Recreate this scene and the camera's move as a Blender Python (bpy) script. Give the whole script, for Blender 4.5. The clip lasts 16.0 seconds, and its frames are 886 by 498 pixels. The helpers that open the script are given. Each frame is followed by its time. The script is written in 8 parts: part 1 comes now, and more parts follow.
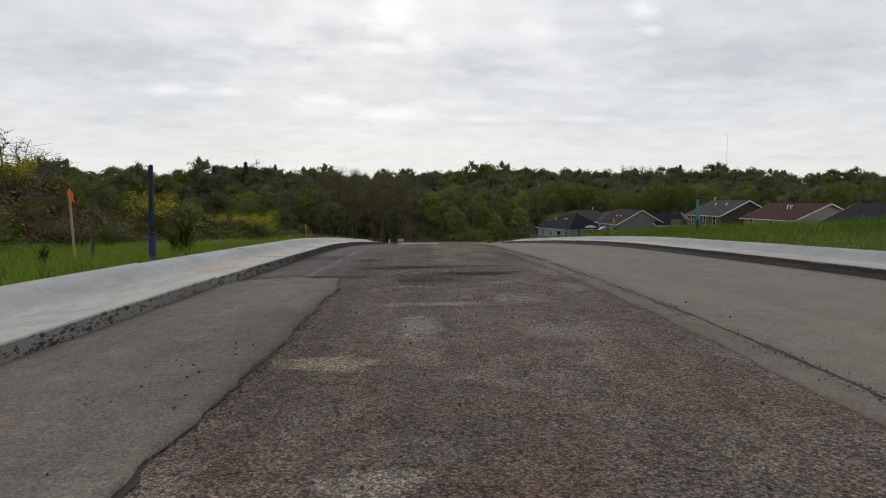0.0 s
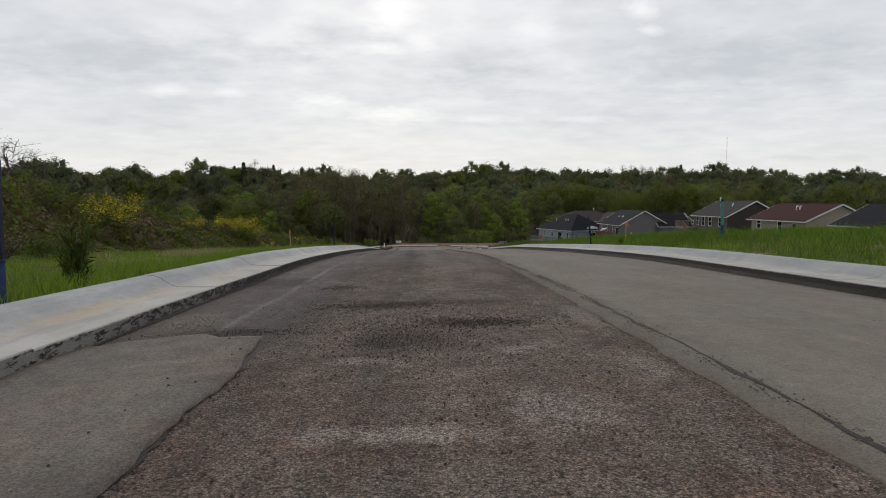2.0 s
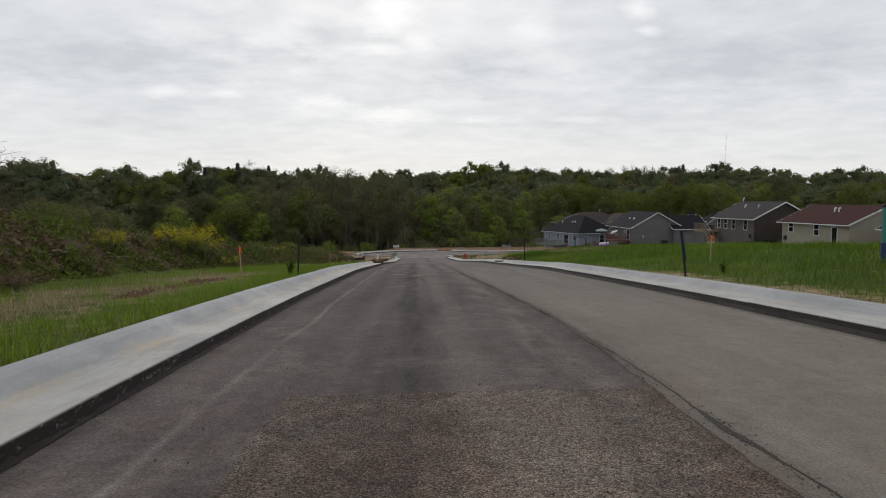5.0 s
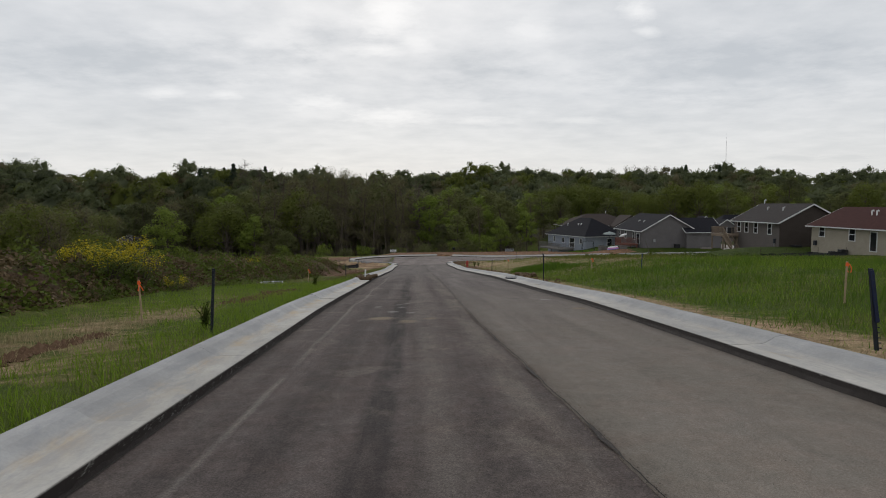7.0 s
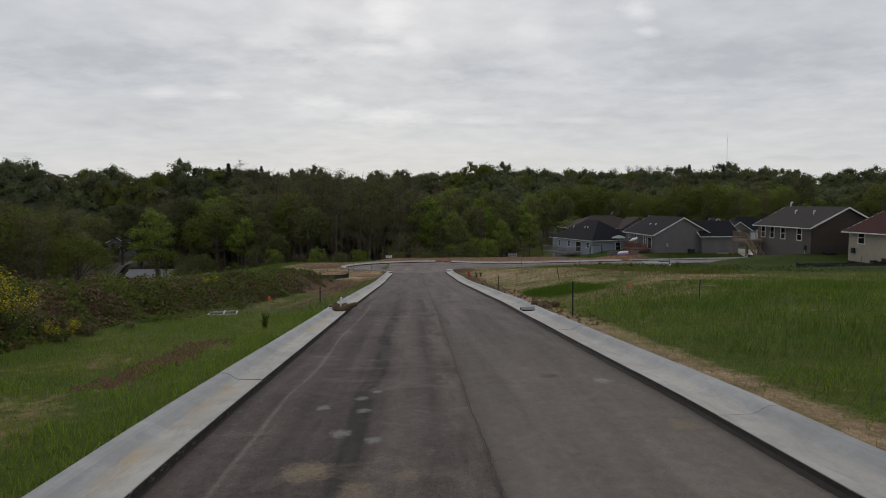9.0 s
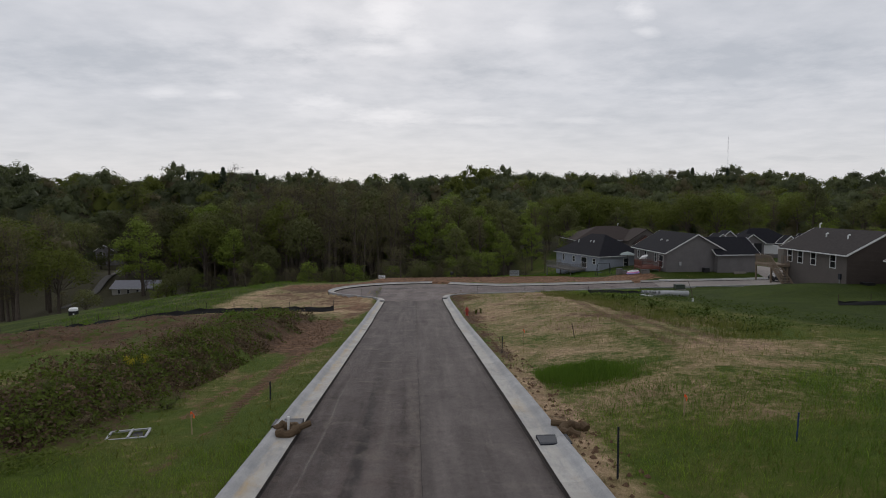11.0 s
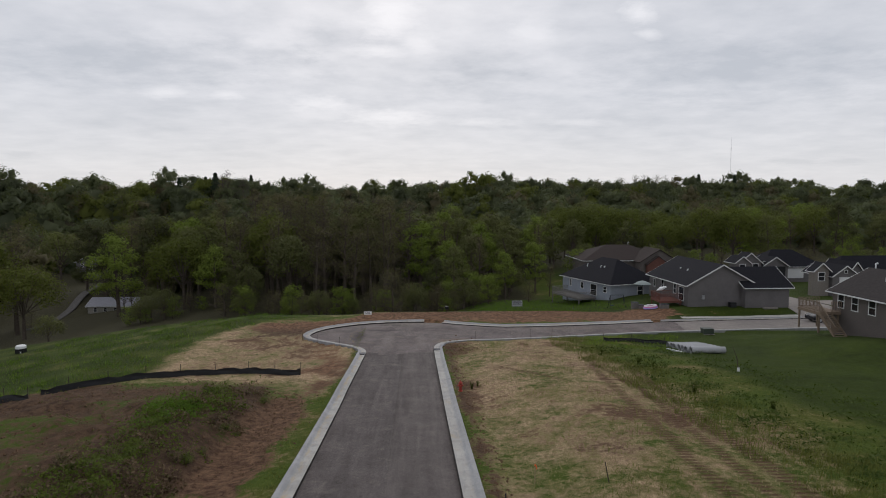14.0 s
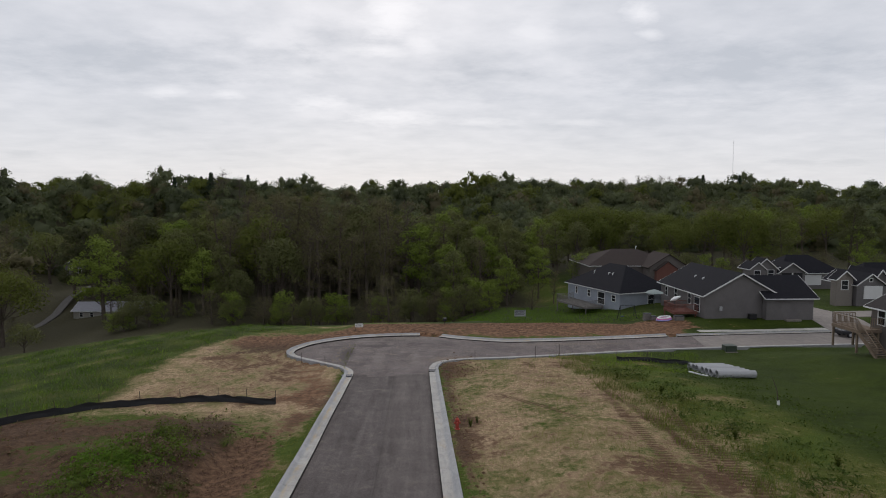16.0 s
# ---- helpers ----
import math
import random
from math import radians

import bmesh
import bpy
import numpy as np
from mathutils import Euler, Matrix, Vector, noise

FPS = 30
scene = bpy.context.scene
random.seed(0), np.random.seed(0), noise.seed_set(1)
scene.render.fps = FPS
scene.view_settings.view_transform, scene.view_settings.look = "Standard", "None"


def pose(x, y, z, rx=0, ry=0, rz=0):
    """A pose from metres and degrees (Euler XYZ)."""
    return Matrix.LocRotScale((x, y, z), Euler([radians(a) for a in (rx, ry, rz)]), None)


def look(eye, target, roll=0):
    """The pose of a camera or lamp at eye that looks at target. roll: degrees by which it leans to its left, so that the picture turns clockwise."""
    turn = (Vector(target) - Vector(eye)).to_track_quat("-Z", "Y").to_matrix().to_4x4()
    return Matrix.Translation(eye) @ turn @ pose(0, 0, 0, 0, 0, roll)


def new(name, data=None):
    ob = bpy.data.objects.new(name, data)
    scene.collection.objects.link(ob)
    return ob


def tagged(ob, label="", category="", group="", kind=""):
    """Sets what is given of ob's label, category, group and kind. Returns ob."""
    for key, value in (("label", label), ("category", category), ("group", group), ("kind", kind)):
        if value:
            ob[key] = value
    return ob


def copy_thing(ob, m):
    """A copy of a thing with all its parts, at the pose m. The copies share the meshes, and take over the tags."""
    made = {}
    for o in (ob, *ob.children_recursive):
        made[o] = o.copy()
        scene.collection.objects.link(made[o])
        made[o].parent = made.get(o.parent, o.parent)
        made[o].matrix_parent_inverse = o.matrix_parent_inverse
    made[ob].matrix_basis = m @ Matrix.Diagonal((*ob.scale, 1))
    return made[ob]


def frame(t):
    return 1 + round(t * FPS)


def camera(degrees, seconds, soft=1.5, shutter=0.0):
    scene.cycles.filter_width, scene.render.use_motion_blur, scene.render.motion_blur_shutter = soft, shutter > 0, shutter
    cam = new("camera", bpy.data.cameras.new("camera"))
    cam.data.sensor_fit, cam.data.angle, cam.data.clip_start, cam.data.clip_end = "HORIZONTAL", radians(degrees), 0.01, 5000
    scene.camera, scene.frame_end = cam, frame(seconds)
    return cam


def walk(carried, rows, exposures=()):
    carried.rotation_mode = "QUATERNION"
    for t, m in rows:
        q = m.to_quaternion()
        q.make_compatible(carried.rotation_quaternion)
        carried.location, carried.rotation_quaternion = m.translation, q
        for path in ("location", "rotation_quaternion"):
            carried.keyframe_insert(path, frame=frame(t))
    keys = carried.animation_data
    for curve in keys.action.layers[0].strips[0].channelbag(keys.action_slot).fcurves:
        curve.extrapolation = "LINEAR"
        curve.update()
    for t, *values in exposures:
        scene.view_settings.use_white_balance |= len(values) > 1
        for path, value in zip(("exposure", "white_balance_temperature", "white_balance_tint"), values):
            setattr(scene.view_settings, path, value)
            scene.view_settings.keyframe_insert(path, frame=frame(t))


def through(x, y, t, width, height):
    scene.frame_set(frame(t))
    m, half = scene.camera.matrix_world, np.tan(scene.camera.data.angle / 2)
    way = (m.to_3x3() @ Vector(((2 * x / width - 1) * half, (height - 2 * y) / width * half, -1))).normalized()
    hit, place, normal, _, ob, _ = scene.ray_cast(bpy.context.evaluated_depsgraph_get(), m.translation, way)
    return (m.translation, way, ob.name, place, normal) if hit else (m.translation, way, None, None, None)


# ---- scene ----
import collections

cam = camera(74.0, 16.0, soft=1.0)
PATH = [
    (0, (-1.535, -0.005, 0.800), (-0.648, 19.909, -0.831), -0.08),
    (0.5, (-1.536, 0.295, 0.803), (-0.640, 20.208, -0.830), -0.09),
    (1, (-1.491, 0.825, 0.821), (-0.591, 20.737, -0.815), -0.05),
    (1.5, (-1.408, 1.516, 0.855), (-0.508, 21.429, -0.777), -0.08),
    (2, (-1.311, 2.377, 0.893), (-0.411, 22.291, -0.729), -0.16),
    (2.5, (-1.267, 3.420, 0.915), (-0.354, 23.334, -0.698), -0.22),
    (3, (-1.297, 4.583, 0.932), (-0.367, 24.496, -0.680), -0.24),
    (3.5, (-1.367, 5.809, 0.949), (-0.424, 25.722, -0.662), -0.26),
    (4, (-1.437, 7.128, 0.974), (-0.487, 27.040, -0.636), -0.31),
    (6.5, (-1.234, 14.174, 1.189), (-0.258, 34.089, -0.384), -0.29),
    (7, (-1.151, 15.881, 1.243), (-0.177, 35.795, -0.325), -0.37),
    (7.5, (-1.058, 17.548, 1.280), (-0.084, 37.463, -0.282), -0.38),
    (8, (-0.945, 19.219, 1.342), (0.033, 39.134, -0.220), -0.37),
    (8.5, (-0.828, 20.883, 1.450), (0.156, 40.798, -0.114), -0.38),
    (9, (-0.701, 22.551, 1.631), (0.282, 42.464, 0.058), -0.38),
    (11.5, (0.299, 31.126, 4.830), (1.291, 51.040, 3.261), -0.29),
    (12, (0.547, 32.880, 5.491), (1.530, 52.795, 3.939), -0.22),
    (12.5, (0.792, 34.632, 6.139), (1.770, 54.548, 4.595), -0.16),
    (13, (1.033, 36.380, 6.737), (2.007, 56.298, 5.208), -0.11),
    (13.5, (1.267, 38.087, 7.196), (2.238, 58.006, 5.678), -0.07),
    (14, (1.488, 39.799, 7.486), (2.454, 59.717, 5.962), -0.05),
    (14.5, (1.694, 41.561, 7.681), (2.651, 61.479, 6.145), -0.04),
    (15, (1.890, 43.284, 7.832), (2.838, 63.202, 6.296), -0.02),
    (15.5, (2.064, 44.748, 7.933), (3.002, 64.667, 6.406), 0.01),
    (16, (2.192, 45.780, 7.963), (3.127, 65.700, 6.433), 0.07),
]
walk(cam, [(t, look(eye, target, roll)) for t, eye, target, roll in PATH],
     exposures=[(0.0, 0.02, 6500, 10), (4.0, 0.02, 6500, 10), (7.0, -0.06, 6500, 10), (9.0, -0.28, 6480, 10.5), (11.5, -0.20, 6360, 13), (13.5, -0.14, 6360, 13), (16.0, -0.08, 6360, 13)])

# ---------------------------------------------------------------- world and sun
SUN_EL, SUN_AZ = radians(28), radians(-4)      # hidden sun ahead of the camera, high above the woods
world = bpy.data.worlds.new("overcast_sky")
scene.world = world
world.use_nodes = True


class Nodes:
    """Short way to make and link shader nodes."""

    def __init__(self, tree):
        self.t = tree
        tree.nodes.clear()

    def n(self, kind, ins=None, **props):
        node = self.t.nodes.new(kind)
        if "operation" in props:
            node.operation = props["operation"]
        if "use_clamp" in props:
            node.use_clamp = props["use_clamp"]
        if "data_type" in props:
            node.data_type = props["data_type"]
        if "blend_type" in props:
            node.blend_type = props["blend_type"]
        if "feature" in props:
            node.feature = props["feature"]
        if "attribute_name" in props:
            node.attribute_name = props["attribute_name"]
        for k, v in (ins or {}).items():
            sock = node.inputs[k]
            if isinstance(v, bpy.types.NodeSocket):
                self.t.links.new(v, sock)
            else:
                sock.default_value = v
        return node

    def math(self, op, a, b=0.0, c=0.0, clamp=False):
        return self.n("ShaderNodeMath", {0: a, 1: b, 2: c}, operation=op, use_clamp=clamp).outputs[0]

    def mix(self, f, a, b, blend="MIX"):
        node = self.n("ShaderNodeMix", {0: f}, data_type="RGBA", blend_type=blend)
        for i, v in ((6, a), (7, b)):
            if isinstance(v, bpy.types.NodeSocket):
                self.t.links.new(v, node.inputs[i])
            else:
                node.inputs[i].default_value = (*v, 1) if len(v) == 3 else v
        return node.outputs[2]

    def noise(self, vec, scale, detail=4.0, rough=0.55, dist=0.0):
        return self.n("ShaderNodeTexNoise", {"Vector": vec, "Scale": scale, "Detail": detail, "Roughness": rough, "Distortion": dist}).outputs[0]

    def ramp(self, f, lo, hi, a=0.0, b=1.0):
        return self.n("ShaderNodeMapRange", {0: f, 1: lo, 2: hi, 3: a, 4: b}).outputs[0]

    def mapped(self, vec, scale=(1, 1, 1), loc=(0, 0, 0), rot=(0, 0, 0)):
        return self.n("ShaderNodeMapping", {0: vec, 1: loc, 2: rot, 3: scale}).outputs[0]


w = Nodes(world.node_tree)
direction = w.n("ShaderNodeTexCoord").outputs["Generated"]
xyz = w.n("ShaderNodeSeparateXYZ", {0: direction})
up = w.math("MAXIMUM", xyz.outputs[2], 0.0)
deck_up = w.math("ADD", up, 0.13)
plane = w.n("ShaderNodeCombineXYZ", {0: w.math("DIVIDE", xyz.outputs[0], deck_up), 1: w.math("DIVIDE", xyz.outputs[1], deck_up), 2: 0.0}).outputs[0]
big = w.noise(w.mapped(plane, (1.1, 1.3, 1), (3.1, 1.7, 0)), 1.0, 5.0, 0.5, 0.0)
fine = w.noise(w.mapped(plane, (4.2, 4.6, 1), (0.4, 8.2, 0)), 1.0, 6.0, 0.56, 0.0)
cover = w.math("ADD", w.math("MULTIPLY", big, 0.5), w.math("MULTIPLY", fine, 0.5))
light = w.ramp(cover, 0.30, 0.70)
sun_way = (math.sin(SUN_AZ) * math.cos(SUN_EL), math.cos(SUN_AZ) * math.cos(SUN_EL), math.sin(SUN_EL))
toward = w.n("ShaderNodeVectorMath", {0: direction, 1: sun_way}, operation="DOT_PRODUCT").outputs["Value"]
glow = w.ramp(toward, 0.90, 1.0, 0.0, 1.0)
# thin places and thick bars of the overcast: tangent of bearing, tangent of height, half width, half height, strength
GAPS = [(-0.039, 0.31, 0.043, 0.037, 0.9), (-0.06, 0.253, 0.058, 0.01, 0.7), (0.008, 0.27, 0.029, 0.021, 0.6), (0.378, 0.32, 0.027, 0.019, 0.8), (0.397, 0.286, 0.021, 0.009, 0.6), (-0.157, 0.166, 0.043, 0.012, 0.7), (-0.04, 0.143, 0.067, 0.013, 0.8), (-0.408, 0.183, 0.034, 0.009, 0.6), (-0.308, 0.179, 0.027, 0.007, 0.6), (0.201, 0.287, 0.043, 0.021, 0.5), (0.121, 0.137, 0.058, 0.007, 0.5), (0.285, 0.138, 0.058, 0.006, 0.4), (-0.442, 0.233, 0.25, 0.038, -0.5), (0.578, 0.221, 0.25, 0.053, -0.5), (-0.155, 0.277, 0.043, 0.029, -0.45), (0.121, 0.216, 0.077, 0.038, -0.35), (0.66, 0.074, 0.043, 0.007, -0.7), (0.751, 0.074, 0.038, 0.006, -0.7), (-0.642, 0.08, 0.029, 0.006, -0.6)]
u_ = w.math("DIVIDE", xyz.outputs[0], w.math("MAXIMUM", xyz.outputs[1], 0.05))
v_ = w.math("DIVIDE", xyz.outputs[2], w.math("MAXIMUM", xyz.outputs[1], 0.05))
tear = w.math("MULTIPLY_ADD", w.noise(w.mapped(plane, (8.0, 9.0, 1), (2, 5, 0)), 1.0, 6.0, 0.66, 0.0), 2.3, -1.15)
ahead = w.ramp(xyz.outputs[1], 0.2, 0.5)
thin_ = None
for gu, gv, ru, rv, amount in GAPS:
    du, dv = w.math("MULTIPLY", w.math("SUBTRACT", u_, gu), 1 / ru), w.math("MULTIPLY", w.math("SUBTRACT", v_, gv), 1 / rv)
    off = w.math("ADD", w.math("SQRT", w.math("ADD", w.math("MULTIPLY", du, du), w.math("MULTIPLY", dv, dv))), tear)
    spot_ = w.math("MULTIPLY", w.ramp(off, 0.2, 1.3, abs(amount), 0.0), ahead)
    if amount > 0:
        thin_ = spot_ if thin_ is None else w.math("MAXIMUM", thin_, spot_)
    else:
        light = w.math("SUBTRACT", light, w.math("MULTIPLY", spot_, 0.8))
light = w.math("MAXIMUM", light, -0.3)
cloud = w.mix(light, (0.590, 0.620, 0.655), (0.835, 0.845, 0.862))
cloud = w.mix(w.math("MULTIPLY", w.math("MULTIPLY", glow, light), 0.45), cloud, (1.0, 1.0, 1.0))
cloud = w.mix(w.math("MULTIPLY", thin_, 0.9), cloud, (1.0, 1.0, 1.0))
low = w.ramp(up, 0.03, 0.17, 1.0, 0.0)
cloud = w.mix(w.math("MULTIPLY", low, 0.55), cloud, (0.90, 0.885, 0.86))
sky = w.n("ShaderNodeTexSky")
sky.sky_type, sky.sun_disc, sky.sun_elevation, sky.sun_rotation = "NISHITA", False, SUN_EL, SUN_AZ
clear = w.n("ShaderNodeBackground", {0: sky.outputs[0], 1: 0.08})
cloudy = w.n("ShaderNodeBackground", {0: cloud, 1: 1.0})
both = w.n("ShaderNodeMixShader", {0: 0.93, 1: clear.outputs[0], 2: cloudy.outputs[0]})
w.n("ShaderNodeOutputWorld", {0: both.outputs[0]})

sun = new("sun", bpy.data.lights.new("sun", "SUN"))
sun.data.energy, sun.data.angle, sun.data.color = 0.8, radians(22), (1.0, 0.96, 0.9)
sun.matrix_world = look(tuple(Vector(sun_way) * 100), (0, 0, 0))


# ---------------------------------------------------------------- materials
def material(name, base, rough=0.9, spec=0.2, metallic=0.0):
    """A material, its node helper and its shader node."""
    m = bpy.data.materials.new(name)
    m.use_nodes = True
    k = Nodes(m.node_tree)
    s = k.n("ShaderNodeBsdfPrincipled", {"Base Color": (*base, 1), "Roughness": rough, "Specular IOR Level": spec, "Metallic": metallic})
    k.n("ShaderNodeOutputMaterial", {0: s.outputs[0]})
    return m, k, s


def link(k, a, sock):
    k.t.links.new(a, sock)


def bumped(k, s, height, strength=0.4, distance=0.02):
    b = k.n("ShaderNodeBump", {"Height": height, "Strength": strength, "Distance": distance})
    link(k, b.outputs[0], s.inputs["Normal"])


def plain(name, base, rough=0.7, spec=0.3, vary=0.15, scale=6.0, metallic=0.0, bump=0.15):
    """Painted, plastic or metal surface with faint mottling and dirt."""
    m, k, s = material(name, base, rough, spec, metallic)
    co = k.n("ShaderNodeTexCoord").outputs["Object"]
    f = k.noise(co, scale, 6.0, 0.65)
    g = k.noise(co, scale * 7, 3.0)
    v = k.ramp(k.math("ADD", k.math("MULTIPLY", f, 0.7), k.math("MULTIPLY", g, 0.3)), 0.3, 0.7, 1 - vary, 1 + vary)
    col = k.n("ShaderNodeVectorMath", {0: base, 3: v}, operation="SCALE").outputs[0]
    link(k, col, s.inputs["Base Color"])
    bumped(k, s, g, bump, 0.01)
    return m


def leaf_material(name, a, b, island=0.5, through=0.42):
    """Foliage: two greens mixed by plant and by leaf, some light passing through."""
    m = bpy.data.materials.new(name)
    m.use_nodes = True
    k = Nodes(m.node_tree)
    r1 = k.n("ShaderNodeObjectInfo").outputs["Random"]
    r2 = k.n("ShaderNodeNewGeometry").outputs["Random Per Island"]
    f = k.math("ADD", k.math("MULTIPLY", r1, 1 - island), k.math("MULTIPLY", r2, island))
    c = k.mix(f, a, b)
    d = k.n("ShaderNodeBsdfPrincipled", {"Base Color": c, "Roughness": 0.8, "Specular IOR Level": 0.12})
    t = k.n("ShaderNodeBsdfTranslucent", {0: k.mix(0.4, c, (0.12, 0.16, 0.02))})
    x = k.n("ShaderNodeMixShader", {0: through, 1: d.outputs[0], 2: t.outputs[0]})
    k.n("ShaderNodeOutputMaterial", {0: x.outputs[0]})
    return m


def asphalt(name, dark, pale, chip, stain, punch=1.0, tyre=0.0, spots=(), later=None, span=(18.0, 42.0), rust=0.25, lie=(1.6, 0.05, 1)):
    """Bituminous paving: stone chips, tyre streaks along the road, dust stains."""
    m, k, s = material(name, dark, 0.92, 0.18)
    co = k.n("ShaderNodeTexCoord").outputs["Object"]
    grain = k.n("ShaderNodeTexVoronoi", {"Vector": co, "Scale": chip, "Randomness": 1.0}, feature="F1")
    grit = k.n("ShaderNodeTexVoronoi", {"Vector": co, "Scale": chip * 2.3, "Randomness": 1.0}, feature="F1")
    r1 = k.n("ShaderNodeSeparateColor", {0: grain.outputs["Color"]}).outputs[0]
    r2 = k.n("ShaderNodeSeparateColor", {0: grit.outputs["Color"]}).outputs[1]
    streak = k.noise(k.mapped(co, lie), 1.0, 5.0, 0.6, 0.4)
    patchy = k.noise(co, 0.55, 6.0, 0.62, 0.5)
    dust = k.math("MULTIPLY", k.ramp(k.noise(co, 1.1, 7.0, 0.68, 0.8), 0.54, 0.70), stain)
    f = k.math("ADD", k.math("MULTIPLY", streak, 0.6), k.math("MULTIPLY", patchy, 0.4))
    f = k.math("ADD", f, k.math("MULTIPLY_ADD", k.noise(co, 7.0, 6.0, 0.72), 0.34, -0.17))
    c = k.mix(k.ramp(f, 0.36, 0.64), dark, pale)
    if tyre:
        x = k.n("ShaderNodeSeparateXYZ", {0: co}).outputs[0]
        x = k.math("ADD", x, k.math("MULTIPLY_ADD", k.noise(k.mapped(co, (0.0, 0.12, 0.0)), 1.0, 3.0), 0.5, -0.25))
        bands = [(-1.50, 0.22, 0.75, 0.5, (0.026, 0.023, 0.023)), (-2.35, 0.30, 0.35, 0.0, (0.040, 0.035, 0.034)), (-2.80, 0.060, 0.60, 0.0, (0.20, 0.185, 0.165)),
                 (-0.05, 0.30, 0.65, 0.3, (0.165, 0.143, 0.125)), (-0.95, 0.34, 0.55, 0.2, (0.150, 0.130, 0.116)), (-2.00, 0.10, 0.35, 0.0, (0.125, 0.112, 0.105)), (-3.20, 0.16, 0.35, 0.0, (0.130, 0.115, 0.105))]
        for at, half, amount, hard, colour in bands:
            band = k.ramp(k.math("ABSOLUTE", k.math("SUBTRACT", x, at)), half * hard, half, amount * tyre, 0.0)
            wear = k.noise(k.mapped(co, (3, 0.5, 1), (at * 9, 0, 0)), 1.0, 4.0)
            c = k.mix(k.math("MULTIPLY", band, k.ramp(wear, 0.30, 0.55)), c, colour)
    c = k.mix(k.math("MULTIPLY", k.ramp(k.noise(k.mapped(co, (1, 1, 1), (5, 2, 0)), 1.9, 6.0, 0.7, 0.5), 0.42, 0.66), rust), c, k.n("ShaderNodeVectorMath", {0: c, 1: (1.05, 0.80, 0.72)}, operation="MULTIPLY").outputs[0])
    if later:
        along = k.n("ShaderNodeSeparateXYZ", {0: co}).outputs[1]
        along = k.math("ADD", along, k.math("MULTIPLY_ADD", patchy, 20.0, -10.0))
        c = k.mix(k.ramp(along, *span), c, k.mix(k.ramp(f, 0.36, 0.64), *later))
    c = k.mix(dust, c, (0.25, 0.215, 0.175))
    blot = k.math("ADD", k.math("MULTIPLY", k.noise(k.mapped(co, (1, 1, 1), (2, 6, 0)), 3.1, 7.0, 0.72, 0.7), 0.6), k.math("MULTIPLY", k.noise(k.mapped(co, (1, 0.6, 1), (8, 1, 0)), 11.0, 5.0, 0.7, 0.4), 0.4))
    c = k.n("ShaderNodeVectorMath", {0: c, 3: k.ramp(blot, 0.36, 0.62, 1 - 0.34 * punch, 1 + 0.26 * punch)}, operation="SCALE").outputs[0]
    edge = k.noise(co, 4.6, 7.0, 0.74, 0.8)
    broken = k.ramp(k.noise(co, 17.0, 5.0, 0.75, 0.5), 0.34, 0.54, 0.6, 1.0)
    for px_, py_, rx_, ry_, amount, colour in spots:
        rel = k.mapped(co, (1 / rx_, 1 / ry_, 0.0), (-px_ / rx_, -py_ / ry_, 0.0))
        far_off = k.n("ShaderNodeVectorMath", {0: rel}, operation="LENGTH").outputs["Value"]
        far_off = k.math("ADD", far_off, k.math("MULTIPLY_ADD", edge, 2.4, -1.2))
        c = k.mix(k.math("MULTIPLY", k.ramp(far_off, 0.45, 1.0, amount, 0.0), broken), c, colour)
    gain = k.math("MULTIPLY", k.ramp(r1, 0.0, 1.0, 1 - 0.55 * punch, 1 + 0.62 * punch), k.ramp(r2, 0.0, 1.0, 1 - 0.42 * punch, 1 + 0.42 * punch))
    c = k.n("ShaderNodeVectorMath", {0: c, 3: gain}, operation="SCALE").outputs[0]
    lift = k.math("ADD", k.math("MULTIPLY", r1, 0.45), k.math("MULTIPLY", r2, 0.5))
    if punch > 1:
        # single stones of the open surface, pale or dark, with dark gaps round them
        stones = k.n("ShaderNodeTexVoronoi", {"Vector": co, "Scale": 58.0, "Randomness": 1.0}, feature="F1")
        pick = k.n("ShaderNodeSeparateColor", {0: stones.outputs["Color"]})
        body = k.ramp(stones.outputs["Distance"], 0.22, 0.46, 1.0, 0.0)
        c = k.mix(k.math("MULTIPLY", body, k.ramp(pick.outputs[0], 0.80, 0.84, 0.0, 0.48)), c, (0.235, 0.200, 0.170))
        c = k.mix(k.math("MULTIPLY", body, k.ramp(pick.outputs[1], 0.86, 0.88, 0.0, 0.7)), c, (0.026, 0.020, 0.018))
        c = k.n("ShaderNodeVectorMath", {0: c, 3: k.ramp(grain.outputs["Distance"], 0.30, 0.75, 1.46, 0.80)}, operation="SCALE").outputs[0]
        lift = k.math("ADD", lift, k.math("MULTIPLY", body, 0.5))
    link(k, c, s.inputs["Base Color"])
    bumped(k, s, lift, 0.5 + 0.4 * punch, 0.012)
    return m


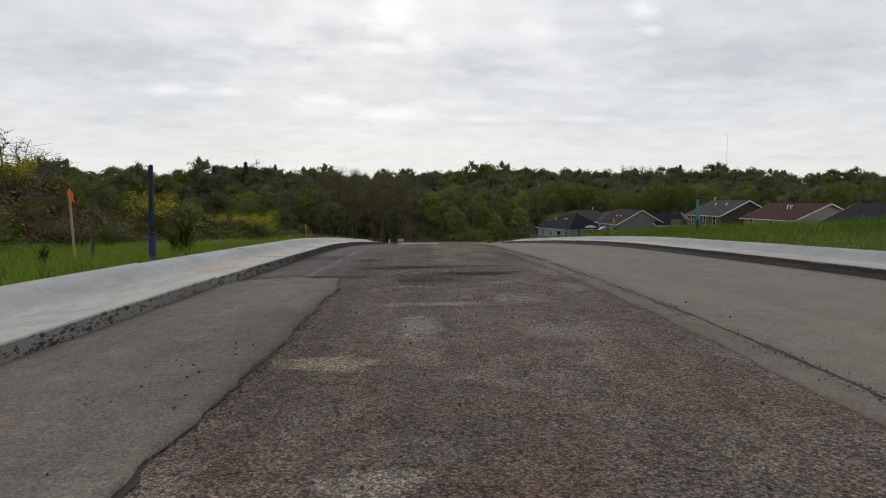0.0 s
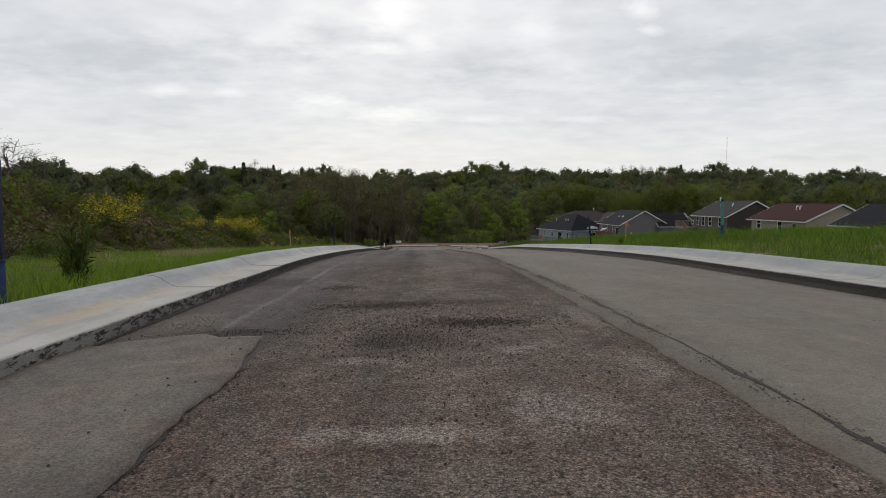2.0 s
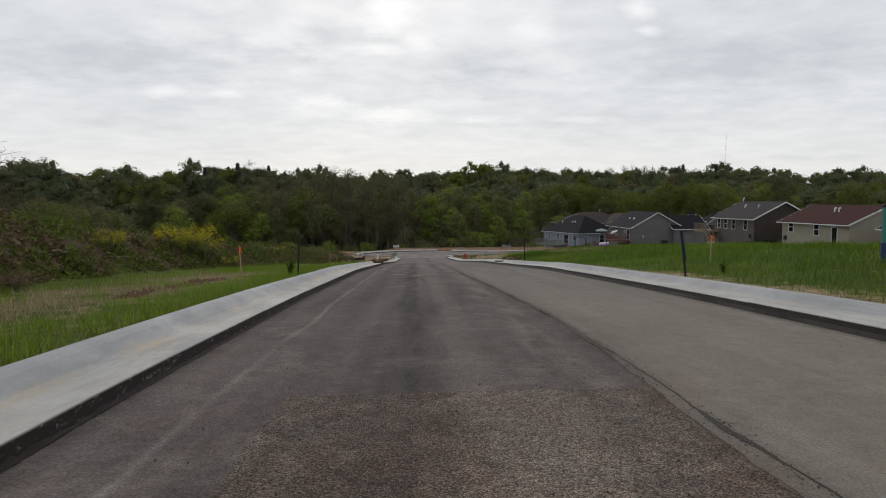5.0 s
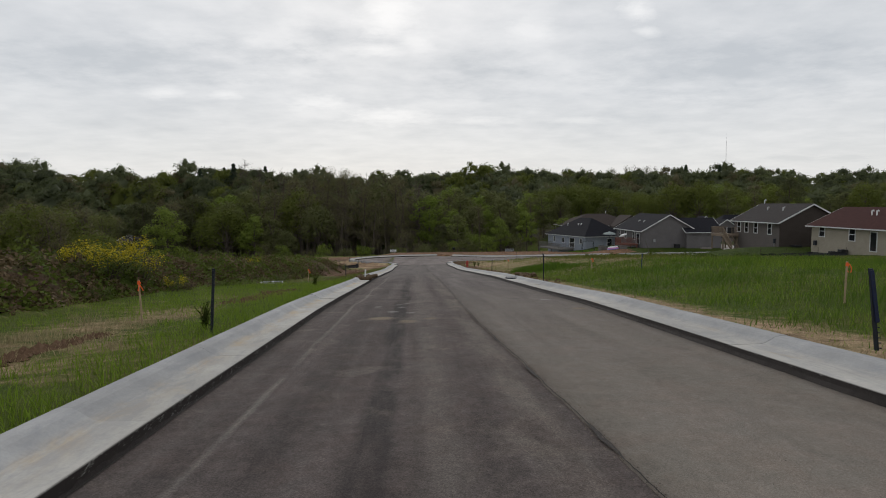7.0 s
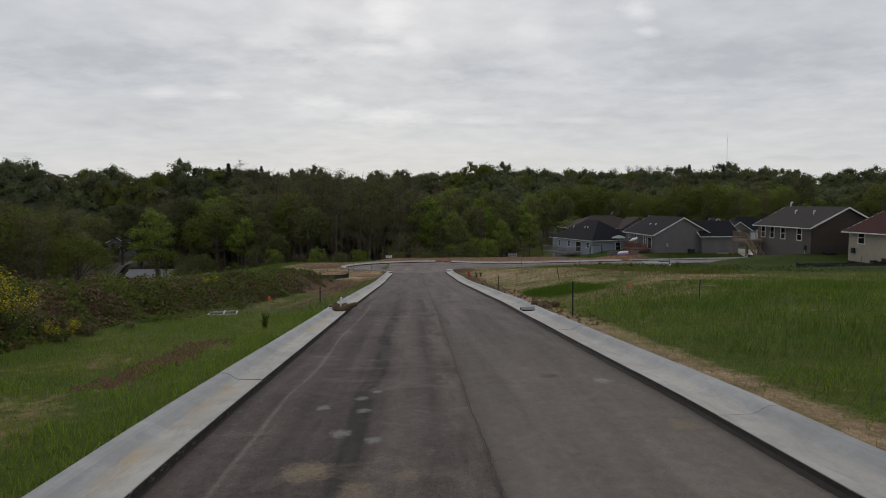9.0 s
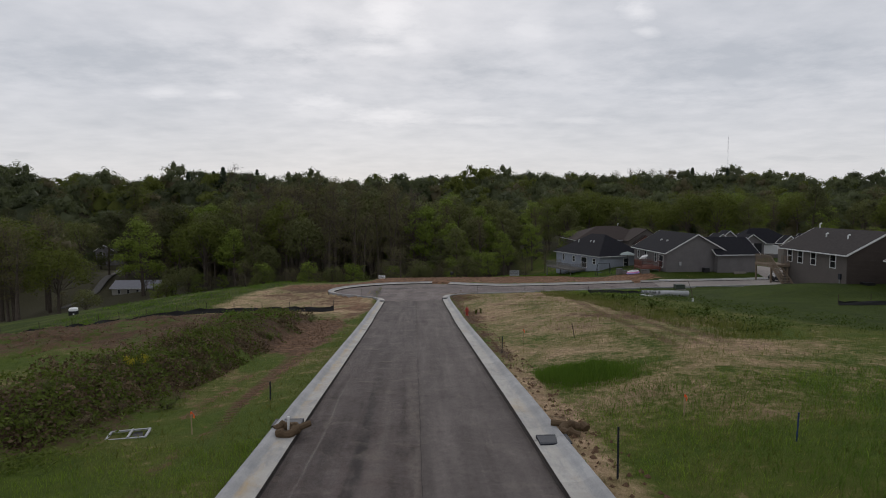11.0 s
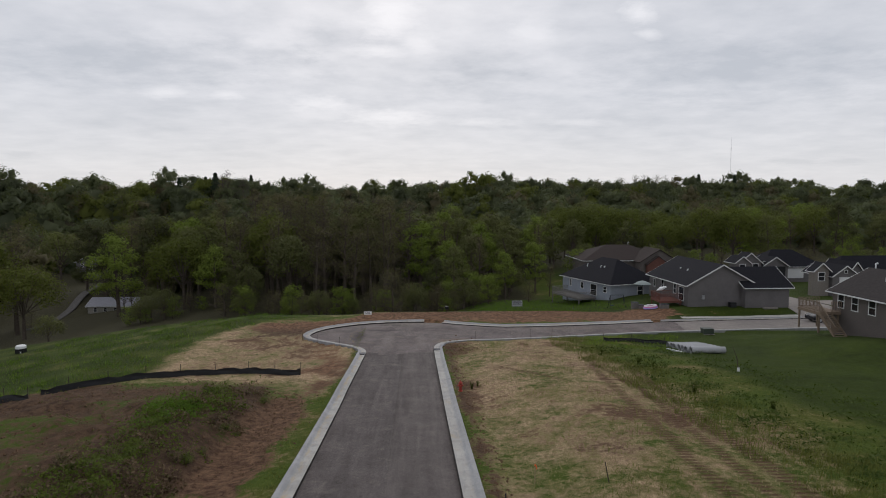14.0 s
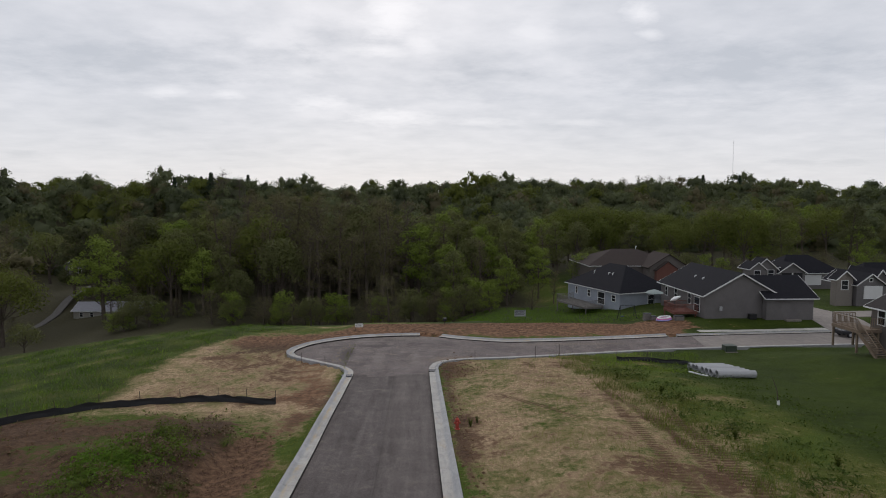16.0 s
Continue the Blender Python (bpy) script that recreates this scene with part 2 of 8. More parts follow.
M_COARSE = asphalt("coarse_asphalt", (0.055, 0.042, 0.035), (0.126, 0.101, 0.083), 98.0, 0.30, 1.05, 0.5, rust=0.7,
                   spots=((-1.53, 3.70, 0.17, 0.50, 0.9, (0.195, 0.167, 0.146)), (-1.97, 2.80, 0.30, 0.18, 0.8, (0.22, 0.183, 0.122)), (-1.30, 4.62, 0.34, 0.12, 0.85, (0.20, 0.172, 0.150)), (-1.66, 4.62, 0.18, 0.12, 0.7, (0.19, 0.165, 0.145)),
                          (-0.69, 4.9, 0.36, 0.32, 0.75, (0.18, 0.154, 0.136)), (-0.60, 3.45, 0.34, 0.26, 0.65, (0.17, 0.147, 0.130)), (-1.68, 1.5, 0.20, 0.14, 0.8, (0.20, 0.172, 0.140)), (-0.69, 6.02, 0.16, 0.13, 0.8, (0.19, 0.17, 0.155)),
                          (-1.66, 5.8, 0.20, 0.12, 0.8, (0.18, 0.155, 0.14)), (0.10, 7.3, 0.20, 0.65, 0.7, (0.18, 0.155, 0.135)), (0.0, 5.6, 0.15, 0.40, 0.6, (0.18, 0.155, 0.135)),
                          (-1.70, 8.0, 0.75, 0.22, 0.85, (0.026, 0.019, 0.016)), (-1.44, 6.35, 0.42, 0.45, 0.8, (0.030, 0.021, 0.018)), (-0.85, 7.0, 0.55, 0.22, 0.85, (0.028, 0.020, 0.017)), (-0.9, 8.2, 0.9, 0.25, 0.5, (0.034, 0.026, 0.023)),
                          (-2.32, 9.6, 0.25, 0.25, 0.7, (0.030, 0.024, 0.021)), (-0.6, 13.2, 0.45, 1.3, 0.45, (0.17, 0.14, 0.12)), (-0.35, 10.8, 0.35, 0.9, 0.5, (0.18, 0.15, 0.125))))
M_SMOOTH = asphalt("smooth_asphalt", (0.160, 0.142, 0.120), (0.218, 0.194, 0.166), 120.0, 0.18, 0.35, spots=((2.88, 30.1, 0.24, 0.29, 0.8, (0.21, 0.165, 0.115)), (2.71, 32.9, 0.22, 0.26, 0.6, (0.30, 0.29, 0.28)), (1.83, 33.4, 0.2, 0.24, 0.6, (0.05, 0.045, 0.042))), later=((0.086, 0.073, 0.069), (0.155, 0.134, 0.126)))
M_BULB = asphalt("bulb_asphalt", (0.102, 0.087, 0.084), (0.176, 0.152, 0.146), 90.0, 0.55, 0.5, 0.0, lie=(0.45, 0.25, 1), spots=((6.5, 103.5, 3.5, 1.6, 0.7, (0.20, 0.155, 0.110)), (-2.0, 110.0, 2.6, 0.8, 0.55, (0.042, 0.038, 0.037)), (-5.0, 106.0, 0.8, 3.2, 0.6, (0.045, 0.041, 0.040)), (-1.5, 104.5, 0.9, 3.2, 0.55, (0.23, 0.20, 0.185)), (2.2, 104.0, 0.7, 4.0, 0.5, (0.22, 0.19, 0.175)), (-3.0, 112.3, 3.2, 0.5, 0.5, (0.22, 0.19, 0.17)), (1.5, 113.8, 5.0, 1.0, 0.5, (0.19, 0.165, 0.135)), (20.0, 110.0, 8.0, 0.7, 0.45, (0.19, 0.155, 0.12))))
M_PATCH = asphalt("patch_asphalt", (0.105, 0.092, 0.081), (0.172, 0.153, 0.135), 120.0, 0.55, 0.5, lie=(1.1, 0.3, 1), rust=0.5)
M_NEWER = asphalt("streaked_asphalt", (0.055, 0.045, 0.042), (0.118, 0.098, 0.092), 90.0, 0.28, 0.5, 1.0, later=((0.074, 0.063, 0.060), (0.142, 0.122, 0.116)), span=(40.0, 66.0), spots=((-3.15, 10.3, 0.55, 0.75, 0.7, (0.028, 0.023, 0.021)), (-3.2, 7.3, 0.35, 0.6, 0.6, (0.17, 0.145, 0.11)), (-2.75, 6.75, 0.45, 0.25, 0.85, (0.026, 0.020, 0.018)), (-1.9, 28.9, 0.3, 0.39, 0.9, (0.21, 0.165, 0.115)), (-1.31, 28.3, 0.26, 0.34, 0.7, (0.21, 0.165, 0.115)), (-0.81, 28.7, 0.18, 0.23, 0.6, (0.21, 0.165, 0.115)), (-2.12, 31.5, 0.13, 0.17, 0.7, (0.235, 0.225, 0.215)), (-1.59, 32.06, 0.12, 0.16, 0.7, (0.235, 0.225, 0.215)), (-1.5, 31.3, 0.13, 0.17, 0.7, (0.235, 0.225, 0.215)), (-1.36, 32.5, 0.1, 0.13, 0.7, (0.235, 0.225, 0.215)), (-1.25, 29.9, 0.13, 0.17, 0.7, (0.235, 0.225, 0.215)), (-1.7, 30.2, 0.16, 0.21, 0.7, (0.235, 0.225, 0.215))))


def concrete(name, base, stain=(0.40, 0.31, 0.17)):
    m, k, s = material(name, base, 0.85, 0.25)
    co = k.n("ShaderNodeTexCoord").outputs["Object"]
    r = k.n("ShaderNodeObjectInfo").outputs["Random"]
    f = k.noise(co, 1.1, 7.0, 0.65, 0.4)
    g = k.noise(co, 30.0, 4.0, 0.7)
    c = k.mix(k.ramp(f, 0.3, 0.7), tuple(v * 0.80 for v in base), tuple(min(1, v * 1.12) for v in base))
    c = k.mix(k.ramp(g, 0.4, 0.62, 0.18, 0.0), c, (0.2, 0.2, 0.2))
    pan = k.n("ShaderNodeAttribute", attribute_name="pan").outputs["Fac"]
    wash = k.noise(k.mapped(co, (1.5, 0.6, 1)), 1.0, 7.0, 0.68, 0.5)
    flow = k.n("ShaderNodeAttribute", attribute_name="flow").outputs["Fac"]
    c = k.mix(pan, c, k.n("ShaderNodeVectorMath", {0: c, 1: (1.22, 1.17, 1.08)}, operation="MULTIPLY").outputs[0])
    c = k.mix(k.math("MULTIPLY", k.math("MULTIPLY", flow, flow), k.ramp(wash, 0.44, 0.62, 0.0, 0.85)), c, stain)
    c = k.mix(k.math("MULTIPLY", pan, k.ramp(wash, 0.58, 0.72, 0.0, 0.45)), c, stain)
    damp = k.math("ADD", k.math("MULTIPLY", k.noise(k.mapped(co, (2.2, 0.5, 2)), 1.5, 7.0, 0.7, 0.9), 0.7), k.math("MULTIPLY", k.noise(k.mapped(co, (1, 0.4, 1)), 14.0, 5.0, 0.7), 0.3))
    c = k.mix(k.ramp(damp, 0.48, 0.60, 0.0, 0.42), c, tuple(v * f_ for v, f_ in zip(base, (0.60, 0.63, 0.68))))
    tar = k.n("ShaderNodeAttribute", attribute_name="tar").outputs["Fac"]
    smear = k.math("ADD", k.math("MULTIPLY", k.noise(k.mapped(co, (1, 2.2, 9)), 3.0, 7.0, 0.75, 0.3), 0.65), k.math("MULTIPLY", k.noise(k.mapped(co, (1, 1, 2)), 26.0, 4.0, 0.7), 0.35))
    along = k.n("ShaderNodeSeparateXYZ", {0: co}).outputs[1]
    c = k.mix(k.ramp(smear, 0.42, 0.60, 0.9, 0.3), c, k.n("ShaderNodeVectorMath", {0: c, 3: k.ramp(tar, 0, 1, 1.0, 0.40)}, operation="SCALE").outputs[0])
    reach = k.math("ADD", smear, k.ramp(along, 5.0, 12.0, 0.0, 0.11))
    c = k.mix(k.math("MULTIPLY", tar, k.ramp(reach, 0.50, 0.57)), c, (0.026, 0.021, 0.019))
    c = k.n("ShaderNodeVectorMath", {0: c, 3: k.ramp(r, 0, 1, 0.92, 1.06)}, operation="SCALE").outputs[0]
    link(k, c, s.inputs["Base Color"])
    bumped(k, s, k.math("ADD", g, f), 0.25, 0.01)
    return m


M_KERB = concrete("kerb_concrete", (0.336, 0.336, 0.336), (0.40, 0.30, 0.175))
M_WALK = concrete("pale_sidewalk", (0.46, 0.44, 0.40))
M_SLAB = concrete("street_concrete", (0.245, 0.215, 0.192))


def soil_ground():
    """Ground: grass, straw mulch, red dirt and weeds mixed by the sheet's own attributes and by noise."""
    m, k, s = material("ground_cover", (0.08, 0.1, 0.04), 0.95, 0.1)
    co = k.n("ShaderNodeTexCoord").outputs["Object"]
    dirt = k.n("ShaderNodeAttribute", attribute_name="dirt").outputs["Fac"]
    straw = k.n("ShaderNodeAttribute", attribute_name="straw").outputs["Fac"]
    n1 = k.noise(co, 0.22, 8.0, 0.65, 0.6)
    n2 = k.noise(co, 2.3, 6.0, 0.7, 0.4)
    n3 = k.noise(co, 26.0, 4.0, 0.75)
    n4 = k.noise(k.mapped(co, (1.0, 0.25, 1.0), rot=(0, 0, 0.6)), 6.0, 5.0, 0.7)
    grass = k.mix(k.ramp(n2, 0.3, 0.7), (0.055, 0.088, 0.009), (0.105, 0.140, 0.018))
    grass = k.mix(k.ramp(n3, 0.3, 0.75, 0.5, 0.0), grass, (0.022, 0.034, 0.010))
    grass = k.mix(k.ramp(n1, 0.44, 0.62, 0.0, 0.55), grass, (0.120, 0.108, 0.030))
    hay = k.mix(k.ramp(n4, 0.3, 0.7), (0.315, 0.210, 0.125), (0.58, 0.425, 0.268))
    hay = k.mix(k.ramp(n3, 0.3, 0.6, 0.5, 0.0), hay, (0.07, 0.05, 0.03))
    hay = k.mix(k.ramp(k.noise(k.mapped(co, (1, 1, 1), (7, 3, 0)), 0.8, 7.0, 0.72, 0.9), 0.46, 0.64, 0.0, 0.60), hay, (0.130, 0.084, 0.052))
    hay = k.mix(k.ramp(k.noise(k.mapped(co, (1, 0.7, 1), (1, 9, 0)), 0.42, 7.0, 0.7, 0.9), 0.48, 0.62, 0.0, 0.50), hay, (0.145, 0.140, 0.040))
    mown = k.n("ShaderNodeAttribute", attribute_name="lawn").outputs["Fac"]
    turf = k.mix(k.ramp(k.math("ADD", k.math("MULTIPLY", n1, 0.6), k.math("MULTIPLY", n2, 0.4)), 0.35, 0.65), (0.018, 0.031, 0.004), (0.055, 0.078, 0.009))
    turf = k.mix(k.ramp(n3, 0.35, 0.65, 0.45, 0.0), turf, (0.020, 0.034, 0.006))
    grass = k.mix(mown, grass, turf)
    clay = k.n("ShaderNodeAttribute", attribute_name="clay").outputs["Fac"]
    earth = k.mix(k.ramp(n2, 0.37, 0.63), k.mix(clay, (0.043, 0.029, 0.019), (0.070, 0.031, 0.018)), k.mix(clay, (0.078, 0.052, 0.034), (0.285, 0.165, 0.094)))
    earth = k.mix(k.ramp(n3, 0.35, 0.65, 0.4, 0.0), earth, (0.05, 0.03, 0.02))
    wob = k.math("ADD", k.math("MULTIPLY_ADD", n1, 1.9, -1.0), k.math("MULTIPLY", n2, 1.5))
    fs = k.math("MULTIPLY", k.math("SUBTRACT", 1.0, mown, clamp=True), k.ramp(k.math("ADD", k.math("ADD", straw, wob), k.math("MULTIPLY_ADD", n3, 0.5, -0.25)), 0.88, 1.42))
    fd = k.ramp(k.math("ADD", dirt, wob), 1.12, 1.38)
    c = k.mix(fs, grass, hay)
    c = k.mix(fd, c, earth)
    # wheel ruts with tread marks across them
    press = None
    for ax, ay, bx, by, half in ((15.9, 88.0, 12.4, 55.0, 0.40), (18.4, 85.0, 15.2, 55.0, 0.46), (16.9, 82.0, 13.9, 55.0, 0.30), (16.2, 90.0, 16.4, 66.0, 0.30), (8.0, 90.0, 12.5, 79.0, 0.25), (-7.2, 66.0, -6.2, 46.0, 0.22)):
        l = math.hypot(bx - ax, by - ay)
        ux, uy = (bx - ax) / l, (by - ay) / l
        rel = k.mapped(co, (1, 1, 0), (-ax, -ay, 0))
        s_ = k.n("ShaderNodeVectorMath", {0: rel, 1: (ux, uy, 0)}, operation="DOT_PRODUCT").outputs["Value"]
        q_ = k.n("ShaderNodeVectorMath", {0: rel, 1: (-uy, ux, 0)}, operation="DOT_PRODUCT").outputs["Value"]
        q_ = k.math("ABSOLUTE", k.math("ADD", q_, k.math("MULTIPLY_ADD", n1, 1.2, -0.6)))
        inside = k.math("MULTIPLY", k.ramp(q_, half * 0.5, half * 1.3, 1.0, 0.0), k.math("MULTIPLY", k.ramp(s_, 0.0, 2.5), k.ramp(s_, l - 3, l, 1.0, 0.0)))
        tread = k.ramp(k.math("SINE", k.math("MULTIPLY", s_, 17.0)), -0.5, 0.6, 0.35, 1.0)
        inside = k.math("MULTIPLY", inside, k.math("MULTIPLY", tread, k.ramp(n2, 0.3, 0.55, 0.35, 1.0)))
        press = inside if press is None else k.math("MAXIMUM", press, inside)
    c = k.mix(k.math("MULTIPLY", press, 1.0), c, (0.105, 0.062, 0.036))
    leaf_litter = k.n("ShaderNodeAttribute", attribute_name="litter").outputs["Fac"]
    c = k.mix(leaf_litter, c, k.mix(k.ramp(n2, 0.3, 0.7), (0.034, 0.032, 0.018), (0.070, 0.064, 0.036)))
    link(k, c, s.inputs["Base Color"])
    bumped(k, s, k.math("SUBTRACT", k.math("ADD", k.math("MULTIPLY", n3, 0.5), n2), press), 0.9, 0.10)
    return m


M_GROUND = soil_ground()
M_GRASS = leaf_material("grass_blades", (0.114, 0.198, 0.014), (0.205, 0.292, 0.032), 0.8, 0.35)
M_GRASS_DEEP = leaf_material("deep_green_blades", (0.058, 0.122, 0.010), (0.116, 0.196, 0.020), 0.8, 0.35)
M_GRASS_LOT = leaf_material("lot_grass_blades", (0.088, 0.104, 0.018), (0.170, 0.178, 0.042), 0.8, 0.3)
M_GRASS_DRY = leaf_material("dry_grass", (0.20, 0.155, 0.075), (0.36, 0.29, 0.165), 0.8, 0.2)
M_WEED = leaf_material("weed_leaves", (0.046, 0.070, 0.013), (0.115, 0.142, 0.026), 0.7, 0.25)
M_RANK = leaf_material("rank_weed_leaves", (0.028, 0.050, 0.010), (0.070, 0.100, 0.018), 0.7, 0.25)
M_WEED_RED = leaf_material("dead_bramble", (0.070, 0.047, 0.029), (0.175, 0.122, 0.074), 0.8, 0.15)
M_YELLOW = leaf_material("yellow_blossom", (0.34, 0.27, 0.012), (0.52, 0.43, 0.03), 0.8, 0.2)
LEAVES = {
    "bright": leaf_material("bright_green_leaves", (0.144, 0.198, 0.032), (0.218, 0.273, 0.055), 0.45),
    "mid": leaf_material("mid_green_leaves", (0.094, 0.100, 0.042), (0.158, 0.162, 0.066), 0.45),
    "olive": leaf_material("olive_leaves", (0.082, 0.098, 0.020), (0.132, 0.148, 0.034), 0.45),
    "dark": leaf_material("dark_green_leaves", (0.060, 0.062, 0.034), (0.104, 0.106, 0.054), 0.45),
    "brown": leaf_material("budding_brown_leaves", (0.111, 0.097, 0.054), (0.178, 0.154, 0.084), 0.5),
    # far greens are bluer and duller: distance haze mixed into the leaf colour
    "far_mid": leaf_material("hazed_mid_leaves", (0.080, 0.093, 0.050), (0.136, 0.152, 0.076), 0.35),
    "far_dark": leaf_material("hazed_dark_leaves", (0.062, 0.074, 0.043), (0.112, 0.126, 0.068), 0.35),
    "needle": leaf_material("conifer_needles", (0.023, 0.036, 0.022), (0.041, 0.056, 0.031), 0.5, 0.1),
}
M_TACK = plain("black_bitumen", (0.024, 0.019, 0.017), 0.8, 0.3, 0.4, 12.0, bump=0.6)
M_BARK = plain("bark", (0.095, 0.078, 0.064), 0.95, 0.1, 0.4, 3.0, bump=0.6)
M_ROCK = plain("loose_stone", (0.062, 0.050, 0.043), 0.95, 0.15, 0.5, 40.0)
M_CRUMB = plain("asphalt_crumbs", (0.092, 0.076, 0.064), 0.95, 0.15, 0.5, 40.0)
M_CHIP = plain("tan_gravel", (0.165, 0.138, 0.112), 0.95, 0.15, 0.5, 40.0)
M_CLOD = plain("soil_clods", (0.13, 0.080, 0.050), 0.98, 0.1, 0.4, 9.0, bump=0.5)


# ---------------------------------------------------------------- small mesh helpers
def part(name, bm, mat, parent=None, label=""):
    me = bpy.data.meshes.new(name)
    bm.to_mesh(me)
    bm.free()
    me.materials.append(mat)
    ob = new(name, me)
    ob.parent = parent
    return tagged(ob, label) if label else ob


def raw(name, verts, faces, mat, parent=None, smooth=False, normals=None):
    """A mesh object from arrays of vertices and of equal-sided faces; normals soften the light on leaves and blades."""
    verts, faces = np.asarray(verts, dtype=np.float32), np.asarray(faces, dtype=np.int32)
    me = bpy.data.meshes.new(name)
    n, s = faces.shape
    me.vertices.add(len(verts))
    me.vertices.foreach_set("co", verts.ravel())
    me.loops.add(n * s)
    me.loops.foreach_set("vertex_index", faces.ravel())
    me.polygons.add(n)
    me.polygons.foreach_set("loop_start", np.arange(n, dtype=np.int32) * s)
    me.polygons.foreach_set("use_smooth", np.full(n, smooth or normals is not None))
    me.update(calc_edges=True)
    if normals is not None:
        me.normals_split_custom_set_from_vertices(np.asarray(normals, dtype=np.float32).tolist())
    me.materials.append(mat)
    ob = new(name, me)
    ob.parent = parent
    return ob


def empty(name, at=(0, 0, 0), turn=0.0):
    e = new(name)
    e.empty_display_size = 0.3
    e.matrix_world = Matrix.Translation(at) @ Matrix.Rotation(turn, 4, "Z")
    return e


def box(bm, x0, y0, z0, x1, y1, z1, m=None):
    vs = [bm.verts.new((x, y, z)) for x in (x0, x1) for y in (y0, y1) for z in (z0, z1)]
    if m is not None:
        for v in vs:
            v.co = m @ v.co
    for f in ((0, 1, 3, 2), (4, 6, 7, 5), (0, 4, 5, 1), (2, 3, 7, 6), (0, 2, 6, 4), (1, 5, 7, 3)):
        bm.faces.new([vs[i] for i in f])
    return vs


def boxes(*lots, bevel=0.0):
    bm = bmesh.new()
    for b in lots:
        box(bm, *b)
    bmesh.ops.recalc_face_normals(bm, faces=bm.faces)
    if bevel:
        bmesh.ops.bevel(bm, geom=bm.edges[:], offset=bevel, segments=1, affect="EDGES")
    return bm


def beam(bm, a, b, w, h, up_hint=(0, 0, 1)):
    """A square bar from a to b, w wide and h deep."""
    a, b = Vector(a), Vector(b)
    d = (b - a).normalized()
    s = d.cross(Vector(up_hint))
    s = s.normalized() if s.length > 1e-4 else Vector((1, 0, 0))
    u = s.cross(d).normalized()
    vs = []
    for p in (a, b):
        for i, j in ((-1, -1), (1, -1), (1, 1), (-1, 1)):
            vs.append(bm.verts.new(p + s * (i * w / 2) + u * (j * h / 2)))
    for f in ((0, 1, 2, 3), (7, 6, 5, 4), (0, 4, 5, 1), (1, 5, 6, 2), (2, 6, 7, 3), (3, 7, 4, 0)):
        bm.faces.new([vs[i] for i in f])


def tube(bm, pts, radii, sides=8, caps=True):
    """A round bar through the points."""
    rings = []
    for i, p in enumerate(pts):
        p = Vector(p)
        d = (Vector(pts[min(i + 1, len(pts) - 1)]) - Vector(pts[max(i - 1, 0)])).normalized()
        s = d.cross(Vector((0.31, 0.17, 0.93)))
        s = s.normalized() if s.length > 1e-3 else Vector((1, 0, 0))
        u = s.cross(d)
        r = radii[i] if hasattr(radii, "__len__") else radii
        rings.append([bm.verts.new(p + (s * math.cos(2 * math.pi * k / sides) + u * math.sin(2 * math.pi * k / sides)) * r) for k in range(sides)])
    for a, b in zip(rings, rings[1:]):
        for k in range(sides):
            bm.faces.new((a[k], a[(k + 1) % sides], b[(k + 1) % sides], b[k]))
    if caps:
        bm.faces.new(rings[0][::-1])
        bm.faces.new(rings[-1])


# ---------------------------------------------------------------- the lie of the land
PROFILE = [(-400, 8.0), (-60, 1.6), (-10, 0.35), (0, 0.13), (6, 0.0), (8, -0.06), (11.4, -0.18), (13.6, -0.25), (15.4, -0.36), (17.7, -0.49),
           (21, -0.70), (26, -1.06), (31, -1.42), (34, -1.70), (42, -2.42), (50, -3.12), (54.6, -3.58), (62, -4.30), (67.5, -4.85),
           (78, -5.85), (83, -6.20), (90, -6.80), (96.7, -7.30), (105, -7.55), (116, -7.70), (6000, -7.9)]
STEP = 0.075          # the asphalt lies this far under the kerb's lip


def prof(y):
    ks, zs = zip(*PROFILE)
    y = np.asarray(y, dtype=float)
    return (np.interp(y - 1.5, ks, zs) + 2 * np.interp(y, ks, zs) + np.interp(y + 1.5, ks, zs)) / 4


def ease(a, b, v):
    t = np.clip((np.asarray(v, dtype=float) - a) / (b - a), 0, 1)
    return t * t * (3 - 2 * t)


def curve(ctrl, step=0.5):
    """A smooth line through control points (Catmull-Rom)."""
    p = np.array([ctrl[0], *ctrl, ctrl[-1]], dtype=float)
    out = []
    for i in range(1, len(p) - 2):
        n = max(2, int(np.linalg.norm(p[i + 1] - p[i]) / step))
        for t in np.arange(n) / n:
            a, b, c, d = p[i - 1], p[i], p[i + 1], p[i + 2]
            out.append(0.5 * (2 * b + (c - a) * t + (2 * a - 5 * b + 4 * c - d) * t ** 2 + (3 * b - a - 3 * c + d) * t ** 3))
    out.append(p[-2])
    return np.array(out)


# lips of the gutters, seen along the road: near side of the bulb, far side, and the cross street
LIP_LEFT = np.vstack([np.column_stack([np.interp(np.linspace(-40, 96, 66), (85, 96), (-3.48, -3.42)), np.linspace(-40, 96, 66)]),
                      curve([(-3.4, 97.2), (-3.6, 99.2), (-4.7, 100.9), (-7.9, 103.6), (-9.7, 105.2), (-10.5, 106.8), (-10.3, 108.5), (-9.1, 110.7), (-6.8, 112.6), (-3.9, 114.0), (-0.2, 114.7), (2.7, 114.75)])])
LIP_FAR = curve([(4.9, 114.2), (6.5, 113.1), (9.0, 112.1), (12.6, 111.0), (19.2, 111.3), (26.0, 112.1), (33.3, 113.2), (43.0, 114.0), (58.0, 114.8), (110.0, 117.5)], 1.0)
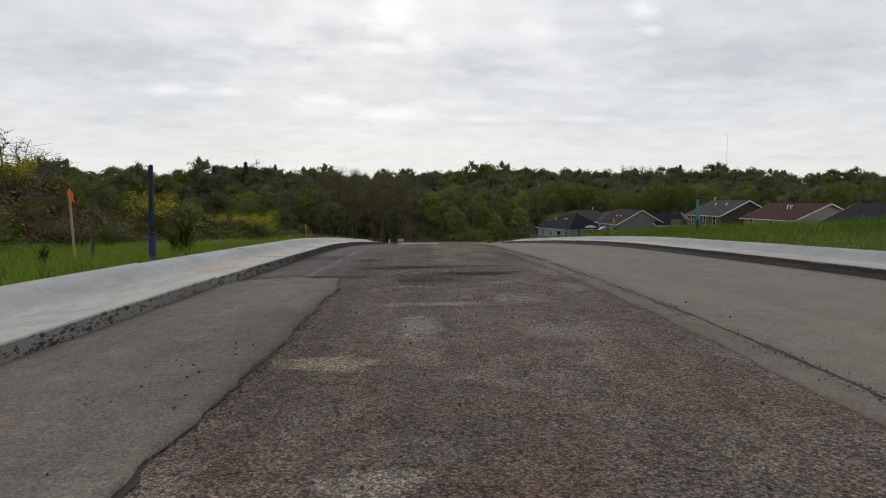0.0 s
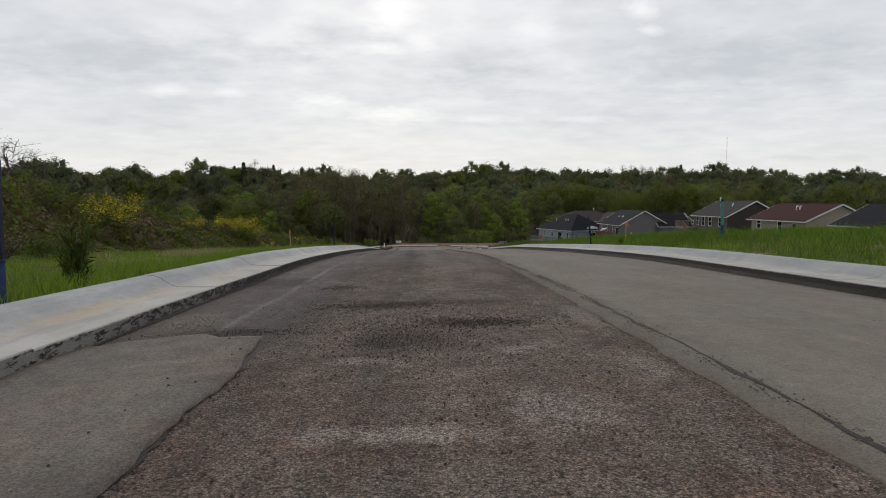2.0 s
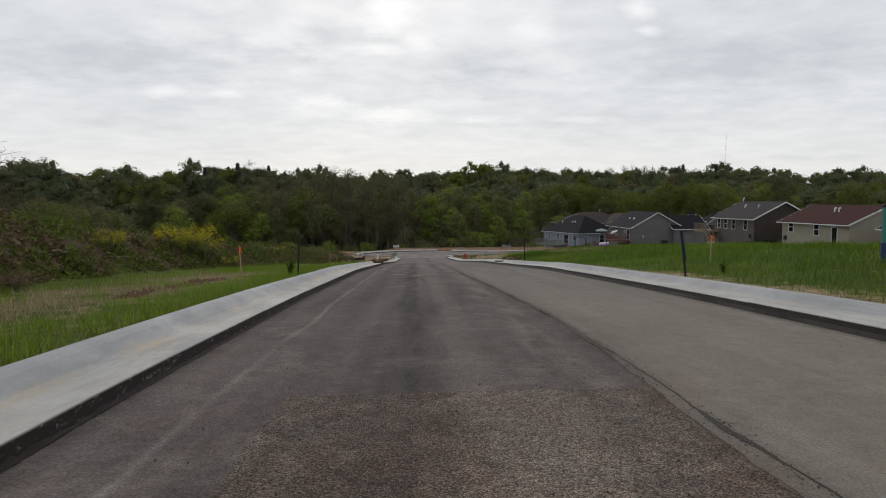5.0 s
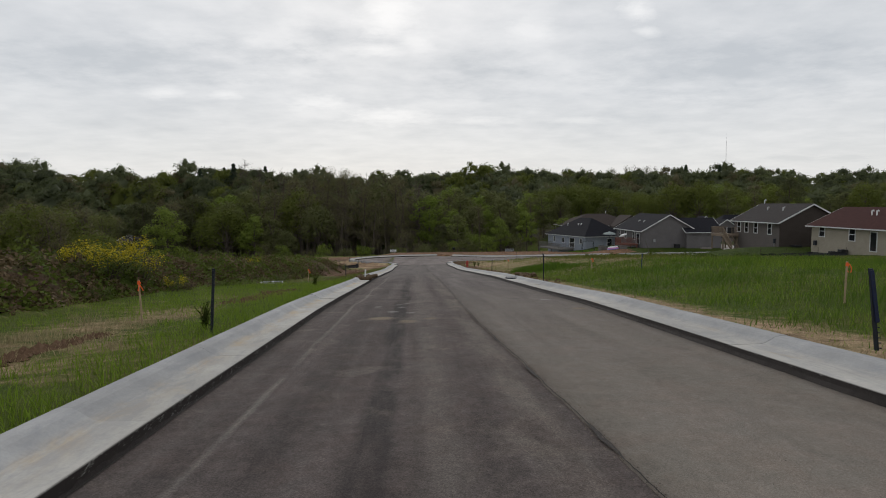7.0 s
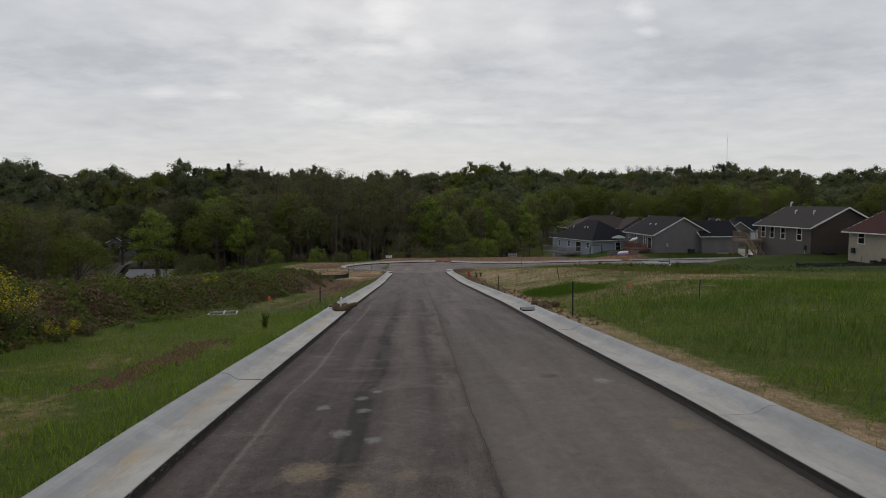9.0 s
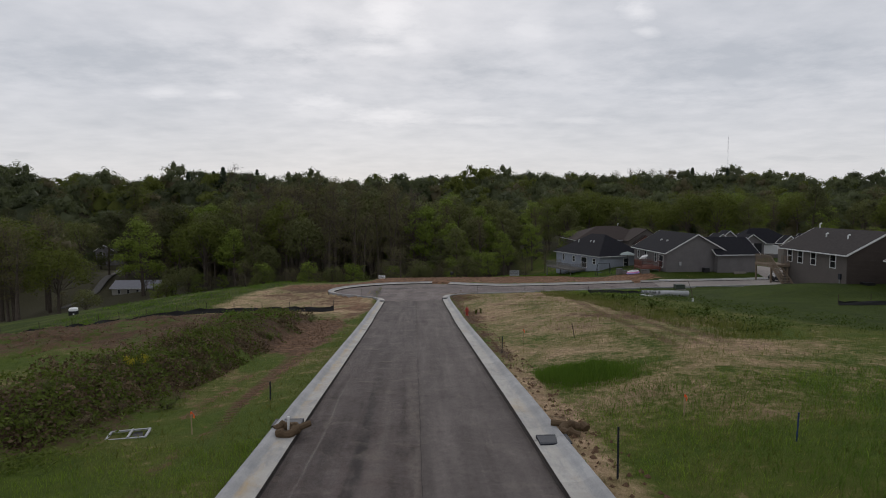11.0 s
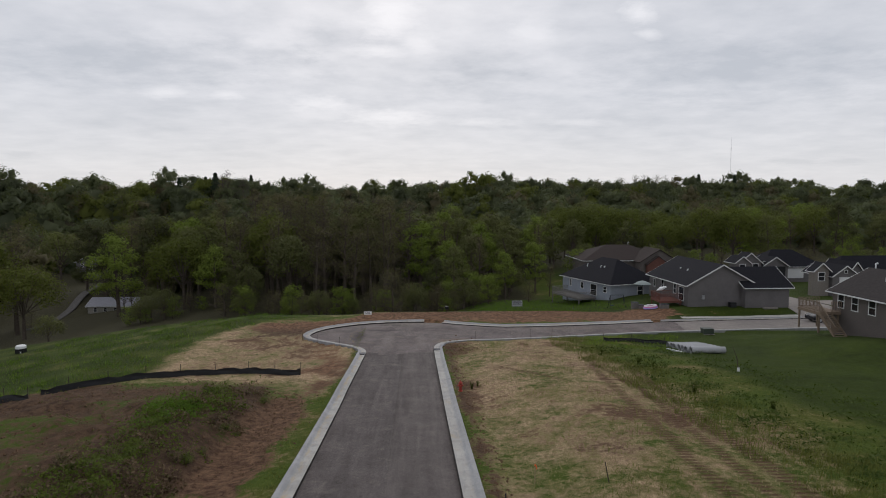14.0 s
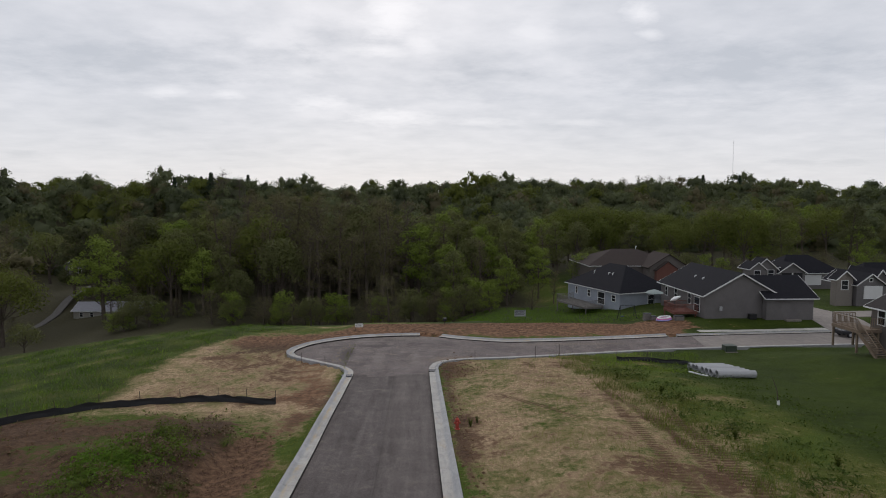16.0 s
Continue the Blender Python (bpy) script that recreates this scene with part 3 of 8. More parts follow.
LIP_RIGHT = np.vstack([np.column_stack([np.full(66, 3.4), np.linspace(-40, 97, 66)]),
                       curve([(3.4, 99.4), (3.8, 101.4), (5.2, 102.9), (8.0, 103.6), (11.5, 103.9), (17.6, 104.9), (24.0, 106.0), (30.5, 106.9), (43.6, 107.9), (60.0, 108.6), (110.0, 111.0)], 0.8)])
PAVED = np.vstack([LIP_LEFT, LIP_FAR, LIP_RIGHT[::-1]])


def paved_gap(x, y):
    """Distance outwards from the edge of the paving; negative on it."""
    x, y = np.ravel(x), np.ravel(y)
    best = np.full(x.shape, 1e9)
    inside = np.zeros(x.shape, dtype=bool)
    a, b = PAVED, np.roll(PAVED, -1, axis=0)
    for (ax, ay), (bx, by) in zip(a, b):
        dx, dy = bx - ax, by - ay
        l2 = dx * dx + dy * dy
        if l2 < 1e-9:
            continue
        t = np.clip(((x - ax) * dx + (y - ay) * dy) / l2, 0, 1)
        best = np.minimum(best, (x - ax - t * dx) ** 2 + (y - ay - t * dy) ** 2)
        if ay != by:
            cross = ((ay > y) != (by > y)) & (x < (bx - ax) * (y - ay) / (by - ay) + ax)
            inside ^= cross
    return np.where(inside, -1, 1) * np.sqrt(best)


def lumps(x, y, size, seed=0.0):
    """Cheap smooth unevenness between -1 and 1."""
    x, y = np.asarray(x) / size + seed, np.asarray(y) / size - seed
    return (np.sin(x * 1.7 + 1.3 * np.sin(y * 1.1)) + np.sin(y * 2.3 + 1.7 * np.sin(x * 0.9 + seed)) + 0.6 * np.sin(x * 3.9 + y * 3.1)) / 2.6


def bank_height(y):
    return np.interp(y, [-60, 0, 12, 22, 40, 47, 56, 64, 72, 78, 84, 90], [1.5, 1.4, 1.25, 1.05, 0.95, 0.95, 0.95, 1.1, 1.25, 1.0, 0.35, 0.0])


# level of the hilltops by compass bearing in degrees, as the ridge rises and dips
RIDGE = [(-60, 8), (-34.5, 7.6), (-31.5, 10.5), (-28.5, 7.8), (-25.5, 6.6), (-23.3, 6.6), (-20.6, 8.6), (-17.7, 10.2), (-14.2, 8.5), (-1, 8.0), (3.4, 7.4),
         (9.5, 10.6), (14.3, 8.6), (17.4, 10.4), (21.4, 10.8), (24.3, 11.8), (30.2, 11.2), (33.2, 7.6), (36.3, 9.4), (39.5, 6.5), (60, 8)]


def hill_span(x):
    """Where the hillside begins and where it reaches the ridge."""
    return 245 + 40 * ease(0, 150, x), 400 + 100 * ease(0, 200, x)


def natural(x, y):
    """Height of the ground before the paving is cut into it."""
    x, y = np.asarray(x, dtype=float), np.asarray(y, dtype=float)
    near = prof(np.minimum(y, 118))
    d = -x - 4.28
    left = 0.10 - 0.12 * ease(0, 2.5, d) - 0.22 * ease(0.5, 4, d) * ease(40, 58, y)
    toe = np.interp(y, [0, 30, 44, 52, 58, 75], [5.6, 5.6, 6.2, 5.0, 4.2, 3.4])
    bank = bank_height(y) * ease(toe, toe + 2.6, d) * (1 + 0.26 * lumps(x, y, 1.9, 4.0)) + 0.15 * ease(toe, toe + 2, d) * lumps(x, y, 0.9, 2.0) * ease(95, 80, y)
    left = left + 1.0 * ease(11.5, 15.5, -x) * ease(36, 24, y) * (1 + 0.2 * lumps(x, y, 2.2, 1.0))
    left = left + bank - 0.05 * np.maximum(0, d - 11) * ease(90, 70, y)
    left = left + 0.25 * np.exp(-((x + 7.5) / 1.2) ** 2) * ease(78, 83, y) * ease(97, 90, y)
    left = left - 0.15 * np.maximum(0, -x - 22) * ease(60, 95, y)
    e = x - 4.28
    rise = np.interp(y, [-40, 0, 15, 40, 55, 80, 92, 100, 104], [0.8, 0.60, 0.48, 0.75, 1.0, 1.05, 0.7, 0.15, 0.08])
    right = 0.10 + (rise - 0.10) * ease(0.3, 9, e) - 0.25 * ease(18, 36, e) * ease(30, 70, y) + 0.35 * ease(25, 40, e) * ease(60, 82, y) * ease(106, 88, y)
    right = right + 1.15 * ease(33, 42, x) * ease(80, 89, y) * ease(107, 97, y)
    left = left + 0.13 * (lumps(x, y, 0.8, 6.0) + 0.6 * lumps(x, y, 1.9, 2.0)) * ease(-12, -14, x) * ease(-45, -30, x) * ease(54, 60, y) * ease(88, 84, y)
    z = near + np.where(x < 0, left, right) + 0.035 * lumps(x, y, 1.1, 1.0) * ease(0.4, 2, np.maximum(d, e))
    # beyond the bulb: a low rim of dirt, then down to the woods
    beyond = np.maximum(0, y - 118)
    rim = 0.35 * np.exp(-((y - 121.5) / 2.5) ** 2) * ease(-14, -4, x) * ease(32, 20, x)
    down = np.minimum(beyond, 48) * (0.115 - 0.075 * ease(25, 42, x) - 0.085 * ease(-15, -45, x))
    lawn = 0.75 * ease(116.5, 122, y) * ease(28, 38, x)
    down = down + 3.0 * ease(126, 152, y) * ease(20, 4, x)
    z = z + rim + lawn - down
    # the valley on the left, the hills all round
    valley = -8.6 - 0.15 * np.maximum(0, -x - 22) - 2.0 * ease(128, 165, y)
    z = np.where(x < -20, np.minimum(z, z * ease(150, 100, y) + valley * ease(100, 150, y)), z)
    z = np.maximum(z, -24) + 5.2 * ease(193, 214, y) * ease(-82, -93, x) * ease(270, 235, y)
    far = np.hypot(x * 0.8, y)
    top = np.interp(np.degrees(np.arctan2(x, y)), *zip(*RIDGE)) + 1.2 * lumps(x, y, 45, 3.0)
    start, end = hill_span(x)
    t = np.clip((far - start) / (end - start), 0, 1)
    z = z + (top - z) * t * t * (3 - 2 * t) * ease(60, 200, np.abs(y) + np.abs(x) * 0.5)
    return np.where(far > 750, np.minimum(z, top - (far - 750) * 0.02), z)


def ground_at(x, y):
    return float(natural(np.array([x]), np.array([y]))[0])


def spread(lo, a, b, hi, step, grow=1.13):
    """Grid lines: even between a and b, wider and wider outside."""
    mid = list(np.arange(a, b + 1e-6, step))
    s, v, left = step, a, []
    while v > lo:
        s *= grow
        v -= s
        left.append(v)
    s, v, right = step, b, []
    while v < hi:
        s *= grow
        v += s
        right.append(v)
    return np.array(left[::-1] + mid + right)


gx = np.unique(np.concatenate([spread(-4500, -40, 58, 4500, 0.7), [-4.2, 4.2, -3.7, 3.7]]))
gx = gx[~((np.abs(np.abs(gx) - 4.2) < 0.34) & (np.abs(np.abs(gx) - 4.2) > 1e-6))]
gy = spread(-1200, -8, 132, 4800, 0.7)
GX, GY = np.meshgrid(gx, gy)
GZ = natural(GX, GY)
box_near = (GX > -20) & (GX < 115) & (GY > -45) & (GY < 125)
gap = np.full(GX.shape, 50.0)
gap[box_near] = paved_gap(GX[box_near], GY[box_near])
GZ = np.where(gap < 0.72, prof(GY) - 0.45, GZ)
near_kerb = ease(2.0, 0.8, gap) * (gap >= 0.72) * (GY > 95)
GZ = GZ * (1 - near_kerb) + (prof(GY) + 0.09) * near_kerb

# what covers the ground: straw mulch and bare red dirt by place
edge_line = 18.6 + 1.2 * lumps(GX, GY, 3.5, 2.0)
straw = np.zeros(GX.shape) + 0.02
straw += 0.70 * ease(np.interp(GY, [25, 34], [1.5, 0.7]), 0.4, np.abs(GX - 4.6)) * ease(9, 17, GY) * ease(62, 52, GY)
straw += 0.58 * ease(4, 5, GX) * ease(3, -3, GX - edge_line) * ease(50, 60, GY) * ease(107, 101, GY)
straw += 0.36 * ease(4.2, 5.5, GX) * ease(30, 16, GX) * ease(43, 51, GY) * ease(60, 52, GY)
straw += 0.66 * ease(-27, -20, GX) * ease(-4, -5, GX) * ease(83, 88, GY) * ease(119, 114, GY)
straw += 0.37 * ease(-10.5, -8, GX) * ease(-5.2, -6.2, GX) * ease(12, 17, GY) * ease(37, 27, GY)
straw += 0.22 * ease(-30, -6, GX) * ease(32, 20, GX) * ease(115, 117, GY) * ease(134, 124, GY)
straw += 0.12 * ease(-24, -14, GX) * ease(-5, -7, GX) * ease(46, 58, GY) * ease(86, 80, GY)
straw += 0.30 * ease(-8.8, -6, GX) * ease(-4.2, -5, GX) * ease(76, 84, GY) * ease(92, 88, GY)
straw -= 0.4 * np.exp(-(((GX - 7.6) / 2.8) ** 2 + ((GY - 53.0) / 2.2) ** 2))
dirt = np.zeros(GX.shape) + 0.06
dirt += 0.95 * np.exp(-((GX + 7.3) / 1.3) ** 2) * ease(62, 67, GY) * ease(83, 78, GY)
dirt += (0.45 + 0.3 * ease(46, 54, GY)) * np.exp(-((GX + 6.4 + 0.02 * (GY - 50)) / 0.40) ** 2) * ease(32, 36, GY) * ease(80, 70, GY)
dirt += 0.68 * np.exp(-((GX + 6.95) / 0.22) ** 2) * ease(19, 21, GY) * ease(28.5, 27, GY)
straw += 0.1 * np.exp(-((GX + 8.2) / 0.8) ** 2) * ease(19, 22, GY) * ease(30, 27, GY)
dirt += 0.55 * np.exp(-((GX + 8.0) / 0.4) ** 2) * ease(46, 50, GY) * ease(62, 56, GY)
dirt += 0.42 * ease(-4.6, -6, GX) * ease(-15, -12.5, GX) * ease(60, 66, GY) * ease(88, 84, GY)
straw += 0.30 * ease(-4.4, -6, GX) * ease(-15, -12.5, GX) * ease(62, 68, GY) * ease(88, 84, GY)
dirt += 0.60 * ease(-12.5, -15, GX) * ease(-38, -26, GX) * ease(56, 64, GY) * ease(89, 84, GY)
dirt += 0.95 * np.exp(-((GX + 28) / 7) ** 2) * np.exp(-((GY - 80) / 4) ** 2)
dirt += 1.4 * np.exp(-((GY - 118.3) / 4.6) ** 2) * ease(-10, -2, GX) * ease(40, 35, GX)
dirt += 0.80 * np.exp(-(((GX + 11.5) / 6.5) ** 2 + ((GY - 113.5) / 4.0) ** 2))
dirt += (0.15 + 0.47 * ease(46, 58, GY)) * np.exp(-((GX - 4.9) / 0.6) ** 2) * ease(18, 24, GY) * ease(104, 98, GY)
dirt += 0.42 * np.exp(-((GX - 6.0) / 1.6) ** 2) * np.exp(-((GY - 99) / 4.0) ** 2)
dirt += 0.50 * np.exp(-((GX + 5.2) / 1.4) ** 2) * ease(80, 85, GY) * ease(99, 94, GY)
dirt += 0.55 * ease(-10.2, -11.5, GX) * ease(-16, -14, GX) * ease(52, 44, GY)
litter = ease(146, 158, GY + 0.05 * np.abs(GX)) * ease(-6.0, -9.5, GZ) + ease(235, 255, np.hypot(GX * 0.8, GY))
litter = np.clip(litter, 0, 1) * (1 - ease(25, 30, GX) * ease(200, 180, GY)) 
nxg, nyg = len(gx), len(gy)
idx = np.arange(nxg * nyg).reshape(nyg, nxg)
quads = np.stack([idx[:-1, :-1], idx[:-1, 1:], idx[1:, 1:], idx[1:, :-1]], axis=-1).reshape(-1, 4)
ground = raw("ground", np.stack([GX, GY, GZ], axis=-1).reshape(-1, 3), quads, M_GROUND, smooth=True)
tagged(ground, "open ground with rough grass, straw mulch and bare red dirt", "ground", kind="structure")
dirt += 0.43 * ease(-22, -18, GX) * ease(-5, -7, GX) * ease(86, 90, GY) * ease(120, 114, GY) + 0.27 * ease(4.5, 6, GX) * ease(2, -3, GX - edge_line) * ease(62, 68, GY) * ease(105, 100, GY)
straw -= 0.22 * np.exp(-(((GX - 12) / 5) ** 2 + ((GY - 64) / 8) ** 2))
lawn = ease(4.5, 7.5, GX - edge_line) * ease(55, 66, GY) * ease(112, 106, GY) + ease(0.8, -2.5, GX - np.interp(GY, [80, 88, 106, 118, 124, 130], [-24, -20, -23, -18, -13, -4]) + 1.2 * lumps(GX, GY, 1.6, 3.0)) * ease(86, 91, GY) * ease(150, 138, GY) * np.clip(0.85 + 0.8 * lumps(GX, GY, 2.6, 5.0), 0.2, 1)
lawn = lawn + ease(118, 124, GY) * ease(2, 8, GX + (GY - 125) * 0.4) * ease(170, 150, GY) + ease(34, 37, GX) * ease(112, 116, GY)
dirt -= 0.9 * np.clip(lawn, 0, 1) * (GY < 118)
straw -= 0.5 * np.clip(lawn, 0, 1)
straw += 0.75 * np.exp(-((GY - 108.5 - 0.15 * (GX + 34)) / 1.6) ** 2) * ease(-25, -29, GX)
clay = 0.15 + 0.35 * ease(4, 6, GX) * ease(60, 72, GY) * ease(109, 107, GY) + 0.4 * ease(-4, -6, GX) * ease(84, 92, GY) * ease(109, 107, GY) + 0.85 * ease(108, 115, GY) + 0.5 * ease(-9.5, -8, GX) * ease(-4, -5, GX) * ease(40, 50, GY) + 0.12 * ease(-12, -15, GX) * ease(54, 62, GY) * ease(92, 86, GY)
dirt += 0.14 * ease(11, 15, GX) * ease(22, 18, GX) * ease(48, 54, GY) * ease(82, 74, GY)
dirt += 0.65 * ease(-8.6, -9.8, GX) * ease(-15, -13, GX) * ease(42, 50, GY) * ease(85, 80, GY)
straw += 0.08 * ease(-13, -15, GX) * ease(-36, -28, GX) * ease(56, 62, GY) * ease(88, 84, GY)
straw += 0.3 * np.exp(-((GY - 121.5) / 2.5) ** 2) * ease(-6, 2, GX) * ease(34, 28, GX)
for name, values in (("straw", straw), ("dirt", dirt), ("litter", litter), ("clay", clay), ("lawn", lawn)):
    a = ground.data.attributes.new(name, "FLOAT", "POINT")
    a.data.foreach_set("value", np.clip(values, 0, 1).astype(np.float32).ravel())


# ---------------------------------------------------------------- road, kerbs and cross street
def sheet(name, xs_of_y, ys, dz, mat, parent=None, crown=0.03, tilt=0.0):
    """A strip of paving between two side lines, given along y, dz above the asphalt's level."""
    rows = []
    for y in ys:
        a, b = xs_of_y(y)
        n = 8
        for i in range(n + 1):
            x = a + (b - a) * i / n
            rows.append((x, y, float(prof(y)) - STEP + dz + crown * (1 - (x / 3.5) ** 2) + 0.020 * min(1.0, max(0.0, (-x - 2.3) / 1.2)) + tilt * (x - a)))
    m = 9
    k = np.arange(len(ys) * m).reshape(len(ys), m)
    f = np.stack([k[:-1, :-1], k[:-1, 1:], k[1:, 1:], k[1:, :-1]], axis=-1).reshape(-1, 4)
    return raw(name, rows, f, mat, parent, smooth=True)


def ragged(y, amp=0.05, seed=0.0):
    return amp * (math.sin(y * 2.1 + seed) * 0.4 + math.sin(y * 5.7 + 2 * seed) * 0.3 + math.sin(y * 13.3 + seed) * 0.2 + math.sin(y * 29.0) * 0.15)


def joint_at(y):
    """Where the two lanes meet; the later lane wanders a little."""
    return float(np.interp(y, [-40, 2, 4, 8, 10, 13, 17.5, 20.5, 24, 28, 32, 39, 98], [0.18, 0.22, 0.35, 0.43, 0.46, 0.38, 0.46, 0.38, 0.28, 0.14, 0.12, 0.19, 0.20]))


road = sheet("road", lambda y: (-3.6, 3.5), list(np.arange(-40, 98.5, 0.6)), 0.0, M_NEWER)
tagged(road, "new residential street of dark streaked asphalt", "road", kind="structure")
ys_fine = list(np.arange(-6, 14.0, 0.1))


def thick(ob, drop):
    """Lets the rim of a sheet go down into what it lies on."""
    bm = bmesh.new()
    bm.from_mesh(ob.data)
    rim = [e for e in bm.edges if e.is_boundary]
    g = bmesh.ops.extrude_edge_only(bm, edges=rim)
    for v in g["geom"]:
        if isinstance(v, bmesh.types.BMVert):
            v.co.z -= drop
    bm.to_mesh(ob.data)
    bm.free()


coarse = sheet("worn_asphalt", lambda y: (-2.32 + ragged(y, 0.03, 3.0), joint_at(y) + 0.04), ys_fine, 0.004, M_COARSE, road)
tagged(coarse, "coarse open-textured asphalt with exposed stone chips")
patch_side = sheet("asphalt_patch", lambda y: (-3.54, -2.30 + ragged(y, 0.035, 1.0) - 0.12 * max(0, y - 5.5)), list(np.arange(-6, 6.6, 0.05)), 0.028, M_PATCH, road)
for v in patch_side.data.vertices:
    v.co.y += float(ease(5.9, 6.5, v.co.y)) * (0.07 * math.sin(6 * v.co.x + 1) + 0.04 * math.sin(17 * v.co.x) - 0.22 * float(ease(-2.8, -3.3, v.co.x)))
thick(patch_side, 0.05)
# the open, crumbled gap along the side of the patch
vs, fs = [], []
for y in np.arange(-2, 6.2, 0.03):
    x = -2.30 + ragged(y, 0.035, 1.0) - 0.12 * max(0.0, y - 5.5)
    gape = 0.002 + 0.009 * abs(math.sin(y * 23.7) * math.sin(y * 9.1)) + 0.024 * max(0.0, math.sin(y * 2.9 + 0.6) * math.sin(y * 7.3))
    z = float(prof(y)) - STEP + 0.03 * (1 - (x / 3.5) ** 2) + 0.009
    vs += [(x - 0.01, y, z), (x + gape + 0.004 * math.sin(y * 61.0), y, z)]
for i in range(len(vs) // 2 - 1):
    fs.append((2 * i, 2 * i + 1, 2 * i + 3, 2 * i + 2))
tagged(raw("patch_crack", vs, fs, M_TACK, road), "dark crumbled gap along the asphalt patch")
lane = sheet("asphalt_lane", lambda y: (joint_at(y) + ragged(y, 0.022, 2.0) - (0.20 + ragged(y * 3, 0.02, 4.0)) * float(ease(17, 9, y)), 3.46), list(np.arange(-40, 48, 0.1)) + list(np.arange(48, 98.3, 0.4)), 0.012, M_SMOOTH, road, tilt=0.009)
thick(lane, 0.05)
tagged(lane, "smooth grey asphalt lane laid after the rest")
# loose, crumbled edge along the joint between the lanes: a thin open crack, worn wider here and there
vs, fs = [], []
for y in np.arange(-3, 60, 0.08):
    x = joint_at(y) + ragged(y, 0.022, 2.0) + 0.012
    gape = 0.001 + 0.045 * max(0.0, math.sin(y * 1.3) * math.sin(y * 3.7 + 1.0)) * float(ease(34, 20, y)) + 0.004 * abs(math.sin(y * 31))
    z = float(prof(y)) - STEP + 0.014 + 0.03 * (1 - (x / 3.5) ** 2) + 0.0035
    vs += [(x - gape, y, z), (x + 0.008, y, z)]
for i in range(len(vs) // 2 - 1):
    fs.append((2 * i, 2 * i + 1, 2 * i + 3, 2 * i + 2))
tagged(raw("joint_crack", vs, fs, M_TACK, road), "crumbling dark joint between two asphalt lanes")

# the bulb and the cross street
bulb_line = np.vstack([LIP_LEFT[LIP_LEFT[:, 1] >= 97.2], LIP_FAR[LIP_FAR[:, 0] < 36], LIP_RIGHT[(LIP_RIGHT[:, 1] >= 97.2) & (LIP_RIGHT[:, 0] < 35.2)][::-1], [(3.4, 97.2)]])


def flat_fill(name, line, mat, dz=0.0):
    bm = bmesh.new()
    c = line.mean(axis=0)
    vs = [bm.verts.new((x + (x - c[0]) * 0.004, y + (y - c[1]) * 0.002, float(prof(y)) - STEP + dz)) for x, y in line]
    f = bm.faces.new(vs)
    bmesh.ops.triangulate(bm, faces=[f])
    bmesh.ops.subdivide_edges(bm, edges=bm.edges[:], cuts=1)
    for v in bm.verts:
        v.co.z = float(prof(v.co.y)) - STEP + dz + 0.045 * max(0.0, 1 - (v.co.x / 3.4) ** 2) * float(ease(104, 97.2, v.co.y))
    bmesh.ops.recalc_face_normals(bm, faces=bm.faces)
    return part(name, bm, mat)


bulb = flat_fill("road_bulb", bulb_line, M_BULB, 0.004)
tagged(bulb, "rounded turning bulb of worn grey asphalt", "road", kind="structure")
street_line = np.vstack([LIP_FAR[LIP_FAR[:, 0] > 34.6], LIP_RIGHT[LIP_RIGHT[:, 0] > 33.6][::-1]])
street = flat_fill("cross_street", street_line, M_SLAB, 0.012)
tagged(street, "older cross street of pale concrete slabs", "road", kind="structure")

# kerb pieces: gutter pan, rolled top, cut into pieces with open joints
SECTION = [(0.0, -0.30), (0.0, -0.012), (0.012, 0.0), (0.44, 0.006), (0.52, 0.026), (0.59, 0.072), (0.66, 0.124), (0.72, 0.150), (0.84, 0.158), (0.88, 0.140), (0.88, -0.40)]


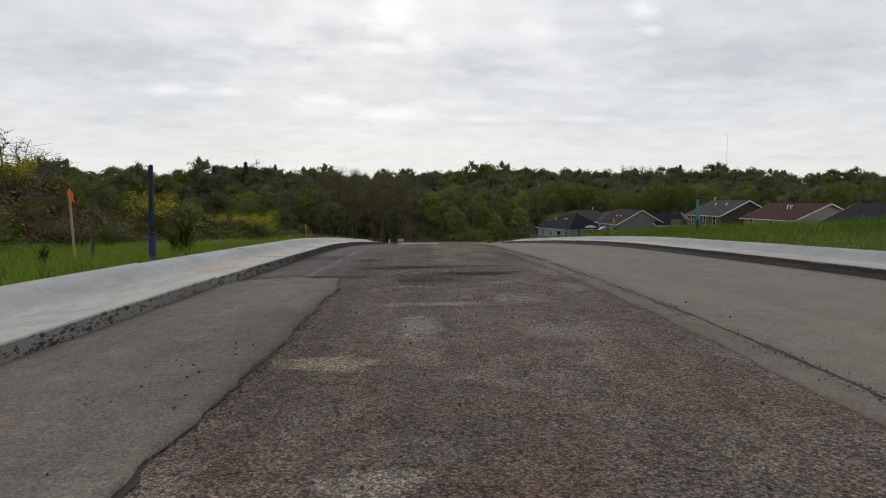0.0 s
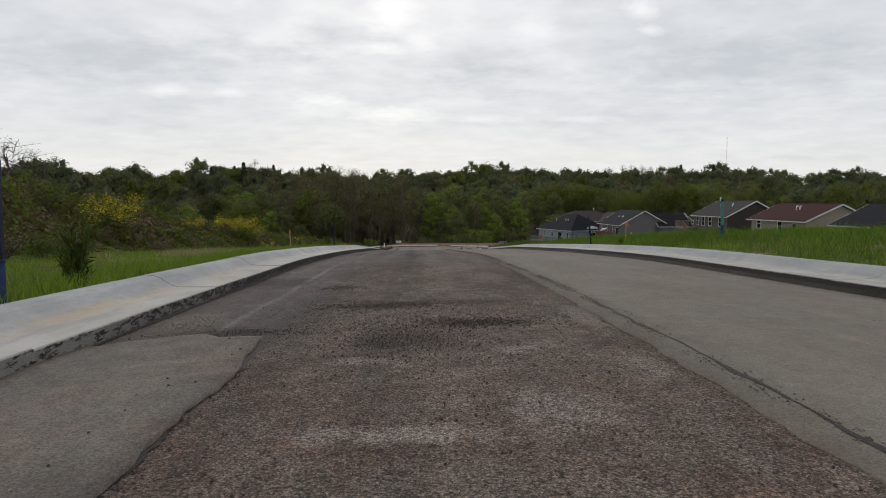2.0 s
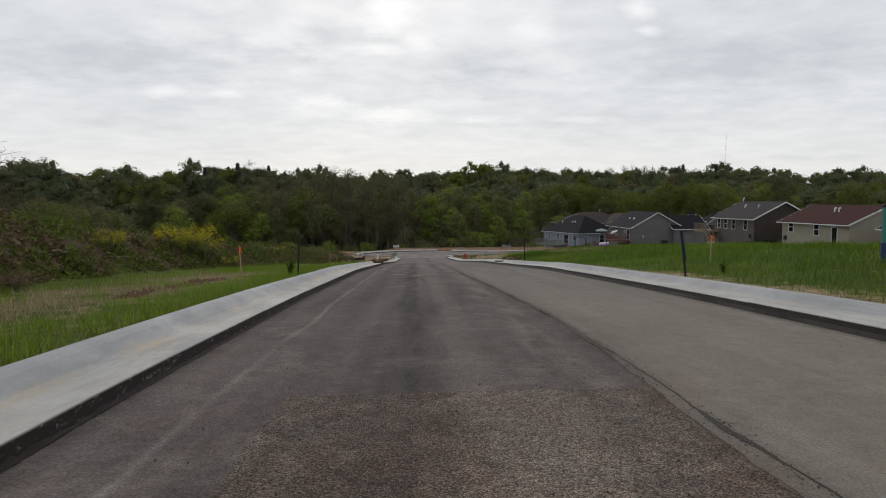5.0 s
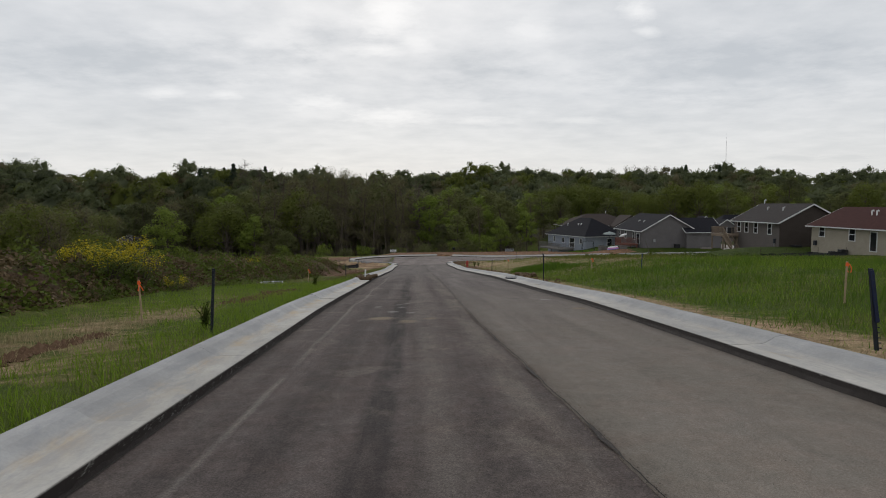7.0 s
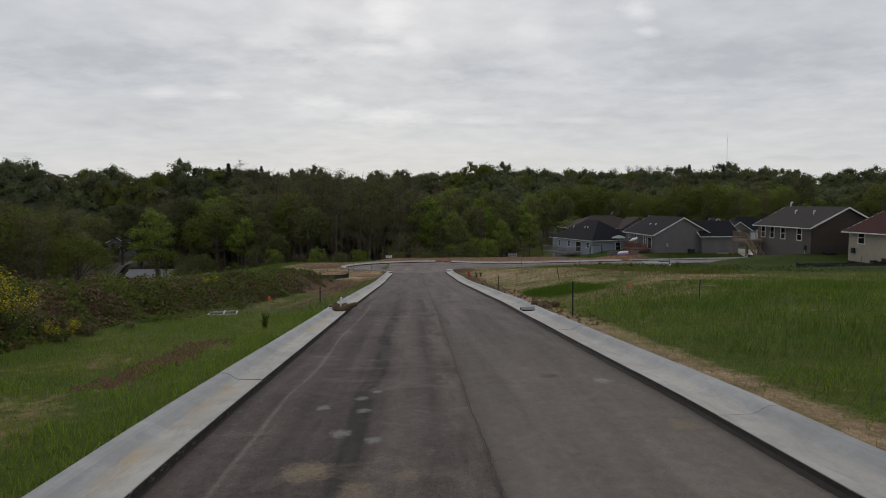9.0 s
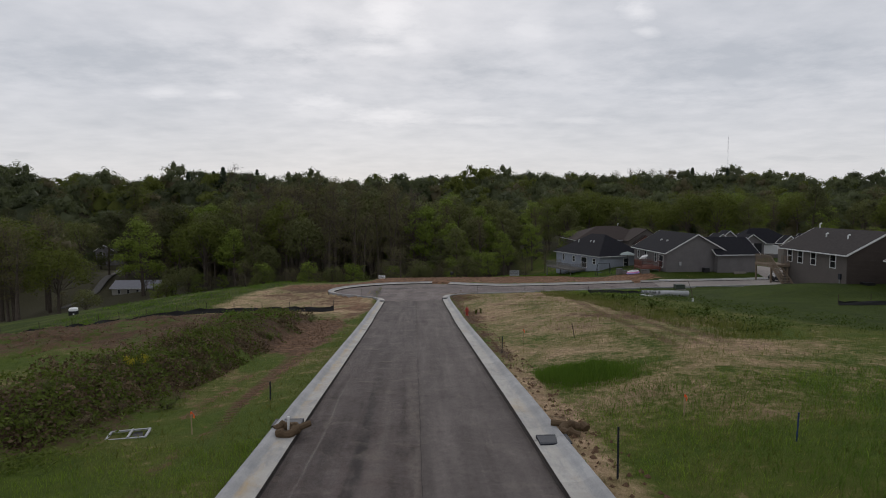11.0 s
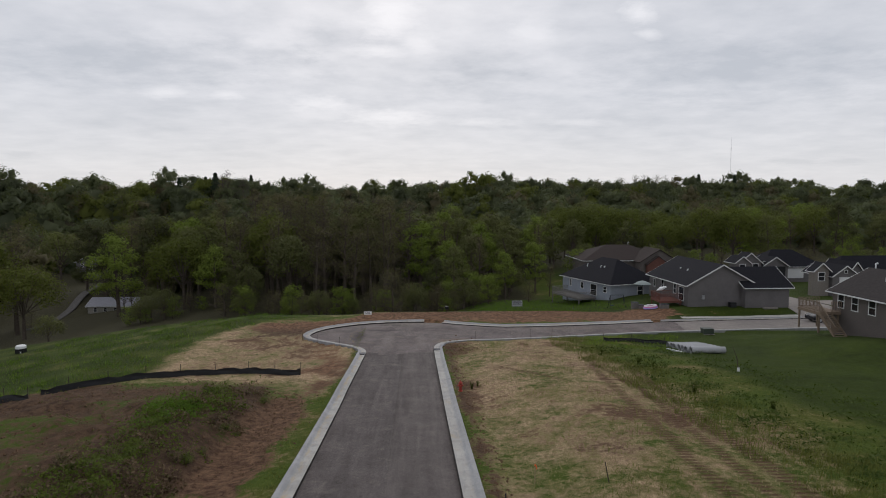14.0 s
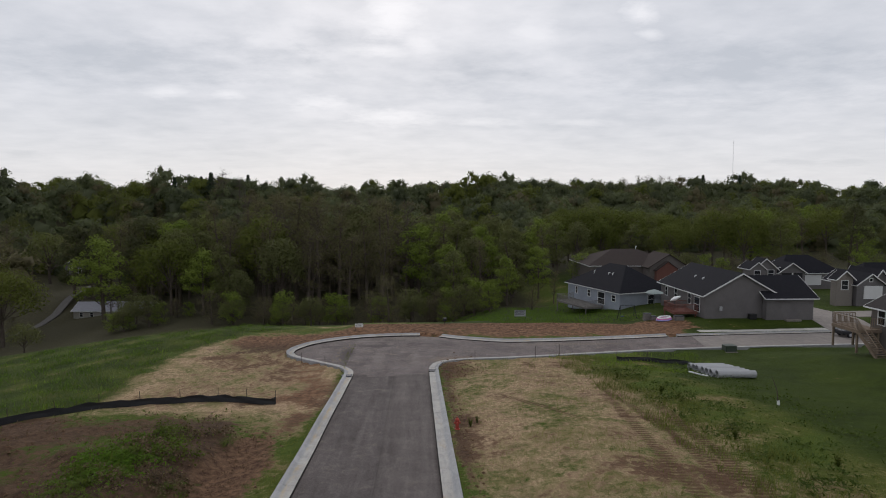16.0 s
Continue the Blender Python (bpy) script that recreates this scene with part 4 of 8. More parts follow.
def kerb_run(line, outward, group, length=3.05, skip=(), raised=0.03, wide=1.0, tall=1.0, washed=1.0):
    """Kerb pieces along a lip line; outward is +1 for a kerb on the line's left."""
    owner = empty("kerb", (0, 0, 0))
    seg = np.linalg.norm(np.diff(line, axis=0), axis=1)
    s = np.concatenate([[0], np.cumsum(seg)])
    total, start, made = s[-1], 0.0, 0
    rk = random.Random(len(line))
    while start < total - 0.4:
        end = min(start + length, total)
        if not any(a < start + length / 2 < b for a, b in skip):
            n = max(2, int((end - start) / 0.5))
            q = np.linspace(start + 0.0008, end - 0.0008, n + 1)
            px, py = np.interp(q, s, line[:, 0]), np.interp(q, s, line[:, 1])
            lift = raised + rk.uniform(-0.006, 0.006)
            vs, fs, m = [], [], len(SECTION)
            for i in range(n + 1):
                a, b = max(0, i - 1), min(n, i + 1)
                tx, ty = px[b] - px[a], py[b] - py[a]
                l = math.hypot(tx, ty)
                ox, oy = -ty / l * outward, tx / l * outward
                z = float(prof(py[i])) + lift
                for u, h in SECTION:
                    vs.append((px[i] + ox * u * wide, py[i] + oy * u * wide, z + (h * tall if h > 0 else h)))
            bm = bmesh.new()
            pan, flow = bm.verts.layers.float.new("pan"), bm.verts.layers.float.new("flow")
            tar = bm.verts.layers.float.new("tar")
            pan, flow = bm.verts.layers.float["pan"], bm.verts.layers.float["flow"]
            bv = [bm.verts.new(v) for v in vs]
            for i, v in enumerate(bv):
                v[pan] = (0, 1, 1, 0.8, 0.3)[i % m] if i % m < 5 else 0.0
                v[tar] = 1.0 if i % m < 2 else 0.0
                v[flow] = washed * {3: 1.0, 4: 0.8}.get(i % m, 0.0)
            for i in range(n):
                for j in range(m - 1):
                    bm.faces.new((bv[i * m + j], bv[i * m + j + 1], bv[(i + 1) * m + j + 1], bv[(i + 1) * m + j]))
            bm.faces.new(bv[:m])
            bm.faces.new(bv[-m:][::-1])
            bmesh.ops.recalc_face_normals(bm, faces=bm.faces)
            part("kerb_segment", bm, M_KERB, owner)
            made += 1
        start = end
    return tagged(owner, group, "kerb", kind="structure")


kerb_run(LIP_LEFT, 1, "pale rolled concrete kerb and gutter with cut joints", raised=0.066, wide=0.91, tall=0.86)
kerb_run(LIP_FAR[LIP_FAR[:, 0] < 33], 1, "pale concrete kerb along the cross street")
kerb_run(LIP_FAR[LIP_FAR[:, 0] >= 32.5], 1, "narrow worn kerb along the concrete street", wide=0.45)
kerb_run(LIP_RIGHT, -1, "pale rolled concrete kerb and gutter beside a grass verge", raised=0.085, tall=0.78, washed=0.35)

# bitumen smeared up the faces of the lips


def tack_strip(side, lip, y0, y1, low, high, flare=0.05):
    vs, fs = [], []
    ys = np.arange(y0, y1, 0.03)
    rr = np.random.default_rng(5 + side)
    slow, quick = (np.interp(ys, np.arange(y0 - 1, y1 + 1, gap_), rr.uniform(0, 1, len(np.arange(y0 - 1, y1 + 1, gap_)))) for gap_ in (0.5, 0.07))
    grain = rr.uniform(-0.5, 0.5, len(ys))
    for y, a, b, c in zip(ys, slow, quick, grain):
        z = float(prof(y))
        x = side * (float(np.interp(y, (85, 96), (lip, 3.42))) - 0.006)
        rise = -0.030 * float(ease(11, 6, y)) if side < 0 else 0.0
        rough_top = high + rise + (0.04 if side < 0 else 0.012) * (a + 0.8 * b - 1.0) + 0.008 * c
        vs += [(x - side * flare * (0.4 + 0.6 * a + 0.3 * b), y, z - STEP + (0.026 if side < 0 else 0.020)), (x - side * 0.010, y, z + low), (x, y, z + max(rough_top, low + 0.006))]
    for i in range(len(ys) - 1):
        for j in range(2):
            fs.append((3 * i + j, 3 * i + j + 1, 3 * i + j + 4, 3 * i + j + 3))
    ob = raw("bitumen_edge", vs, fs, M_TACK, road)
    return tagged(ob, "ragged black bitumen smear on the kerb lip")


tack_strip(-1, 3.48, -5, 96, -0.050, -0.022, 0.030)
tack_strip(1, 3.4, -5, 98, 0.02, 0.066, 0.06)

# ---------------------------------------------------------------- houses
M_ROOF_DARK = plain("charcoal_shingles", (0.013, 0.013, 0.017), 0.95, 0.15, 0.35, 4.0, bump=0.5)
M_ROOF_GREY = plain("grey_brown_shingles", (0.043, 0.038, 0.037), 0.95, 0.15, 0.3, 4.0, bump=0.5)
M_ROOF_RED = plain("red_brown_shingles", (0.048, 0.019, 0.017), 0.95, 0.15, 0.35, 4.0, bump=0.5)
M_ROOF_TAN = plain("tan_brown_shingles", (0.045, 0.035, 0.032), 0.95, 0.15, 0.3, 4.0, bump=0.5)
M_ROOF_METAL = plain("pale_metal_roof", (0.20, 0.20, 0.225), 0.6, 0.3, 0.15, 2.0)
M_TRIM = plain("white_trim", (0.60, 0.60, 0.60), 0.6, 0.3, 0.06)
M_GLASS = plain("dark_window_glass", (0.018, 0.020, 0.024), 0.08, 0.6, 0.2, 1.0, bump=0.0)
M_DECK = plain("weathered_deck_wood", (0.200, 0.152, 0.112), 0.85, 0.2, 0.3, 5.0, bump=0.4)
M_DECK_RED = plain("red_stained_deck_wood", (0.150, 0.062, 0.048), 0.85, 0.2, 0.3, 5.0)
M_DECK_GREY = plain("grey_deck_wood", (0.15, 0.14, 0.13), 0.85, 0.2, 0.3, 5.0)
M_BRICK = plain("red_brick_front", (0.135, 0.062, 0.050), 0.9, 0.2, 0.3, 12.0)
M_STONE = plain("grey_stone_front", (0.20, 0.18, 0.16), 0.95, 0.2, 0.5, 7.0)
M_BLACK = plain("black_plastic", (0.015, 0.015, 0.017), 0.6, 0.3, 0.3, 8.0)
M_STEEL = plain("weathered_dark_steel", (0.020, 0.024, 0.034), 0.6, 0.4, 0.4, 14.0, metallic=0.3)
M_WOOD = plain("bare_pine", (0.36, 0.27, 0.17), 0.85, 0.2, 0.25, 14.0)
M_WOOD_DARK = plain("dark_weathered_wood", (0.075, 0.060, 0.050), 0.9, 0.2, 0.35, 14.0)
M_ORANGE = plain("orange_ribbon", (0.85, 0.13, 0.03), 0.5, 0.3, 0.12)
M_BLUE = plain("blue_paint", (0.022, 0.042, 0.115), 0.6, 0.3, 0.3, 10.0)
M_NAVY = plain("dark_navy_paint", (0.012, 0.018, 0.050), 0.6, 0.3, 0.4, 10.0)
M_TEAL = plain("teal_plastic_pipe", (0.04, 0.20, 0.17), 0.45, 0.4, 0.15)
M_WHITE = plain("white_plastic", (0.75, 0.76, 0.76), 0.5, 0.35, 0.1)
M_PIPE = plain("grey_pipe", (0.33, 0.335, 0.345), 0.6, 0.3, 0.12, 3.0)


def siding(name, base):
    """Lapped siding boards, about 0.12 m apart, drawn by relief and a painted shade line at each lap."""
    m, k, s = material(name, base, 0.75, 0.25)
    co = k.n("ShaderNodeTexCoord").outputs["Object"]
    z = k.n("ShaderNodeSeparateXYZ", {0: co}).outputs[2]
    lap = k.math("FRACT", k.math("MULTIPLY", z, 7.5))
    f = k.noise(co, 0.9, 6.0, 0.65)
    c = k.mix(k.ramp(f, 0.3, 0.7), tuple(v * 0.9 for v in base), tuple(v * 1.1 for v in base))
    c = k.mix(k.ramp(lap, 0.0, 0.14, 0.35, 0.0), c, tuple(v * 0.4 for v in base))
    link(k, c, s.inputs["Base Color"])
    bumped(k, s, lap, 0.5, 0.03)
    return m


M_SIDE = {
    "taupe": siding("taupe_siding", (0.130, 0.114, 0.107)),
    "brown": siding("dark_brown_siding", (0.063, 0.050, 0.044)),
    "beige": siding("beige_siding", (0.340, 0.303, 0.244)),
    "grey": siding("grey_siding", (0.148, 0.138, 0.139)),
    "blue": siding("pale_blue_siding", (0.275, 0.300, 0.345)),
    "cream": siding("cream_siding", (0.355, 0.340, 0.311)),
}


def wall_block(owner, x0, y0, x1, y1, z0, z1, mat, ridge=None, zr=0.0, name="wall"):
    bm = bmesh.new()
    if ridge is None:
        box(bm, x0, y0, z0, x1, y1, z1)
    else:
        ends = []
        if ridge == "y":
            prof_pts = [(x0, z0), (x1, z0), (x1, z1), ((x0 + x1) / 2, zr), (x0, z1)]
            for y in (y0, y1):
                ends.append([bm.verts.new((a, y, b)) for a, b in prof_pts])
        else:
            prof_pts = [(y0, z0), (y1, z0), (y1, z1), ((y0 + y1) / 2, zr), (y0, z1)]
            for x in (x0, x1):
                ends.append([bm.verts.new((x, a, b)) for a, b in prof_pts])
        bm.faces.new(ends[0])
        bm.faces.new(ends[1][::-1])
        for i in range(5):
            j = (i + 1) % 5
            bm.faces.new((ends[0][i], ends[0][j], ends[1][j], ends[1][i]))
    bmesh.ops.recalc_face_normals(bm, faces=bm.faces)
    return part(name, bm, mat, owner)


def slab(bm, corners, t):
    """A roof plane of thickness t under the corners."""
    a = [bm.verts.new(c) for c in corners]
    b = [bm.verts.new((c[0], c[1], c[2] - t)) for c in corners]
    bm.faces.new(a)
    bm.faces.new(b[::-1])
    n = len(corners)
    for i in range(n):
        j = (i + 1) % n
        bm.faces.new((a[i], b[i], b[j], a[j]))


def gable_roof(owner, x0, y0, x1, y1, ze, zr, ridge, mat, over=0.45, trims=True):
    """Two roof planes with white rake boards and eave boards."""
    bm, tr = bmesh.new(), []
    if ridge == "y":
        xm, half = (x0 + x1) / 2, (x1 - x0) / 2
        drop = (zr - ze) / half * over
        e, r = ze - drop, zr
        ya, yb = y0 - over, y1 + over
        slab(bm, [(x0 - over, ya, e), (xm, ya, r), (xm, yb, r), (x0 - over, yb, e)], 0.16)
        slab(bm, [(xm, ya, r), (x1 + over, ya, e), (x1 + over, yb, e), (xm, yb, r)], 0.16)
        for y in (ya - 0.03, yb + 0.03):
            tr += [((x0 - over, y, e - 0.10), (xm, y, r - 0.10)), ((xm, y, r - 0.10), (x1 + over, y, e - 0.10))]
        eaves = [((x0 - over - 0.04, ya, e - 0.09), (x0 - over - 0.04, yb, e - 0.09)), ((x1 + over + 0.04, ya, e - 0.09), (x1 + over + 0.04, yb, e - 0.09))]
    else:
        ym, half = (y0 + y1) / 2, (y1 - y0) / 2
        drop = (zr - ze) / half * over
        e, r = ze - drop, zr
        xa, xb = x0 - over, x1 + over
        slab(bm, [(xa, y0 - over, e), (xb, y0 - over, e), (xb, ym, r), (xa, ym, r)], 0.16)
        slab(bm, [(xa, ym, r), (xb, ym, r), (xb, y1 + over, e), (xa, y1 + over, e)], 0.16)
        for x in (xa - 0.03, xb + 0.03):
            tr += [((x, y0 - over, e - 0.10), (x, ym, r - 0.10)), ((x, ym, r - 0.10), (x, y1 + over, e - 0.10))]
        eaves = [((xa, y0 - over - 0.04, e - 0.09), (xb, y0 - over - 0.04, e - 0.09)), ((xa, y1 + over + 0.04, e - 0.09), (xb, y1 + over + 0.04, e - 0.09))]
    bmesh.ops.recalc_face_normals(bm, faces=bm.faces)
    roof = part("roof", bm, mat, owner)
    if trims:
        for a, b in tr:
            t = bmesh.new()
            beam(t, a, b, 0.05, 0.17)
            part("rake_board", t, M_TRIM, roof)
        for a, b in eaves:
            t = bmesh.new()
            beam(t, a, b, 0.10, 0.12)
            part("gutter", t, M_TRIM, roof)
    return roof


def hip_roof(owner, x0, y0, x1, y1, ze, zr, mat, over=0.45):
    x0, y0, x1, y1 = x0 - over, y0 - over, x1 + over, y1 + over
    w_, l_ = x1 - x0, y1 - y0
    bm = bmesh.new()
    if w_ < l_:
        r0, r1 = ((x0 + x1) / 2, y0 + w_ / 2, zr), ((x0 + x1) / 2, y1 - w_ / 2, zr)
        a, b, c, d = (x0, y0, ze), (x1, y0, ze), (x1, y1, ze), (x0, y1, ze)
        planes = [[a, b, r0], [b, c, r1, r0], [c, d, r1], [d, a, r0, r1]]
    else:
        r0, r1 = (x0 + l_ / 2, (y0 + y1) / 2, zr), (x1 - l_ / 2, (y0 + y1) / 2, zr)
        a, b, c, d = (x0, y0, ze), (x1, y0, ze), (x1, y1, ze), (x0, y1, ze)
        planes = [[a, b, r1, r0], [b, c, r1], [c, d, r0, r1], [d, a, r0]]
    for p in planes:
        slab(bm, p, 0.16)
    bmesh.ops.recalc_face_normals(bm, faces=bm.faces)
    roof = part("roof", bm, mat, owner)
    for p, q in ((a, b), (b, c), (c, d), (d, a)):
        t = bmesh.new()
        beam(t, (p[0], p[1], p[2] - 0.10), (q[0], q[1], q[2] - 0.10), 0.12, 0.12)
        part("gutter", t, M_TRIM, roof)
    return roof


def opening(owner, kind, at, face, w_, h_, sash=True):
    """A window or door on a wall; at is the middle of its foot, face the wall's outward side ('-x', '+x', '-y', '+y')."""
    ax = {"-x": ((0, 1), (-1, 0)), "+x": ((0, 1), (1, 0)), "-y": ((1, 0), (0, -1)), "+y": ((1, 0), (0, 1))}[face]
    (ux, uy), (nx, ny) = ax

    def bar(a0, a1, z0, z1, d0, d1):
        xs = [at[0] + ux * a + nx * d for a in (a0, a1) for d in (d0, d1)]
        ys = [at[1] + uy * a + ny * d for a in (a0, a1) for d in (d0, d1)]
        return (min(xs), min(ys), at[2] + z0, max(xs), max(ys), at[2] + z1)

    f = 0.09
    ob = part(kind, boxes(bar(-w_ / 2, -w_ / 2 + f, 0, h_, -0.02, 0.05), bar(w_ / 2 - f, w_ / 2, 0, h_, -0.02, 0.05),
                          bar(-w_ / 2 + f, w_ / 2 - f, 0, f, -0.02, 0.05), bar(-w_ / 2 + f, w_ / 2 - f, h_ - f, h_, -0.02, 0.05),
                          *([bar(-w_ / 2 + f, w_ / 2 - f, h_ / 2 - 0.03, h_ / 2 + 0.03, -0.02, 0.04)] if sash else [])), M_TRIM, owner)
    part("pane", boxes(bar(-w_ / 2 + f, w_ / 2 - f, f, h_ - f, -0.02, 0.015)), M_GLASS, ob)
    return ob


def roof_vent(owner, x, y, z):
    bm = bmesh.new()
    tube(bm, [(x, y, z - 0.15), (x, y, z + 0.42), (x + 0.16, y, z + 0.5), (x + 0.22, y, z + 0.38)], 0.07, 6)
    part("roof_vent", bm, M_WHITE, owner)


def house(label):
    e = empty("house")
    return tagged(e, label, "house", "houses of the estate")


def wall_box(owner, x, y, z, w_, d_, h_, mat, name):
    part(name, boxes((x - w_ / 2, y - d_ / 2, z, x + w_ / 2, y + d_ / 2, z + h_), bevel=0.02), mat, owner)


# grey-roofed raised house with taupe side wall, dark gable and a stair deck
h = house("taupe house with grey shingle roof beside a raised wooden deck")
wall_block(h, 44.9, 87.9, 53.1, 98.3, -7.2, -1.35, M_SIDE["taupe"])
wall_block(h, 44.92, 87.8, 53.08, 87.9, -7.2, -1.35, M_SIDE["brown"], "y", 0.62, "gable_wall")
wall_block(h, 44.94, 98.3, 53.06, 98.4, -7.2, -1.35, M_SIDE["brown"], "y", 0.62, "gable_wall")
r = gable_roof(h, 44.9, 87.9, 53.1, 98.3, -1.30, 0.85, "y", M_ROOF_GREY)
for y in (89.9, 93.0, 95.2, 97.1):
    opening(h, "window", (44.9, y, -3.15), "-x", 0.95, 1.5)
for yy in (91.0, 94.4):
    roof_vent(h, 47.3, yy, -0.1)
roof_vent(h, 49.0, 97.9, 0.9)
wall_box(h, 44.82, 88.7, -4.2, 0.16, 0.35, 0.6, M_STEEL, "meter_box")
wall_box(h, 44.80, 88.7, -4.9, 0.08, 0.08, 0.7, M_PIPE, "conduit")
wall_box(h, 46.8, 87.3, -5.1, 1.0, 0.9, 0.75, M_BLACK, "air_conditioner")

# the red-roofed beige house and the dark-roofed one before it
h = house("beige house with red-brown shingle roof and white door")
wall_block(h, 46.0, 71.8, 54.4, 83.4, -6.4, -1.55, M_SIDE["beige"])
wall_block(h, 46.02, 71.7, 54.38, 71.8, -6.4, -1.55, M_SIDE["beige"], "y", 0.35, "gable_wall")
r = gable_roof(h, 46.0, 71.8, 54.4, 83.4, -1.5, 0.45, "y", M_ROOF_RED)
for y, w_, z, hh in ((81.6, 1.0, -3.0, 1.4), (76.9, 1.0, -3.2, 1.5)):
    opening(h, "window", (46.0, y, z), "-x", w_, hh)
door = opening(h, "door", (46.0, 73.9, -4.1), "-x", 1.0, 2.1, False)
for y in (76.6, 77.3):
    roof_vent(h, 48.4, y, -0.35)
wall_box(h, 45.9, 82.6, -4.0, 0.2, 0.4, 0.55, M_STEEL, "meter_box")
wall_box(h, 45.4, 77.4, -4.9, 0.7, 0.7, 0.8, M_BLACK, "air_conditioner")
wall_box(h, 45.5, 79.2, -4.9, 0.5, 0.5, 0.45, M_BLACK, "grill")

h = house("house with charcoal shingle roof and pale walls")
wall_block(h, 46.4, 54.6, 55.0, 67.4, -5.6, -1.75, M_SIDE["cream"])
wall_block(h, 46.42, 54.5, 54.98, 54.6, -5.6, -1.75, M_SIDE["cream"], "y", 0.35, "gable_wall")
gable_roof(h, 46.4, 54.6, 55.0, 67.4, -1.7, 0.45, "y", M_ROOF_DARK)
for y in (57.0, 61.0, 65.2):
    opening(h, "window", (46.4, y, -3.3), "-x", 1.0, 1.3)
for y in (58.0, 58.9):
    roof_vent(h, 48.7, y, -0.35)

# grey gabled house with a lower garage wing
h = house("grey sided house with wide gable and lower garage wing")
wall_block(h, 40.7, 121.8, 50.6, 135.6, -9.5, -4.0, M_SIDE["grey"])
wall_block(h, 40.72, 121.7, 50.58, 121.8, -8.5, -4.0, M_SIDE["grey"], "y", -1.42, "gable_wall")
gable_roof(h, 40.7, 121.8, 50.6, 135.6, -3.95, -1.15, "y", M_ROOF_DARK)
wall_block(h, 48.6, 120.7, 55.0, 129.0, -9.0, -4.2, M_SIDE["grey"], "x", -1.95, "garage_wing")
gable_roof(h, 48.6, 120.7, 55.0, 129.0, -4.15, -1.85, "x", M_ROOF_DARK)
for y in (126.0, 130.4):
    opening(h, "window", (40.7, y, -6.0), "-x", 1.0, 1.6)
opening(h, "door", (40.7, 123.8, -6.7), "-x", 1.7, 2.05)
opening(h, "window", (40.7, 133.6, -6.0), "-x", 0.9, 1.4)
for x, y in ((43.0, 127.0), (43.0, 129.4)):
    roof_vent(h, x, y, -2.9)
wall_box(h, 42.9, 121.6, -6.2, 0.35, 0.2, 0.55, M_PIPE, "meter_box")
wall_box(h, 47.0, 121.2, -7.3, 0.9, 0.7, 0.7, M_BLACK, "air_conditioner")
bm = boxes((51.0, 120.0, -7.45, 53.0, 120.6, -7.2))
part("doghouse_step", bm, M_SLAB, h)

# blue-grey hip-roofed house with a deck, turned a little
h = house("pale blue house with charcoal hip roof and back deck")
wall_block(h, 0.45, 0.45, 10.6, 14.9, -4.6, 0.0, M_SIDE["blue"])
hip_roof(h, 0.45, 0.45, 10.6, 14.9, 0.02, 3.7, M_ROOF_DARK)
for y, w_, z, hh in ((2.0, 1.0, -1.6, 1.1), (12.2, 0.7, -1.7, 1.3)):
    opening(h, "window", (0.45, y, z), "-x", w_, hh)
opening(h, "door", (0.45, 5.2, -2.5), "-x", 1.9, 2.05)
opening(h, "window", (0.45, 8.6, -1.7), "-x", 0.9, 1.2)
opening(h, "window", (6.5, 0.45, -2.1), "-y", 1.3, 1.6)
for x, y in ((3.2, 6.0), (3.2, 7.0), (2.9, 10.6)):
    roof_vent(h, x, y, 2.0)
h.matrix_world = Matrix.Translation((33.9, 135.1, -5.95)) @ Matrix.Rotation(math.atan2(0.32, 0.947), 4, "Z")

# brown-roofed house behind, with a red brick gable
h = house("house with tan-brown hip roof and red brick gable")
wall_block(h, 39.0, 168, 58.5, 182, -11.5, -5.3, M_SIDE["taupe"])
hip_roof(h, 39.0, 168, 58.5, 182, -5.0, -2.0, M_ROOF_TAN)
wall_block(h, 50.5, 164.5, 58.6, 168, -11.5, -4.9, M_SIDE["taupe"], "y", -2.4, "gable_wall")
wall_block(h, 51.6, 163.3, 56.2, 164.5, -11.5, -5.45, M_BRICK, "y", -3.85, "brick_gable")
gable_roof(h, 51.6, 163.4, 56.2, 164.4, -5.40, -3.70, "y", M_ROOF_TAN, 0.25, trims=False)
gable_roof(h, 50.5, 164.6, 58.6, 172, -4.85, -2.3, "y", M_ROOF_TAN, trims=False)
roof_vent(h, 50.5, 172.5, -1.7)

# two houses across the cross street, with gables and garages
h = house("charcoal-roofed house with small front gables across the street")
wall_block(h, 71.2, 157.0, 82.0, 165, -9.5, -5.0, M_SIDE["grey"])
hip_roof(h, 71.0, 157.0, 83.5, 165, -4.95, -1.75, M_ROOF_DARK)
for x0, x1, y0, y1, ze, zr in ((63.5, 66.4, 154.0, 157.5, -3.7, -2.5), (64.8, 69.4, 155.0, 157.8, -3.9, -1.9), (69.4, 71.6, 156.2, 160.0, -4.6, -3.6), (69.7, 75.0, 155.0, 160.0, -4.6, -2.75)):
    wall_block(h, x0, y0, x1, y1 - 1, -9.5, ze, M_SIDE["grey"], "y", zr - 0.2, "gable_wall")
    gable_roof(h, x0, y0, x1, y1, ze + 0.05, zr, "y", M_ROOF_DARK, 0.3)
for x, y in ((64.9, 154.0), (68.2, 155.0)):
    opening(h, "window", (x, y, -5.6), "-y", 1.3, 1.5)
# a flat black panel on the wall stands in for the porch's shade
part("porch_recess", boxes((70.4, 154.85, -7.2, 74.4, 155.0, -4.75)), M_BLACK, h)
part("porch_column", boxes((72.3, 154.8, -7.2, 72.5, 154.85, -4.7)), M_TRIM, h)
part("garage_door", boxes((76.2, 156.85, -7.4, 79.6, 157.0, -5.4)), M_TRIM, h)
